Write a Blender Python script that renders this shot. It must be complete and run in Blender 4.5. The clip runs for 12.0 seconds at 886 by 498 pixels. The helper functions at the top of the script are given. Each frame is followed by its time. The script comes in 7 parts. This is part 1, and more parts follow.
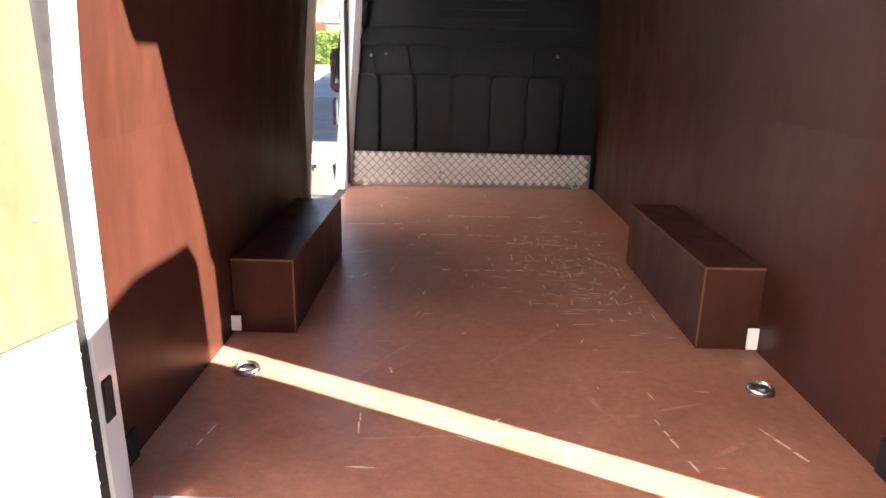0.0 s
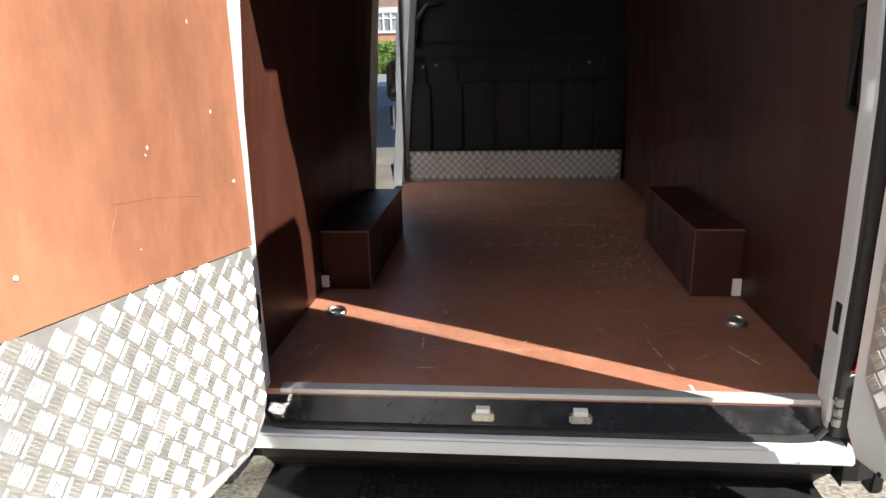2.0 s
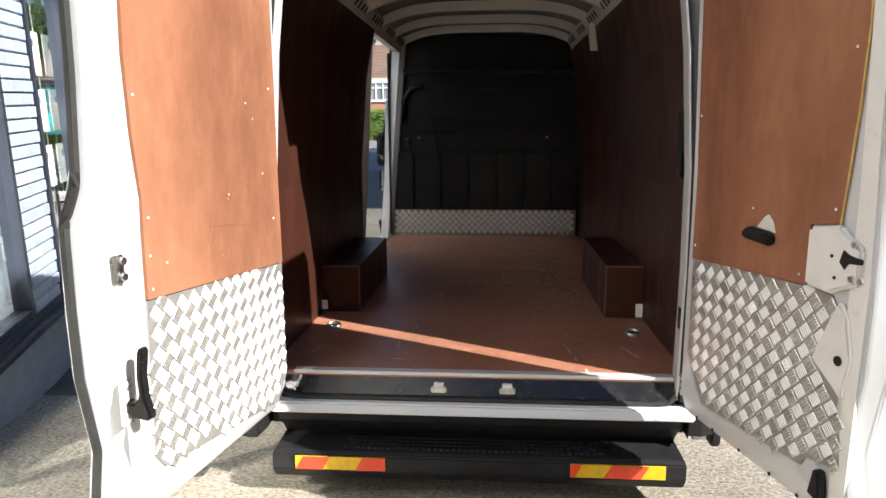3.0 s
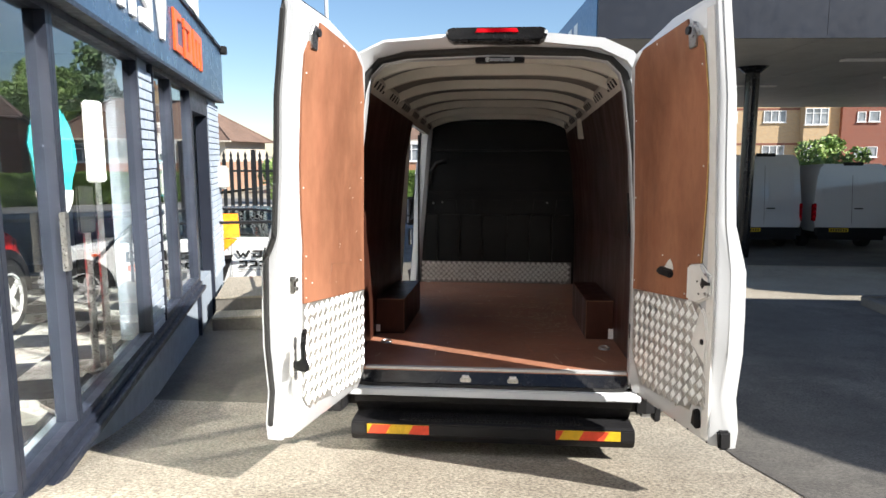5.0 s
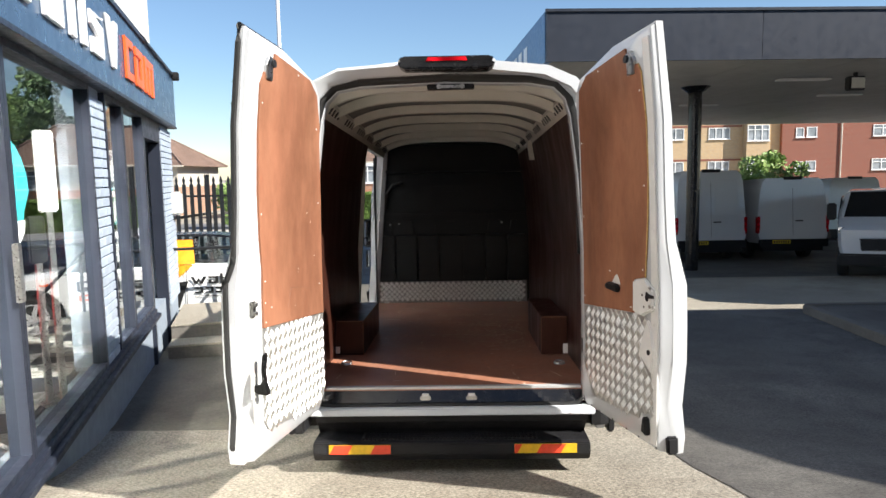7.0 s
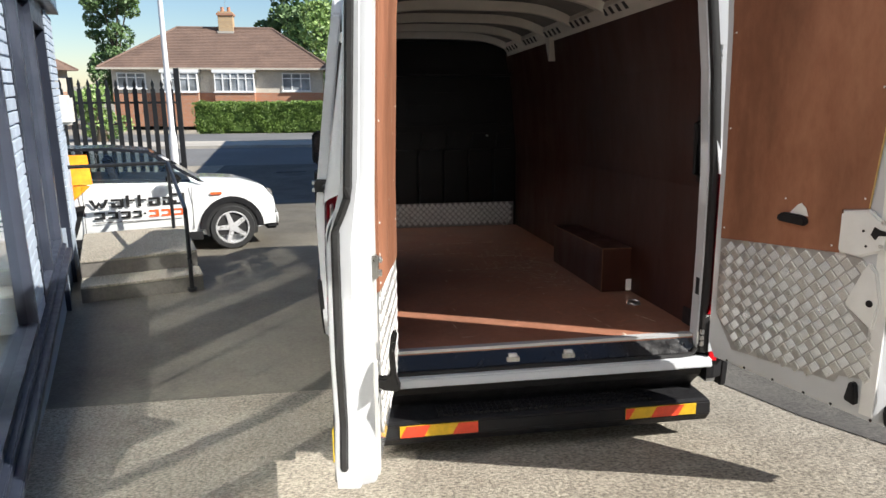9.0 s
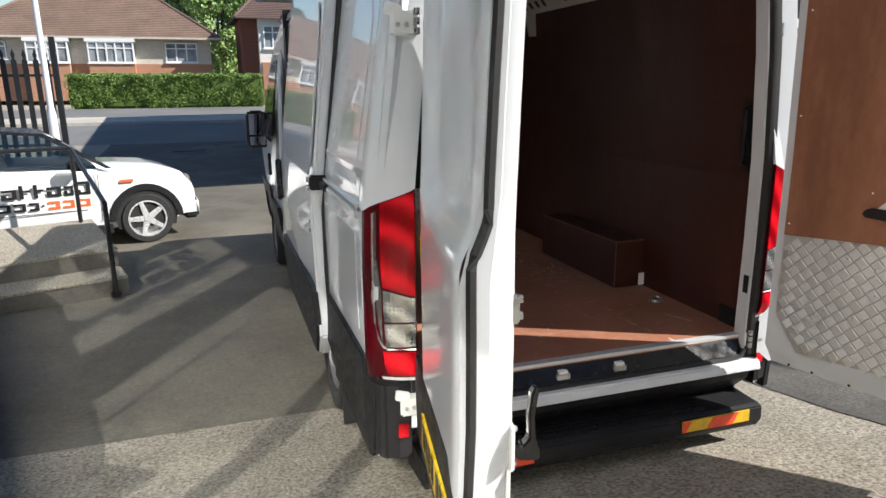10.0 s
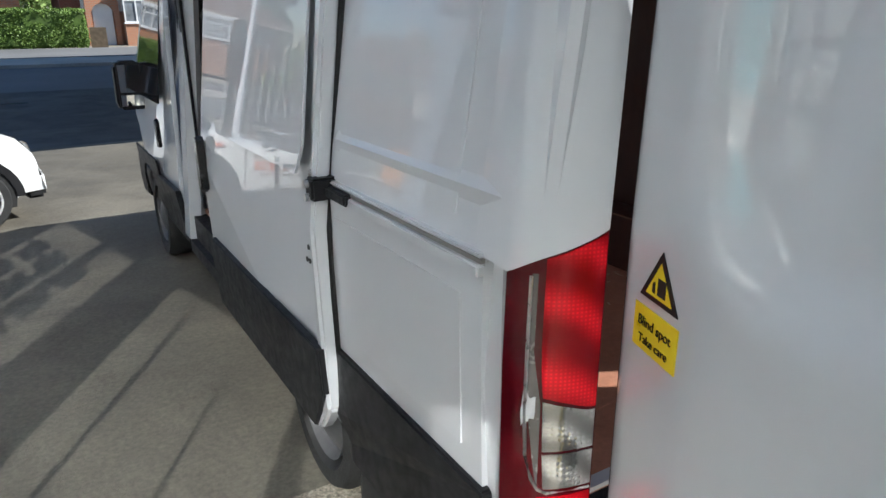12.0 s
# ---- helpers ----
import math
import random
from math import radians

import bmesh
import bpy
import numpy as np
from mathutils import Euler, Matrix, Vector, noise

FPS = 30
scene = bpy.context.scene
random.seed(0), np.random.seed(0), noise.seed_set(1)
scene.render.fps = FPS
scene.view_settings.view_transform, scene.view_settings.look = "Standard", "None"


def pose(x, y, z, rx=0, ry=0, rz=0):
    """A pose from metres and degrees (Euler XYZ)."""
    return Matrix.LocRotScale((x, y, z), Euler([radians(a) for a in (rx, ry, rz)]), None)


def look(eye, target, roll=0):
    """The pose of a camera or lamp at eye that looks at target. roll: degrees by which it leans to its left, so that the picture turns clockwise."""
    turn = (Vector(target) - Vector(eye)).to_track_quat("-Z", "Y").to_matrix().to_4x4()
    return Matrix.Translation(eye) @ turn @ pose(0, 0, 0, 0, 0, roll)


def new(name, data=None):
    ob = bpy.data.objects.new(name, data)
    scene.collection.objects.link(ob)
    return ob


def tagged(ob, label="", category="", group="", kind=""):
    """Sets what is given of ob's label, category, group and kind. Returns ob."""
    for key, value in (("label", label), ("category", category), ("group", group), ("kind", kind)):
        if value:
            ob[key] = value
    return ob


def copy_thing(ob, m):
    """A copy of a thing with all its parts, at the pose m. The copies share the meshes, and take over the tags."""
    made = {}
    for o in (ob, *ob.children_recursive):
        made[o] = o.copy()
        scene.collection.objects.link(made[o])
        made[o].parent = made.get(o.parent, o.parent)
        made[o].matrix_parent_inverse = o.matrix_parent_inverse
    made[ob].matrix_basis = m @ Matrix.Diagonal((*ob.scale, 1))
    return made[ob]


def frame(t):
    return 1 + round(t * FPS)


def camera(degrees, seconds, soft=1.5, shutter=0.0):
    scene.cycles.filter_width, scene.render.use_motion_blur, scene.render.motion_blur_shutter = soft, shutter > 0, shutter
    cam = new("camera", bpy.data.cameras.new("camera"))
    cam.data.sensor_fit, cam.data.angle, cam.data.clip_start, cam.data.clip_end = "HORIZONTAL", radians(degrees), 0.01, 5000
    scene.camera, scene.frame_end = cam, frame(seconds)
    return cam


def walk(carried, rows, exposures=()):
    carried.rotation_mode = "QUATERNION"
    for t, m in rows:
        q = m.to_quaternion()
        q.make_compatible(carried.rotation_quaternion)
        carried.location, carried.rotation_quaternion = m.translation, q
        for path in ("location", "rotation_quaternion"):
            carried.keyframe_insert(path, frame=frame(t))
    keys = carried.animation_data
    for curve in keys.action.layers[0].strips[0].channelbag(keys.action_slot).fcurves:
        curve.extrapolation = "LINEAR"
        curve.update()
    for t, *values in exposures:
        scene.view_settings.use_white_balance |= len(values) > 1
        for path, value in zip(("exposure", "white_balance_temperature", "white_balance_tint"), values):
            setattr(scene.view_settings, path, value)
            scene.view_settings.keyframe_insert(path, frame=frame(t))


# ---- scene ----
cam = camera(66.9, 12.0)
PATH = [
    (0, (-0.139, -1.152, 1.58), (-0.161, 0.768, 1.02), 1.1),
    (0.5, (-0.356, -1.246, 1.574), (-0.432, 0.674, 1.021), -2.4),
    (1, (-0.495, -1.257, 1.529), (-0.657, 0.66, 0.983), -1.5),
    (1.5, (-0.307, -1.417, 1.573), (-0.524, 0.49, 1.011), 0.0),
    (2, (-0.09, -1.756, 1.612), (-0.267, 0.161, 1.068), -1.2),
    (2.5, (-0.026, -2.133, 1.646), (-0.169, -0.197, 1.163), -3.6),
    (3, (0.066, -2.59, 1.67), (-0.079, -0.628, 1.31), -0.3),
    (3.5, (0.058, -3.036, 1.696), (-0.107, -1.059, 1.442), -0.3),
    (3.7, (0.043, -3.199, 1.698), (-0.117, -1.22, 1.46), -0.4),
    (5.5, (0.063, -4.012, 1.798), (-0.115, -2.027, 1.624), 0.3),
    (6, (0.04, -4.074, 1.811), (-0.116, -2.086, 1.668), -1.0),
    (6.5, (0.061, -4.035, 1.788), (-0.034, -2.04, 1.671), -1.0),
    (7, (0.076, -3.981, 1.781), (0.026, -1.987, 1.648), -1.0),
    (7.2, (0.048, -3.965, 1.785), (0.006, -1.972, 1.632), -0.1),
    (8.8, (-0.833, -3.114, 1.77), (-0.58, -1.165, 1.399), 0.2),
    (9, (-0.963, -2.973, 1.763), (-0.645, -1.037, 1.373), -0.4),
    (9.5, (-1.24, -2.654, 1.787), (-0.757, -0.761, 1.363), -1.3),
    (10, (-1.465, -2.375, 1.821), (-0.848, -0.531, 1.352), -0.4),
    (10.5, (-1.694, -2.148, 1.852), (-0.898, -0.384, 1.347), -1.9),
    (11, (-1.73, -1.86, 1.818), (-0.82, -0.188, 1.206), -0.2),
    (11.3, (-1.717, -1.657, 1.816), (-0.778, -0.008, 1.184), 2.8),
    (11.5, (-1.703, -1.485, 1.816), (-0.757, 0.144, 1.145), 1.9),
    (12, (-1.739, -1.075, 1.86), (-0.758, 0.547, 1.221), -0.4),
]
YARD = pose(0, 0, 0, -2.5)   # the yard and all that stands on it slopes down towards the road
EXPOSURES = [(0, 3.2, 7200, 22), (0.5, 2.85, 6800, 18), (1.0, 1.95, 6500, 14), (1.5, 1.5, 6500, 10), (2.0, 1.42, 6500, 10), (3.0, 1.3, 6500, 10), (5.0, 1.13, 6480, 10), (7.2, 1.08, 6480, 10), (9.0, 0.82, 6400, 10), (11.0, 0.78, 6200, 9), (12.0, 0.78, 6000, 8)]
walk(cam, [(t, YARD @ look(eye, target, roll)) for t, eye, target, roll in PATH], EXPOSURES)

# ---- world and sun ----
SUN_AZ, SUN_EL = 25.6, 38.5        # light travels towards -x and, by 25.6 degrees, +y
world = bpy.data.worlds.new("sky")
scene.world = world
world.use_nodes = True
wn = world.node_tree
sky = wn.nodes.new("ShaderNodeTexSky")
sky.sky_type = "NISHITA"
sky.sun_disc = False
sky.sun_elevation = radians(SUN_EL)
sky.sun_rotation = radians(90 + SUN_AZ)
sky.air_density, sky.dust_density, sky.ozone_density = 1.1, 0.1, 4.5
wn.links.new(sky.outputs[0], wn.nodes["Background"].inputs[0])
wn.nodes["Background"].inputs[1].default_value = 0.072
sun_from = Vector((math.cos(radians(SUN_AZ)) * math.cos(radians(SUN_EL)), -math.sin(radians(SUN_AZ)) * math.cos(radians(SUN_EL)), math.sin(radians(SUN_EL))))
sun = new("sun", bpy.data.lights.new("sun", "SUN"))
sun.data.energy, sun.data.angle, sun.data.color = 5.0, radians(0.5), (1.0, 0.95, 0.87)
sun.matrix_world = look(sun_from * 60, (0, 0, 0))
# the showroom: local x runs along the front towards the far corner, local -y points out of it
FAR = Vector((-4.1, 5.78, 0))
along = Vector((-math.sin(radians(16.7)), math.cos(radians(16.7)), 0))
outw = Vector((math.cos(radians(16.7)), math.sin(radians(16.7)), 0))
SHOP = Matrix(((along.x, -outw.x, 0, FAR.x), (along.y, -outw.y, 0, FAR.y), (0, 0, 1, 0), (0, 0, 0, 1)))
# area lamps added inside the showroom stand in for sunlight thrown back by its panes: narrow beams in the mirrored
# direction of the sun, leaving through the window openings, so that frames and piers shade the ground between them
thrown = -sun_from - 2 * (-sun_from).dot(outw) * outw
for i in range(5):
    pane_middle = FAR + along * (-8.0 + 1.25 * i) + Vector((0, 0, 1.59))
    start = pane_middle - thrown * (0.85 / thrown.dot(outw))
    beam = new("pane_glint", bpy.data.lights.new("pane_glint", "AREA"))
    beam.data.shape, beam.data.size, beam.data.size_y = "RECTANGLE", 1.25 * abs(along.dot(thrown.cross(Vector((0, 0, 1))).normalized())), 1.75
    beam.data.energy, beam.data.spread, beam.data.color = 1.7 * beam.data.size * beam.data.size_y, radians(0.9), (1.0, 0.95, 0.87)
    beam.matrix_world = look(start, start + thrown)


# ---- materials ----
def material(name, colour, rough=0.5, metal=0.0, vary=0.12, scale=3.0, fine=0.0, fine_scale=60.0, bump=0.0, bump_scale=80.0, coat=0.0, second=None, spread=(0.4, 0.6), stretch=(1, 1, 1), rough_vary=0.1, per_object=0.0, spec=0.5, grain=0.0, grain_scale=1.5):
    """A principled material with colour varied at two scales, varied gloss and a fine relief."""
    m = bpy.data.materials.new(name)
    m.use_nodes = True
    nt = m.node_tree
    b = nt.nodes["Principled BSDF"]
    b.inputs["Metallic"].default_value = metal
    b.inputs["Coat Weight"].default_value = coat
    b.inputs["Coat Roughness"].default_value = 0.015
    b.inputs["Specular IOR Level"].default_value = spec
    co = nt.nodes.new("ShaderNodeTexCoord")
    mp = nt.nodes.new("ShaderNodeMapping")
    mp.inputs["Scale"].default_value = stretch
    nt.links.new(co.outputs["Object"], mp.inputs[0])

    def noise_tex(sc, detail=4.0, rough_n=0.6):
        n = nt.nodes.new("ShaderNodeTexNoise")
        n.inputs["Scale"].default_value, n.inputs["Detail"].default_value, n.inputs["Roughness"].default_value = sc, detail, rough_n
        nt.links.new(mp.outputs[0], n.inputs["Vector"])
        return n.outputs["Fac"]

    def ramp(fac, a, c, lo=0.4, hi=0.6):
        r = nt.nodes.new("ShaderNodeMapRange")
        r.inputs["From Min"].default_value, r.inputs["From Max"].default_value = lo, hi
        r.inputs["To Min"].default_value, r.inputs["To Max"].default_value = a, c
        nt.links.new(fac, r.inputs["Value"])
        return r.outputs["Result"]

    def mix(fac, a, c):
        x = nt.nodes.new("ShaderNodeMix")
        x.data_type = "RGBA"
        for sock, v in ((x.inputs["Factor"], fac), (x.inputs["A"], a), (x.inputs["B"], c)):
            if isinstance(v, (int, float)):
                sock.default_value = v
            elif isinstance(v, (tuple, list)):
                sock.default_value = (*v, 1)
            else:
                nt.links.new(v, sock)
        return x.outputs["Result"]

    def shade(k):
        return tuple(min(1.0, c * k) for c in colour)

    col = mix(ramp(noise_tex(scale), 0, 1, 0.35, 0.65), shade(1 - vary), shade(1 + vary))
    if second:
        col = mix(ramp(noise_tex(scale * 1.7, 6.0, 0.7), 0, 1, *spread), col, second)
    if fine:
        f = ramp(noise_tex(fine_scale, 6.0, 0.7), 1 - fine, 1 + fine, 0.35, 0.65)
        h = nt.nodes.new("ShaderNodeHueSaturation")
        nt.links.new(f, h.inputs["Value"])
        nt.links.new(col, h.inputs["Color"])
        col = h.outputs["Color"]
    if grain:
        wv = nt.nodes.new("ShaderNodeTexWave")
        wv.inputs["Scale"].default_value, wv.inputs["Distortion"].default_value = grain_scale, 14.0
        wv.inputs["Detail"].default_value, wv.inputs["Detail Scale"].default_value, wv.inputs["Detail Roughness"].default_value = 3.0, 0.8, 0.62
        nt.links.new(mp.outputs[0], wv.inputs["Vector"])
        h = nt.nodes.new("ShaderNodeHueSaturation")
        nt.links.new(ramp(wv.outputs["Fac"], 1 - grain, 1 + grain, 0.0, 1.0), h.inputs["Value"])
        nt.links.new(col, h.inputs["Color"])
        col = h.outputs["Color"]
    if per_object:
        oi = nt.nodes.new("ShaderNodeObjectInfo")
        h = nt.nodes.new("ShaderNodeHueSaturation")
        nt.links.new(ramp(oi.outputs["Random"], 1 - per_object, 1 + per_object, 0, 1), h.inputs["Value"])
        nt.links.new(col, h.inputs["Color"])
        col = h.outputs["Color"]
    nt.links.new(col, b.inputs["Base Color"])
    nt.links.new(ramp(noise_tex(scale * 4), max(0.02, rough - rough_vary), min(1, rough + rough_vary), 0.3, 0.7), b.inputs["Roughness"])
    if bump:
        bp = nt.nodes.new("ShaderNodeBump")
        bp.inputs["Strength"].default_value, bp.inputs["Distance"].default_value = bump, 0.01
        nt.links.new(noise_tex(bump_scale, 5.0), bp.inputs["Height"])
        nt.links.new(bp.outputs[0], b.inputs["Normal"])
    return m


def glass(name, tint=(0.9, 0.95, 0.95), rough=0.0):
    m = bpy.data.materials.new(name)
    m.use_nodes = True
    b = m.node_tree.nodes["Principled BSDF"]
    b.inputs["Base Color"].default_value = (*tint, 1)
    b.inputs["Transmission Weight"].default_value = 1.0
    b.inputs["Roughness"].default_value = rough
    b.inputs["IOR"].default_value = 1.5
    return m


def mirror_glass(name):
    m = bpy.data.materials.new(name)
    m.use_nodes = True
    b = m.node_tree.nodes["Principled BSDF"]
    b.inputs["Base Color"].default_value = (0.85, 0.87, 0.88, 1)
    b.inputs["Metallic"].default_value, b.inputs["Roughness"].default_value = 1.0, 0.02
    return m


WHITE = material("white_van_paint", (0.59, 0.61, 0.635), 0.34, spec=0.2, vary=0.015, scale=1.2, coat=1.0, rough_vary=0.0)
WHITE_IN = material("white_door_inner_paint", (0.78, 0.78, 0.76), 0.35, vary=0.03, scale=4, coat=0.3, fine=0.03, fine_scale=12)
CREAM = material("cream_primer_roof", (0.62, 0.60, 0.54), 0.45, vary=0.06, scale=4)
# cream skin turned grey: shade between the ribs is put into the colour
ROOF_SHADE = material("shade_grey_roof_skin", (0.17, 0.165, 0.155), 0.5, vary=0.10, scale=3, fine=0.08, fine_scale=20)
# the doors' plywood again, darkened: shade inside the van is in the colour
PLY_SHADED = material("shaded_phenolic_plywood", (0.051, 0.0178, 0.0116), 0.40, spec=0.25, vary=0.14, scale=1.6, fine=0.10, fine_scale=30, bump=0.05, bump_scale=160, stretch=(1, 1, 0.35), second=(0.066, 0.0235, 0.0147), spread=(0.5, 0.75))
PLY_DOOR = material("worn_brown_plywood_door_lining", (0.240, 0.104, 0.061), 0.50, spec=0.12, grain=0.13, grain_scale=1.1, vary=0.18, scale=1.8, fine=0.08, fine_scale=26, bump=0.05, bump_scale=120, stretch=(1, 1, 0.4), second=(0.34, 0.160, 0.093), spread=(0.42, 0.75))
PLY_FLOOR = material("scuffed_brown_plywood_floor", (0.36, 0.148, 0.090), 0.36, vary=0.22, scale=1.7, fine=0.13, fine_scale=42, bump=0.06, bump_scale=110, second=(0.45, 0.245, 0.165), spread=(0.35, 0.95), rough_vary=0.025)
PLY_EDGE = material("bare_plywood_edge", (0.17, 0.085, 0.046), 0.6, vary=0.2, scale=20)
SCRATCH = material("pale_scratched_wood", (0.74, 0.62, 0.50), 0.7, vary=0.25, scale=40, fine=0.2)
BLACK = material("black_grained_plastic", (0.014, 0.014, 0.0155), 0.5, spec=0.28, vary=0.2, scale=5, bump=0.15, bump_scale=400)
BLACK_GLOSS = material("black_gloss_plastic", (0.012, 0.012, 0.013), 0.22, vary=0.2, scale=5)
RUBBER = material("black_rubber", (0.018, 0.018, 0.018), 0.6, vary=0.2, scale=12)
BULK = material("black_bulkhead_panel", (0.010, 0.0105, 0.011), 0.34, spec=0.3, vary=0.06, scale=2, rough_vary=0.02)
ALU = material("bright_aluminium_tread", (0.46, 0.455, 0.44), 0.48, metal=0.7, vary=0.08, scale=6, fine=0.06, fine_scale=50, rough_vary=0.12)
ALU_DULL = material("dull_aluminium_plate", (0.30, 0.29, 0.28), 0.55, metal=0.6, vary=0.15, scale=5)
ALU_BAR = material("polished_aluminium_bar", (0.76, 0.76, 0.74), 0.34, metal=0.85, vary=0.05, scale=6, rough_vary=0.08)
ALU_STRIP = material("brushed_aluminium_strip", (0.62, 0.63, 0.64), 0.45, metal=0.35, vary=0.08, scale=12, stretch=(0.1, 1, 1))
STEEL = material("zinc_steel", (0.55, 0.55, 0.54), 0.32, metal=1.0, vary=0.12, scale=20)
RED_DARK = material("dark_red_lamp_edge", (0.06, 0.0015, 0.004), 0.10, vary=0.15, scale=12, spec=0.35)
SMOKE = material("smoked_lamp_trim", (0.16, 0.15, 0.15), 0.22, metal=0.5, vary=0.15, scale=10)


def lens_material(name, dark, bright, metal=0.0, spec=0.3, rib=36.0, bowl=4.2, relief=0.2):
    """A moulded lamp lens: fine square ribs over stacked reflectors, whose gleam and shade are put into the colour by
    turns.
    """
    m = material(name, bright, 0.12, metal=metal, vary=0.1, rough_vary=0.04, spec=spec)
    nt = m.node_tree
    b = nt.nodes["Principled BSDF"]
    co = nt.nodes.new("ShaderNodeTexCoord")

    def wave(axis, scale, distortion):
        w = nt.nodes.new("ShaderNodeTexWave")
        w.bands_direction = axis
        w.inputs["Scale"].default_value, w.inputs["Distortion"].default_value = scale, distortion
        nt.links.new(co.outputs["Object"], w.inputs["Vector"])
        return w.outputs["Fac"]

    def maths(op, p, q):
        n = nt.nodes.new("ShaderNodeMath")
        n.operation = op
        for i, v in enumerate((p, q)):
            if isinstance(v, float):
                n.inputs[i].default_value = v
            else:
                nt.links.new(v, n.inputs[i])
        return n.outputs[0]

    ribs = maths("MULTIPLY", wave("Z", rib, 0.0), wave("X", rib, 0.0))
    bowls = maths("POWER", wave("DIAGONAL", bowl, 2.6), 1.5)
    glow = maths("ADD", maths("MULTIPLY", bowls, 0.62), maths("MULTIPLY", maths("MULTIPLY", ribs, bowls), 0.38))
    mx = nt.nodes.new("ShaderNodeMix")
    mx.data_type = "RGBA"
    mx.inputs["A"].default_value, mx.inputs["B"].default_value = (*dark, 1), (*bright, 1)
    nt.links.new(glow, mx.inputs["Factor"])
    nt.links.new(mx.outputs["Result"], b.inputs["Base Color"])
    bp = nt.nodes.new("ShaderNodeBump")
    bp.inputs["Strength"].default_value, bp.inputs["Distance"].default_value = relief, 0.003
    nt.links.new(glow, bp.inputs["Height"])
    nt.links.new(bp.outputs[0], b.inputs["Normal"])
    return m


RED_LENS = lens_material("red_lamp_lens", (0.22, 0.001, 0.004), (0.95, 0.010, 0.022), relief=0.35)
CLEAR_LENS = lens_material("clear_lamp_lens", (0.30, 0.30, 0.29), (0.97, 0.97, 0.95), 0.75, 0.6, 22.0, 7.0, 0.8)
TAPE_RED = material("red_reflective_tape", (0.75, 0.07, 0.03), 0.35, vary=0.08, scale=30, bump=0.15, bump_scale=300)
TAPE_YEL = material("yellow_reflective_tape", (0.72, 0.45, 0.02), 0.35, vary=0.10, scale=30, bump=0.3, bump_scale=220)
PLATE_YEL = material("yellow_number_plate", (0.80, 0.55, 0.02), 0.3, vary=0.05)
STICK_YEL = material("yellow_sticker", (0.85, 0.66, 0.02), 0.35, vary=0.03)
INK = material("black_ink", (0.012, 0.012, 0.012), 0.45, vary=0.1)
GLASS = glass("shop_window_glass")
CAR_GLASS = glass("tinted_car_glass", (0.62, 0.70, 0.70))
GLASS_DARK = material("dark_vehicle_glass", (0.012, 0.014, 0.016), 0.04, vary=0.1, coat=0.6)
MIRROR = mirror_glass("mirror_glass")
TYRE = material("tyre_rubber", (0.022, 0.022, 0.022), 0.75, vary=0.2, scale=15, bump=0.2, bump_scale=120)
RIM_GREY = material("dull_grey_steel_rim", (0.13, 0.13, 0.135), 0.5, metal=0.4, vary=0.2, scale=12)
ALLOY = material("silver_alloy", (0.78, 0.78, 0.78), 0.30, metal=0.45, vary=0.05)
CONCRETE = material("worn_concrete_ground", (0.325, 0.293, 0.236), 0.85, vary=0.14, scale=0.45, fine=0.65, fine_scale=60, bump=0.8, bump_scale=60, second=(0.245, 0.217, 0.172), spread=(0.46, 0.64))
ASPHALT = material("grey_asphalt", (0.105, 0.098, 0.087), 0.85, vary=0.22, scale=0.7, fine=0.5, fine_scale=55, bump=0.5, bump_scale=80, second=(0.072, 0.067, 0.060), spread=(0.44, 0.62))
# concrete darkened to carry the shade on step risers and kerb
SHADED_STONE = material("shaded_worn_concrete", (0.13, 0.12, 0.105), 0.85, vary=0.15, scale=2.0, fine=0.15, fine_scale=30, bump=0.2, bump_scale=60)
SLAB = material("smooth_brown_grey_concrete", (0.140, 0.126, 0.098), 0.8, vary=0.16, scale=0.6, fine=0.22, fine_scale=38, bump=0.25, bump_scale=60, second=(0.095, 0.085, 0.067), spread=(0.42, 0.62))
ROAD = material("road_asphalt", (0.16, 0.16, 0.16), 0.85, vary=0.12, scale=0.3, fine=0.15, fine_scale=20, bump=0.2, bump_scale=40)
PAVE = material("pale_pavement", (0.44, 0.41, 0.36), 0.85, vary=0.12, scale=0.6, fine=0.15, fine_scale=12)
GREY_FRAME = material("dark_grey_window_frame", (0.024, 0.029, 0.044), 0.40, spec=0.3, vary=0.08, scale=4)
BRICK_PAINT = material("grey_blue_painted_brick", (0.38, 0.44, 0.52), 0.6, vary=0.08, scale=8, fine=0.08, bump=0.3, bump_scale=60, per_object=0.07)
MORTAR_PAINT = material("grey_blue_painted_mortar", (0.28, 0.33, 0.39), 0.75, vary=0.08, scale=10)
FASCIA = material("navy_sign_fascia", (0.045, 0.085, 0.15), 0.32, vary=0.10, scale=2)
SIGN_WHITE = material("white_sign_letter", (0.85, 0.85, 0.84), 0.4, vary=0.03)
SIGN_ORANGE = material("orange_sign_letter", (0.85, 0.13, 0.03), 0.4, vary=0.04)
RENDER_WHITE = material("white_render_wall", (0.70, 0.69, 0.655), 0.85, vary=0.05, scale=1.2, fine=0.05, fine_scale=25)


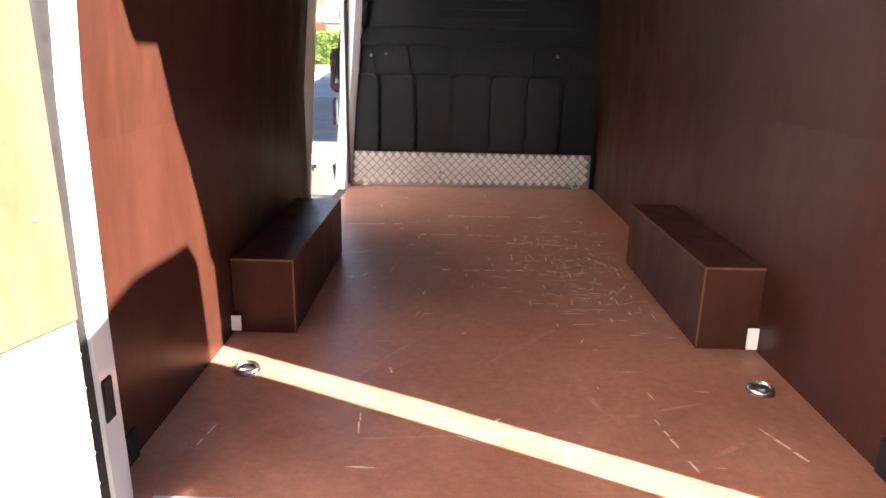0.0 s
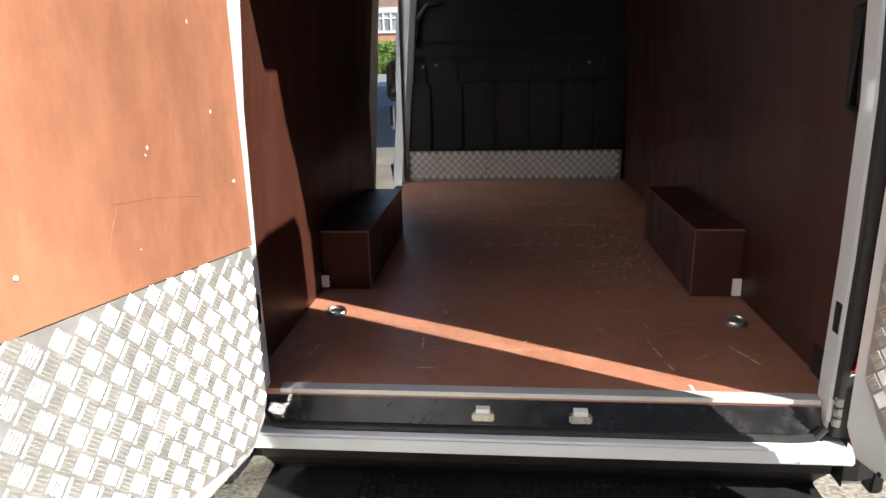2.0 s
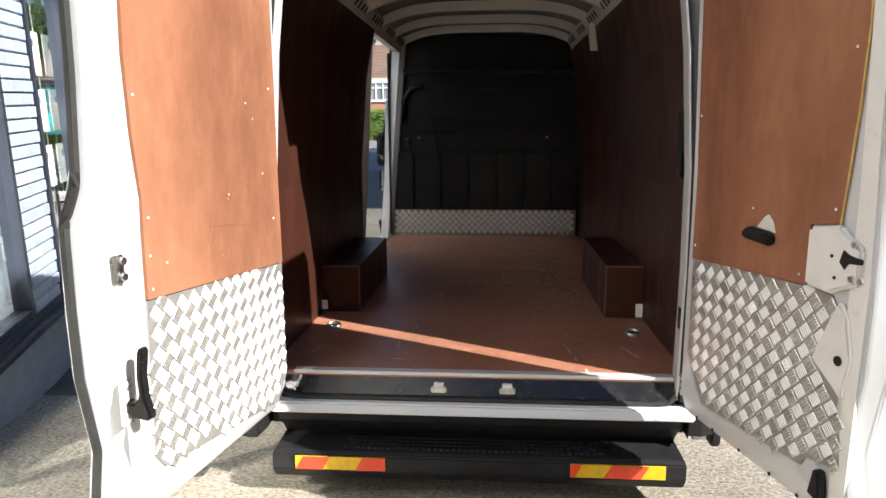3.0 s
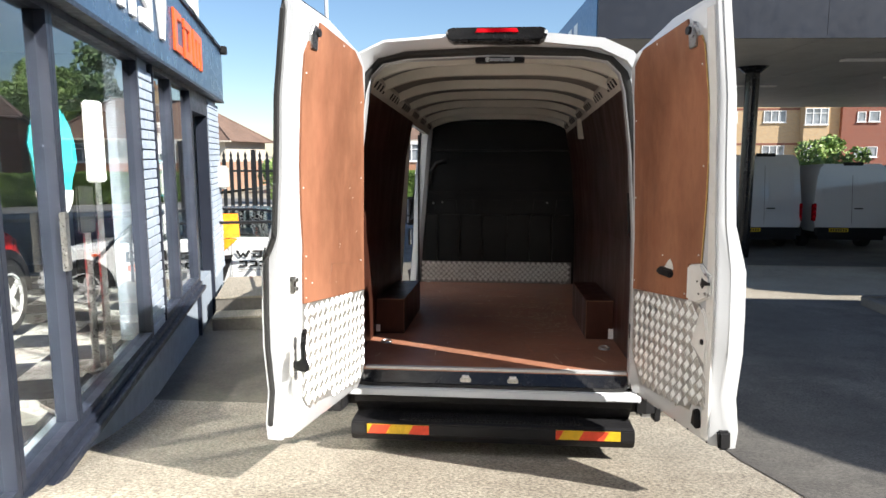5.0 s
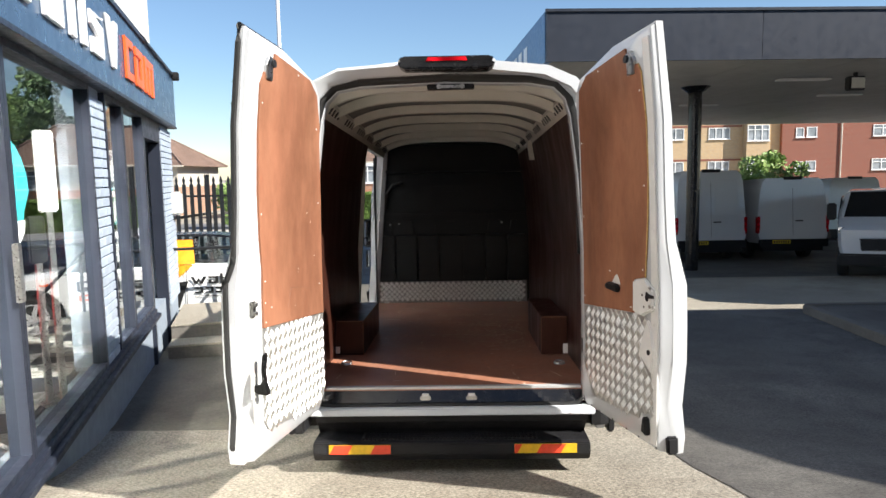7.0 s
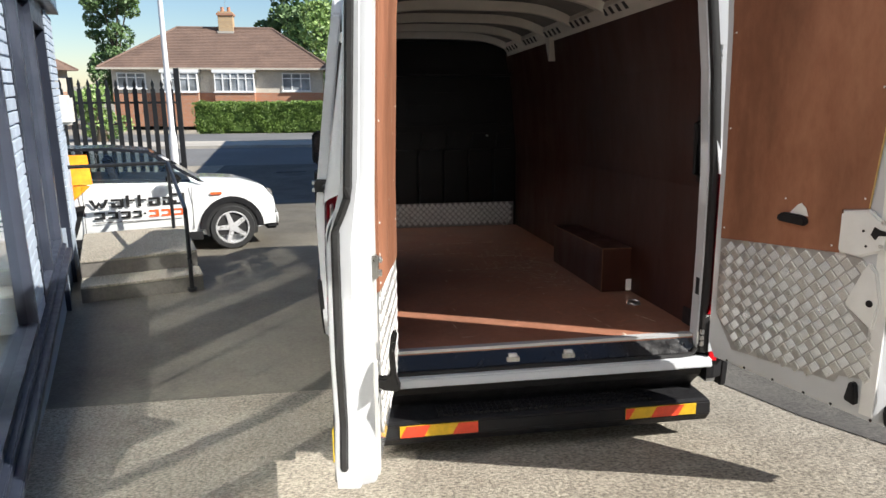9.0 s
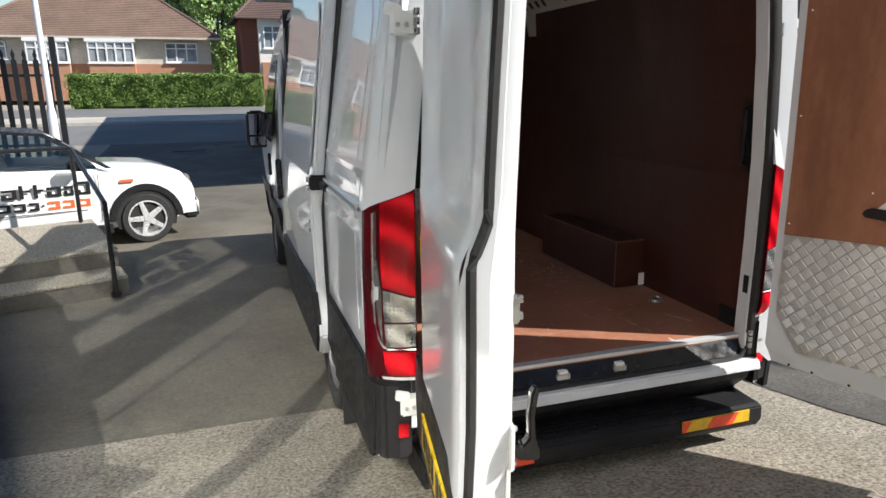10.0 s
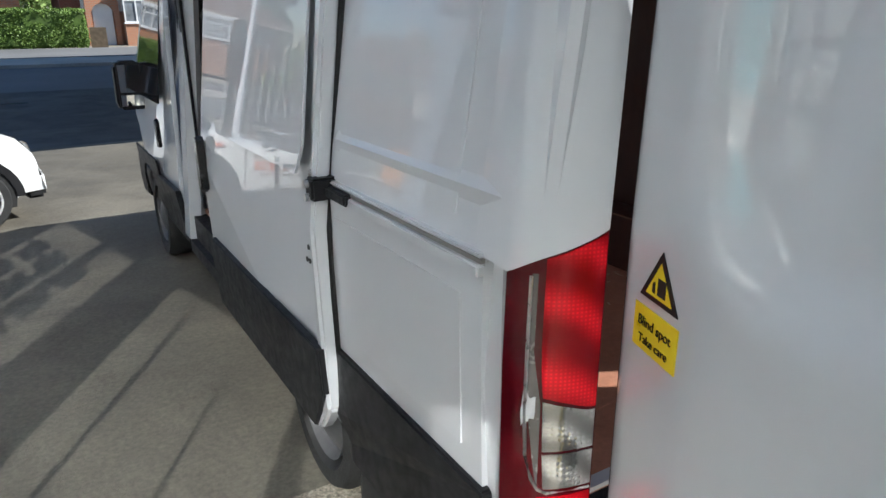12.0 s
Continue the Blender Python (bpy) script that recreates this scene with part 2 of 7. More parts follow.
# ---- building blocks ----
def part(name, bm, mat, parent=None, label="", smooth=False, bevel=0.0):
    """Links a bmesh as one mesh object under a thing or a part."""
    bmesh.ops.recalc_face_normals(bm, faces=bm.faces)
    if bevel:
        edges = [e for e in bm.edges if len(e.link_faces) == 2 and e.calc_face_angle(0) > 0.5]
        bmesh.ops.bevel(bm, geom=edges, offset=bevel, segments=2, affect="EDGES", clamp_overlap=True)
    me = bpy.data.meshes.new(name)
    bm.to_mesh(me)
    bm.free()
    if smooth:
        for p in me.polygons:
            p.use_smooth = True
        me.set_sharp_from_angle(angle=radians(38))
    me.materials.append(mat)
    ob = new(name, me)
    if parent is not None:
        ob.parent = parent
    if label:
        tagged(ob, label)
    return ob


def thing(name, label, category, m=None, group="", kind=""):
    ob = new(name)
    ob.empty_display_size = 0.2
    if m is not None:
        ob.matrix_world = m
    return tagged(ob, label, category, group, kind)


def box(bm, x0, x1, y0, y1, z0, z1, m=None):
    vs = [bm.verts.new((x, y, z)) for z in (z0, z1) for y in (y0, y1) for x in (x0, x1)]
    if m is not None:
        for v in vs:
            v.co = m @ v.co
    for f in ((0, 1, 3, 2), (4, 6, 7, 5), (0, 4, 5, 1), (2, 3, 7, 6), (0, 2, 6, 4), (1, 5, 7, 3)):
        bm.faces.new([vs[i] for i in f])
    return vs


def boxes(*rows):
    bm = bmesh.new()
    for r in rows:
        box(bm, *r)
    return bm


def prism(bm, pts, a, b, to=None):
    """Extrudes a flat outline (p, q) from depth a to b; to(p, q, d) gives the place."""
    to = to or (lambda p, q, d: (p, q, d))
    lo = [bm.verts.new(to(p, q, a)) for p, q in pts]
    hi = [bm.verts.new(to(p, q, b)) for p, q in pts]
    bm.faces.new(lo[::-1])
    bm.faces.new(hi)
    n = len(pts)
    for i in range(n):
        bm.faces.new((lo[i], lo[(i + 1) % n], hi[(i + 1) % n], hi[i]))
    return bm


def outline(pts, a, b, to=None):
    return prism(bmesh.new(), pts, a, b, to)


def ring_band(loops, closed=True):
    """Skins a row of loops of equal length."""
    bm = bmesh.new()
    rows = [[bm.verts.new(p) for p in loop] for loop in loops]
    n = len(rows[0])
    for r0, r1 in zip(rows, rows[1:]):
        for i in range(n if closed else n - 1):
            bm.faces.new((r0[i], r0[(i + 1) % n], r1[(i + 1) % n], r1[i]))
    return bm


def tube(bm, pts, r, sides=8, closed=False):
    """A round bar along a line of points."""
    pts = [Vector(p) for p in pts]
    rows, n = [], len(pts)
    for i, p in enumerate(pts):
        a = pts[i - 1] if i or closed else p
        b = pts[(i + 1) % n] if i < n - 1 or closed else p
        d = (b - a).normalized()
        s = d.cross(Vector((0, 0, 1)))
        if s.length < 0.2:
            s = d.cross(Vector((0, 1, 0)))
        s.normalize()
        u = s.cross(d)
        rows.append([bm.verts.new(p + r * (math.cos(k * 2 * math.pi / sides) * s + math.sin(k * 2 * math.pi / sides) * u)) for k in range(sides)])
    for i in range(n if closed else n - 1):
        r0, r1 = rows[i], rows[(i + 1) % n]
        for k in range(sides):
            bm.faces.new((r0[k], r0[(k + 1) % sides], r1[(k + 1) % sides], r1[k]))
    if not closed:
        bm.faces.new(rows[0][::-1])
        bm.faces.new(rows[-1])
    return bm


def bar(pts, r, sides=8, closed=False):
    return tube(bmesh.new(), pts, r, sides, closed)


def disc(bm, centre, axis, r, depth, sides=20, r2=None):
    """A round piece of the given depth along an axis."""
    q = Vector(axis).normalized().to_track_quat("Z", "Y").to_matrix()
    lo = [bm.verts.new(Vector(centre) + q @ Vector((r * math.cos(a), r * math.sin(a), 0))) for a in [k * 2 * math.pi / sides for k in range(sides)]]
    hi = [bm.verts.new(Vector(centre) + q @ Vector(((r2 or r) * math.cos(a), (r2 or r) * math.sin(a), depth))) for a in [k * 2 * math.pi / sides for k in range(sides)]]
    bm.faces.new(lo[::-1])
    bm.faces.new(hi)
    for k in range(sides):
        bm.faces.new((lo[k], lo[(k + 1) % sides], hi[(k + 1) % sides], hi[k]))
    return bm


def lathe(profile, axis_m, sides=32):
    """Turns a profile (radius, along) about the local x axis of axis_m."""
    loops = [[axis_m @ Vector((a, r * math.cos(k * 2 * math.pi / sides), r * math.sin(k * 2 * math.pi / sides))) for k in range(sides)] for r, a in profile]
    return ring_band(loops)


def lerp(table, z):
    for (a, va), (b, vb) in zip(table, table[1:]):
        if z <= b:
            return va + (vb - va) * max(0, (z - a)) / (b - a)
    return table[-1][1]


def each(name, rows, mat, parent, label="", bevel=0.0):
    """One part for every box in rows."""
    return [part(name, boxes(r), mat, parent, label, bevel=bevel) for r in rows]


def frame_ring(x0, x1, z0, z1, y0, y1, w):
    """A rectangular frame of bar width w, facing -y."""
    def loop(d, y):
        return [(x0 + d, y, z0 + d), (x1 - d, y, z0 + d), (x1 - d, y, z1 - d), (x0 + d, y, z1 - d)]
    return ring_band([loop(0, y1), loop(0, y0), loop(w, y0), loop(w, y1), loop(0, y1)])


# ---- the ground: one sheet, sloping down to the road ----
BUMP_Y = [(-60, 0.62), (-3.2, 0.62), (-1.4, 0.46), (-0.6, 0.31), (0.0, 0.18), (0.8, 0.05), (1.4, 0.0), (200, 0.0)]


def ground_z(y):
    """Height of the ground at y: a ramp behind the van, the sloping yard, then the level road."""
    if y < -3.2:
        return 0.76
    yard = lerp(BUMP_Y, y) - 0.0437 * y
    if y < 12:
        return yard
    return max(-0.72, yard) if y < 20 else -0.72


def ground_sheet(name, x0, x1, ys, mat, label, lift=0.0, category="ground", xs=None):
    bm = bmesh.new()
    rows = []
    xs = xs or [x0 + (x1 - x0) * i / 12 for i in range(13)]
    for y in ys:
        rows.append([bm.verts.new((x, y, ground_z(y) + lift)) for x in xs])
    for r0, r1 in zip(rows, rows[1:]):
        for i in range(len(xs) - 1):
            bm.faces.new((r0[i], r0[i + 1], r1[i + 1], r1[i]))
    ob = part(name, bm, mat, None, "", smooth=True)
    return tagged(ob, label, category, kind="structure")


YS = [-400, -60, -20, -8, -5, -3.2, -2.6, -2, -1.4, -1, -0.6, -0.3, 0, 0.4, 0.8, 1.1, 1.4, 3, 6, 9, 12, 14, 16, 18, 20, 24, 30, 40, 60, 120, 500, 1500]
ground_sheet("ground", -1500, 1500, YS, CONCRETE, "worn pale concrete yard with stones in its surface", xs=[-1500, -300, -60, -20, -8, -4, -2, -1, 0, 1, 2, 4, 8, 20, 60, 300, 1500])
ground_sheet("yard_slab", -14, 1.45, [1.2, 1.4, 3, 6, 9, 11.4], SLAB, "smooth brown-grey concrete slab of the yard", 0.004, xs=[-14, -8, -4, -2, -1, 0, 1, 1.45])
ground_sheet("yard_asphalt", 1.45, 40, [y for y in YS if -60 <= y <= 6] + [6.8], ASPHALT, "dark asphalt strip of the yard beside the van", 0.005)
ground_sheet("road", -300, 300, [20.5, 22, 24, 27], ROAD, "grey asphalt road beyond the yard", 0.004, "road")
ground_sheet("yard_entrance", -4.5, 40, [11.4, 12, 14, 16, 18, 20, 20.5], ASPHALT, "grey asphalt entrance between yard and road", 0.004, "ground")
bm = boxes((-300, 300, 27.0, 29.6, -0.9, -0.60))
tagged(part("verge", bm, PAVE), "pale stone verge along the far side of the road", "verge", kind="structure")
bm = boxes((-300, 300, 29.6, 34.2, -0.9, -0.585))
tagged(part("pavement", bm, ROAD), "grey pavement in front of the hedge", "pavement", kind="structure")

# ---- the white panel van ----
van = thing("panel_van", "white high-roof panel van with open rear and sliding doors, ply-lined inside", "van", YARD)
FLOOR = 0.68
OUT = [(0.42, 0.93), (0.6, 0.965), (0.85, 0.988), (1.15, 0.994), (1.35, 0.992), (1.5, 0.974), (1.75, 0.935), (2.0, 0.898), (2.28, 0.858), (2.42, 0.815), (2.49, 0.755), (2.56, 0.60), (2.592, 0.30), (2.602, 0.0)]
IN = [(FLOOR, 0.85), (1.4, 0.85), (2.0, 0.80), (2.34, 0.735)]


def side_wall(name, sign, y0, y1, z0, z1, parent=van, label=""):
    zs = [z for z, _ in OUT if z0 < z < z1]
    zs = [z0] + zs + [z1]
    pts = [(sign * lerp(OUT, z), z) for z in zs] + [(sign * (lerp(OUT, z) - 0.05), z) for z in zs[::-1]]
    return part(name, outline(pts, y0, y1, lambda p, q, d: (p, d, q)), WHITE, parent, label, smooth=True)


side_wall("side_panel", 1, 0.0, 3.6, 0.42, 2.418)
side_wall("side_panel", -1, 0.0, 2.28, 0.42, 2.418)
side_wall("side_header", -1, 2.28, 3.6, 2.36, 2.418)
# roof skin
roof_pts = [(s * x, z) for s, order in ((-1, OUT[9:]), (1, OUT[9:-1][::-1])) for z, x in order]
roof_in = [(x * 0.955, z - 0.05) for x, z in roof_pts[::-1]]
part("roof", outline(roof_pts + roof_in, -0.1, 4.3, lambda p, q, d: (p, d, q)), WHITE, van, "white painted high roof", smooth=True)
# rear frame: aperture edge, seat of the doors, outer corner
AP = [(0.765, 0.60), (0.77, 1.1), (0.765, 1.5), (0.735, 1.95), (0.695, 2.28), (0.665, 2.38), (0.60, 2.445), (0.46, 2.468), (0.0, 2.482)]
OU = [(0.955, 0.55), (0.985, 1.1), (0.956, 1.5), (0.901, 1.95), (0.858, 2.28), (0.825, 2.38), (0.755, 2.49), (0.6, 2.56), (0.0, 2.60)]


def full(half):
    return [(-x, z) for x, z in half] + [(x, z) for x, z in half[:-1][::-1]]


def grow(half, d):
    return [(x + d * k, z + d * (1 - k)) for (x, z), k in zip(half, (1, 1, 1, 1, 0.95, 0.85, 0.5, 0.15, 0))]


loops = [[(x + (0.03 if x > 0.3 and i < 5 else -0.022 if x < -0.3 and i < 5 else 0.0), max(y, -0.08) if z < 0.8 and x < 0.3 else y if x < 0.3 else max(y, -0.045 + 0.04 * y), z) for x, z in full(h)] for i, (h, y) in enumerate(((AP, 0.035), (AP, -0.03), (grow(AP, 0.035), -0.035), (grow(AP, 0.045), -0.09), (grow(AP, 0.08), -0.125), (grow(OU, -0.02), -0.150), (OU, -0.135), (OU, 0.01)))]
part("rear_frame", ring_band(loops, closed=False), WHITE, van, "white painted frame round the rear doorway", smooth=True)
def aside(x):
    return x + (0.03 if x > 0.3 else -0.022 if x < -0.3 else 0.0)


seal_loops = [[(aside(x), y if x < 0.3 else max(y, -0.056), z) for x, z in full(grow(AP, d))] for d, y in ((0.008, -0.032), (0.012, -0.052), (0.022, -0.066), (0.036, -0.070), (0.048, -0.094), (0.050, -0.080))]
seal = part("door_seal", ring_band(seal_loops, closed=False), RUBBER, van, "black rubber seal round the rear doorway", smooth=True)
part("sill_seal", bar([(-0.79, -0.046, 0.625), (-0.765, -0.046, 0.594), (-0.70, -0.046, 0.586), (0.70, -0.046, 0.586), (0.765, -0.046, 0.594), (0.79, -0.046, 0.625)], 0.012, 8), RUBBER, seal, smooth=True)
# load floor
part("floor_board", boxes((-0.85, 0.85, 0.0, 3.52, FLOOR - 0.02, FLOOR)), PLY_FLOOR, van, "scuffed brown plywood load floor with pale scratches")
part("floor_base", boxes((-0.93, 0.93, 0.0, 5.6, 0.45, FLOOR - 0.024)), BLACK, van)
part("sill_strip", outline([(-0.004, FLOOR - 0.010), (-0.004, FLOOR + 0.004), (0.036, FLOOR + 0.004), (0.036, FLOOR - 0.001)], -0.745, 0.79, lambda p, q, d: (d, p, q)), ALU_STRIP, van, "aluminium edge strip of the load floor")
part("threshold", outline([(0.004, 0.668), (-0.04, 0.60), (-0.045, 0.578), (0.03, 0.578), (0.03, 0.659)], -0.79, 0.79, lambda p, q, d: (d, p, q)), BLACK_GLOSS, van, "black plastic threshold under the rear doors")
part("rear_sill", outline([(-0.042, 0.582), (-0.080, 0.574), (-0.092, 0.533), (0.0, 0.53), (0.0, 0.577)], -0.86, 0.86, lambda p, q, d: (d, p, q)), WHITE, van, "white painted rear sill", bevel=0.006)
bumper = part("bumper", outline([(-0.072, 0.529), (-0.06, 0.49), (0.0, 0.43), (0.02, 0.405), (-0.14, 0.40), (-0.165, 0.39), (-0.17, 0.33), (-0.14, 0.285), (0.1, 0.27), (0.1, 0.529)], -0.80, 0.815, lambda p, q, d: (d, p, q)), BLACK, van, "black plastic rear bumper with a step", bevel=0.006)
# plywood lining, with the shade of the load space put into its colour
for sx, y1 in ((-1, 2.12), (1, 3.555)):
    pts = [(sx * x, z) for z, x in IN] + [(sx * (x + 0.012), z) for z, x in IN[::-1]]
    part("ply_wall", outline(pts, 0.075 if sx < 0 else 0.05, y1, lambda p, q, d: (p, d, q)), PLY_SHADED, van, "brown plywood wall lining, darkened for the shade inside")
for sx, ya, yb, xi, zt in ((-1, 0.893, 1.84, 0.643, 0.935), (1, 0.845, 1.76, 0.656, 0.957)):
    b_ob = part("wheel_box", boxes((min(sx * xi, sx * 0.846), max(sx * xi, sx * 0.846), ya, yb, FLOOR + 0.002, zt)), PLY_SHADED, van, "brown plywood box over the wheel arch, darkened for shade", bevel=0.003)
# bulkhead
bk = boxes((-0.86, 0.93, 3.56, 3.59, FLOOR - 0.02, 2.45))
bulkhead = part("bulkhead", bk, BULK, van, "black pressed bulkhead behind the cab")
part("kick_plate", boxes((-0.85, 0.82, 3.505, 3.517, FLOOR + 0.004, 0.918)), ALU_DULL, van, "aluminium tread plate at the foot of the bulkhead")
# cab
CAB = [(3.6, 0.45), (5.65, 0.45), (5.82, 0.62), (5.8, 0.95), (5.62, 1.12), (5.15, 1.28), (4.55, 2.15), (4.30, 2.45), (3.6, 2.50)]
bm = bmesh.new()
lo, hi = [], []
for y, z in CAB:
    w = lerp(OUT, z) - (0.10 if y > 5.1 else 0.0)
    lo.append(bm.verts.new((-w, y, z)))
    hi.append(bm.verts.new((w, y, z)))
for i in range(len(CAB)):
    j = (i + 1) % len(CAB)
    if i != len(CAB) - 1:
        bm.faces.new((lo[i], lo[j], hi[j], hi[i]))
bm.faces.new(lo)
bm.faces.new(hi)
part("cab_body", bm, WHITE, van, "white cab", smooth=False)


# ---- rear doors ----
WIDE, HUNG = 0.915, 0.07      # free edge and hung edge, measured from the hinge line
FREE = [(0.62, 0.125), (1.62, 0.078), (2.14, 0.070), (2.56, 0.058)]
HUNGSIDE = [(0.62, 0.125), (2.10, 0.125), (2.40, 0.10), (2.56, 0.07)]
LEAN = [(0.0, 0.0), (1.5, 0.0), (2.14, -0.020), (2.56, -0.055)]   # the doors curve inwards at the top
DOOR = [(HUNG, 0.68), (0.15, 0.62), (WIDE - 0.02, 0.62), (WIDE - 0.005, 0.70), (WIDE - 0.030, 0.84), (WIDE + 0.004, 1.05), (WIDE + 0.006, 1.22), (WIDE + 0.002, 1.40), (WIDE - 0.008, 1.60), (WIDE - 0.012, 1.8), (WIDE - 0.005, 2.14), (WIDE - 0.005, 2.56), (0.5, 2.54), (0.18, 2.465), (HUNG + 0.04, 2.40), (HUNG, 2.14), (HUNG, 1.8), (HUNG, 1.60), (HUNG, 1.40), (HUNG, 1.22), (HUNG, 0.9)]


def thick(u, z):
    """Depth of the door: full at the hung side and below the waist, dished from there to the free edge."""
    r = 0.20
    p, q = 0.29 + r - u, 1.50 + r - 0.03 * (u - 0.5) - z
    dist = math.hypot(max(p, 0), max(q, 0)) + min(max(p, q), 0) - r
    k = min(1.0, max(0.0, 0.5 - dist / 0.13))
    k = k * k * (3 - 2 * k)
    taper = 0.036 * max(0.0, 1 - max(0.0, u - HUNG) / 0.24)
    return lerp(HUNGSIDE, z) * (1 - k) + lerp(FREE, max(z, 1.62)) * k - taper


def door_frame(side, hinge, heading):
    """Places for a door standing open: u from hinge to free edge, z up, v from the lining outwards."""
    d = Vector((math.sin(radians(heading)), -math.cos(radians(heading)), 0))
    o = Vector((math.cos(radians(heading)), math.sin(radians(heading)), 0)) * side
    h = Vector((*hinge, 0))
    return lambda u, z, v=0.0: h + d * u + o * (v + lerp(LEAN, z)) + Vector((0, 0, z))


def tread_bars(name, parent, at, inside, u0, u1, z0, z1, v, pitch=0.041):
    """Five-bar tread: squares of short raised bars on a diagonal lattice, turning from square to square."""
    verts, faces = [], []
    k = pitch / math.sqrt(2)
    n = int((u1 - u0 + z1 - z0) / k) + 2
    for i in range(-n, n):
        for j in range(-n, n):
            cu, cz = u0 + (i + j) * k, z0 + (i - j) * k
            if not (u0 < cu < u1 and z0 < cz < z1 and inside(cu, cz)):
                continue
            s = 1 if (i + j) % 2 else -1
            du, dz = (math.sqrt(0.5), s * math.sqrt(0.5)), (-s * math.sqrt(0.5), math.sqrt(0.5))
            for b in range(-2, 3):
                half = pitch * 0.40
                base = len(verts)
                for w, h, ht in ((1.0, 0.0036, 0.0), (0.86, 0.0018, 0.0022)):
                    for a, c in ((-1, -1), (1, -1), (1, 1), (-1, 1)):
                        pu = cu + du[0] * a * half * w + dz[0] * (b * pitch * 0.185 + c * h)
                        pz = cz + du[1] * a * half * w + dz[1] * (b * pitch * 0.185 + c * h)
                        verts.append(at(pu, pz, v - ht))
                faces.append([base + q for q in (4, 5, 6, 7)])
                for q in range(4):
                    faces.append([base + q, base + (q + 1) % 4, base + 4 + (q + 1) % 4, base + 4 + q])
    me = bpy.data.meshes.new(name)
    me.from_pydata([tuple(p) for p in verts], [], faces)
    me.materials.append(ALU_BAR)
    ob = new(name, me)
    ob.parent = parent
    return tagged(ob, kind="stuff")


def in_poly(poly):
    def test(u, z):
        c = False
        for (x0, y0), (x1, y1) in zip(poly, poly[1:] + poly[:1]):
            if (y0 > z) != (y1 > z) and u < (x1 - x0) * (z - y0) / (y1 - y0) + x0:
                c = not c
        return c
    return test


at_l = door_frame(-1, (-0.71, -0.17), -9.56)
at_r = door_frame(1, (0.750, -0.103), 14.0)


def screws(parent, at, places, v):
    me = None
    for u, z in places:
        if me is None:
            bm = bmesh.new()
            disc(bm, (0, 0, 0), (0, 0, 1), 0.0042, 0.0025, 8, 0.003)
            first = part("screw", bm, SIGN_WHITE, parent)
            me = first.data
            ob = first
        else:
            ob = new("screw", me)
            ob.parent = parent
        q = (at(0, 0, 0) - at(0, 0, 1)).to_track_quat("Z", "Y")
        ob.matrix_local = Matrix.Translation(at(u, z, v)) @ q.to_matrix().to_4x4()


def inset(poly, d):
    cx, cz = sum(p[0] for p in poly) / len(poly), sum(p[1] for p in poly) / len(poly)
    return [(u + (cx - u) * d, z + (cz - z) * d) for u, z in poly]


def strips(poly, v0, v1, at):
    """A sheet of the given outline cut into level strips, so that it follows the door's curve."""
    bm = bmesh.new()
    flat = [bm.verts.new((u, z, 0)) for u, z in poly]
    bm.faces.new(flat)
    for z in (1.22, 1.38, 1.5, 1.8, 2.14):
        bmesh.ops.bisect_plane(bm, geom=bm.verts[:] + bm.edges[:] + bm.faces[:], plane_co=(0, z, 0), plane_no=(0, 1, 0))
    ext = bmesh.ops.extrude_face_region(bm, geom=bm.faces[:])
    far = {v for v in ext["geom"] if isinstance(v, bmesh.types.BMVert)}
    for v in bm.verts:
        v.co = at(v.co.x, v.co.y, v1 if v in far else v0)
    return bm


def cap(bm, loop):
    """Fills the door's curved face by strips between equal heights of the free and the hinge side."""
    v = loop
    for a in ((0, 1, 2, 20), (20, 2, 3, 4), (20, 4, 5, 6), (20, 6, 19), (19, 6, 7, 18), (18, 7, 8, 17), (17, 8, 9, 16), (16, 9, 10, 15), (15, 10, 11, 12), (15, 12, 13, 14)):
        bm.faces.new([v[i] for i in a])


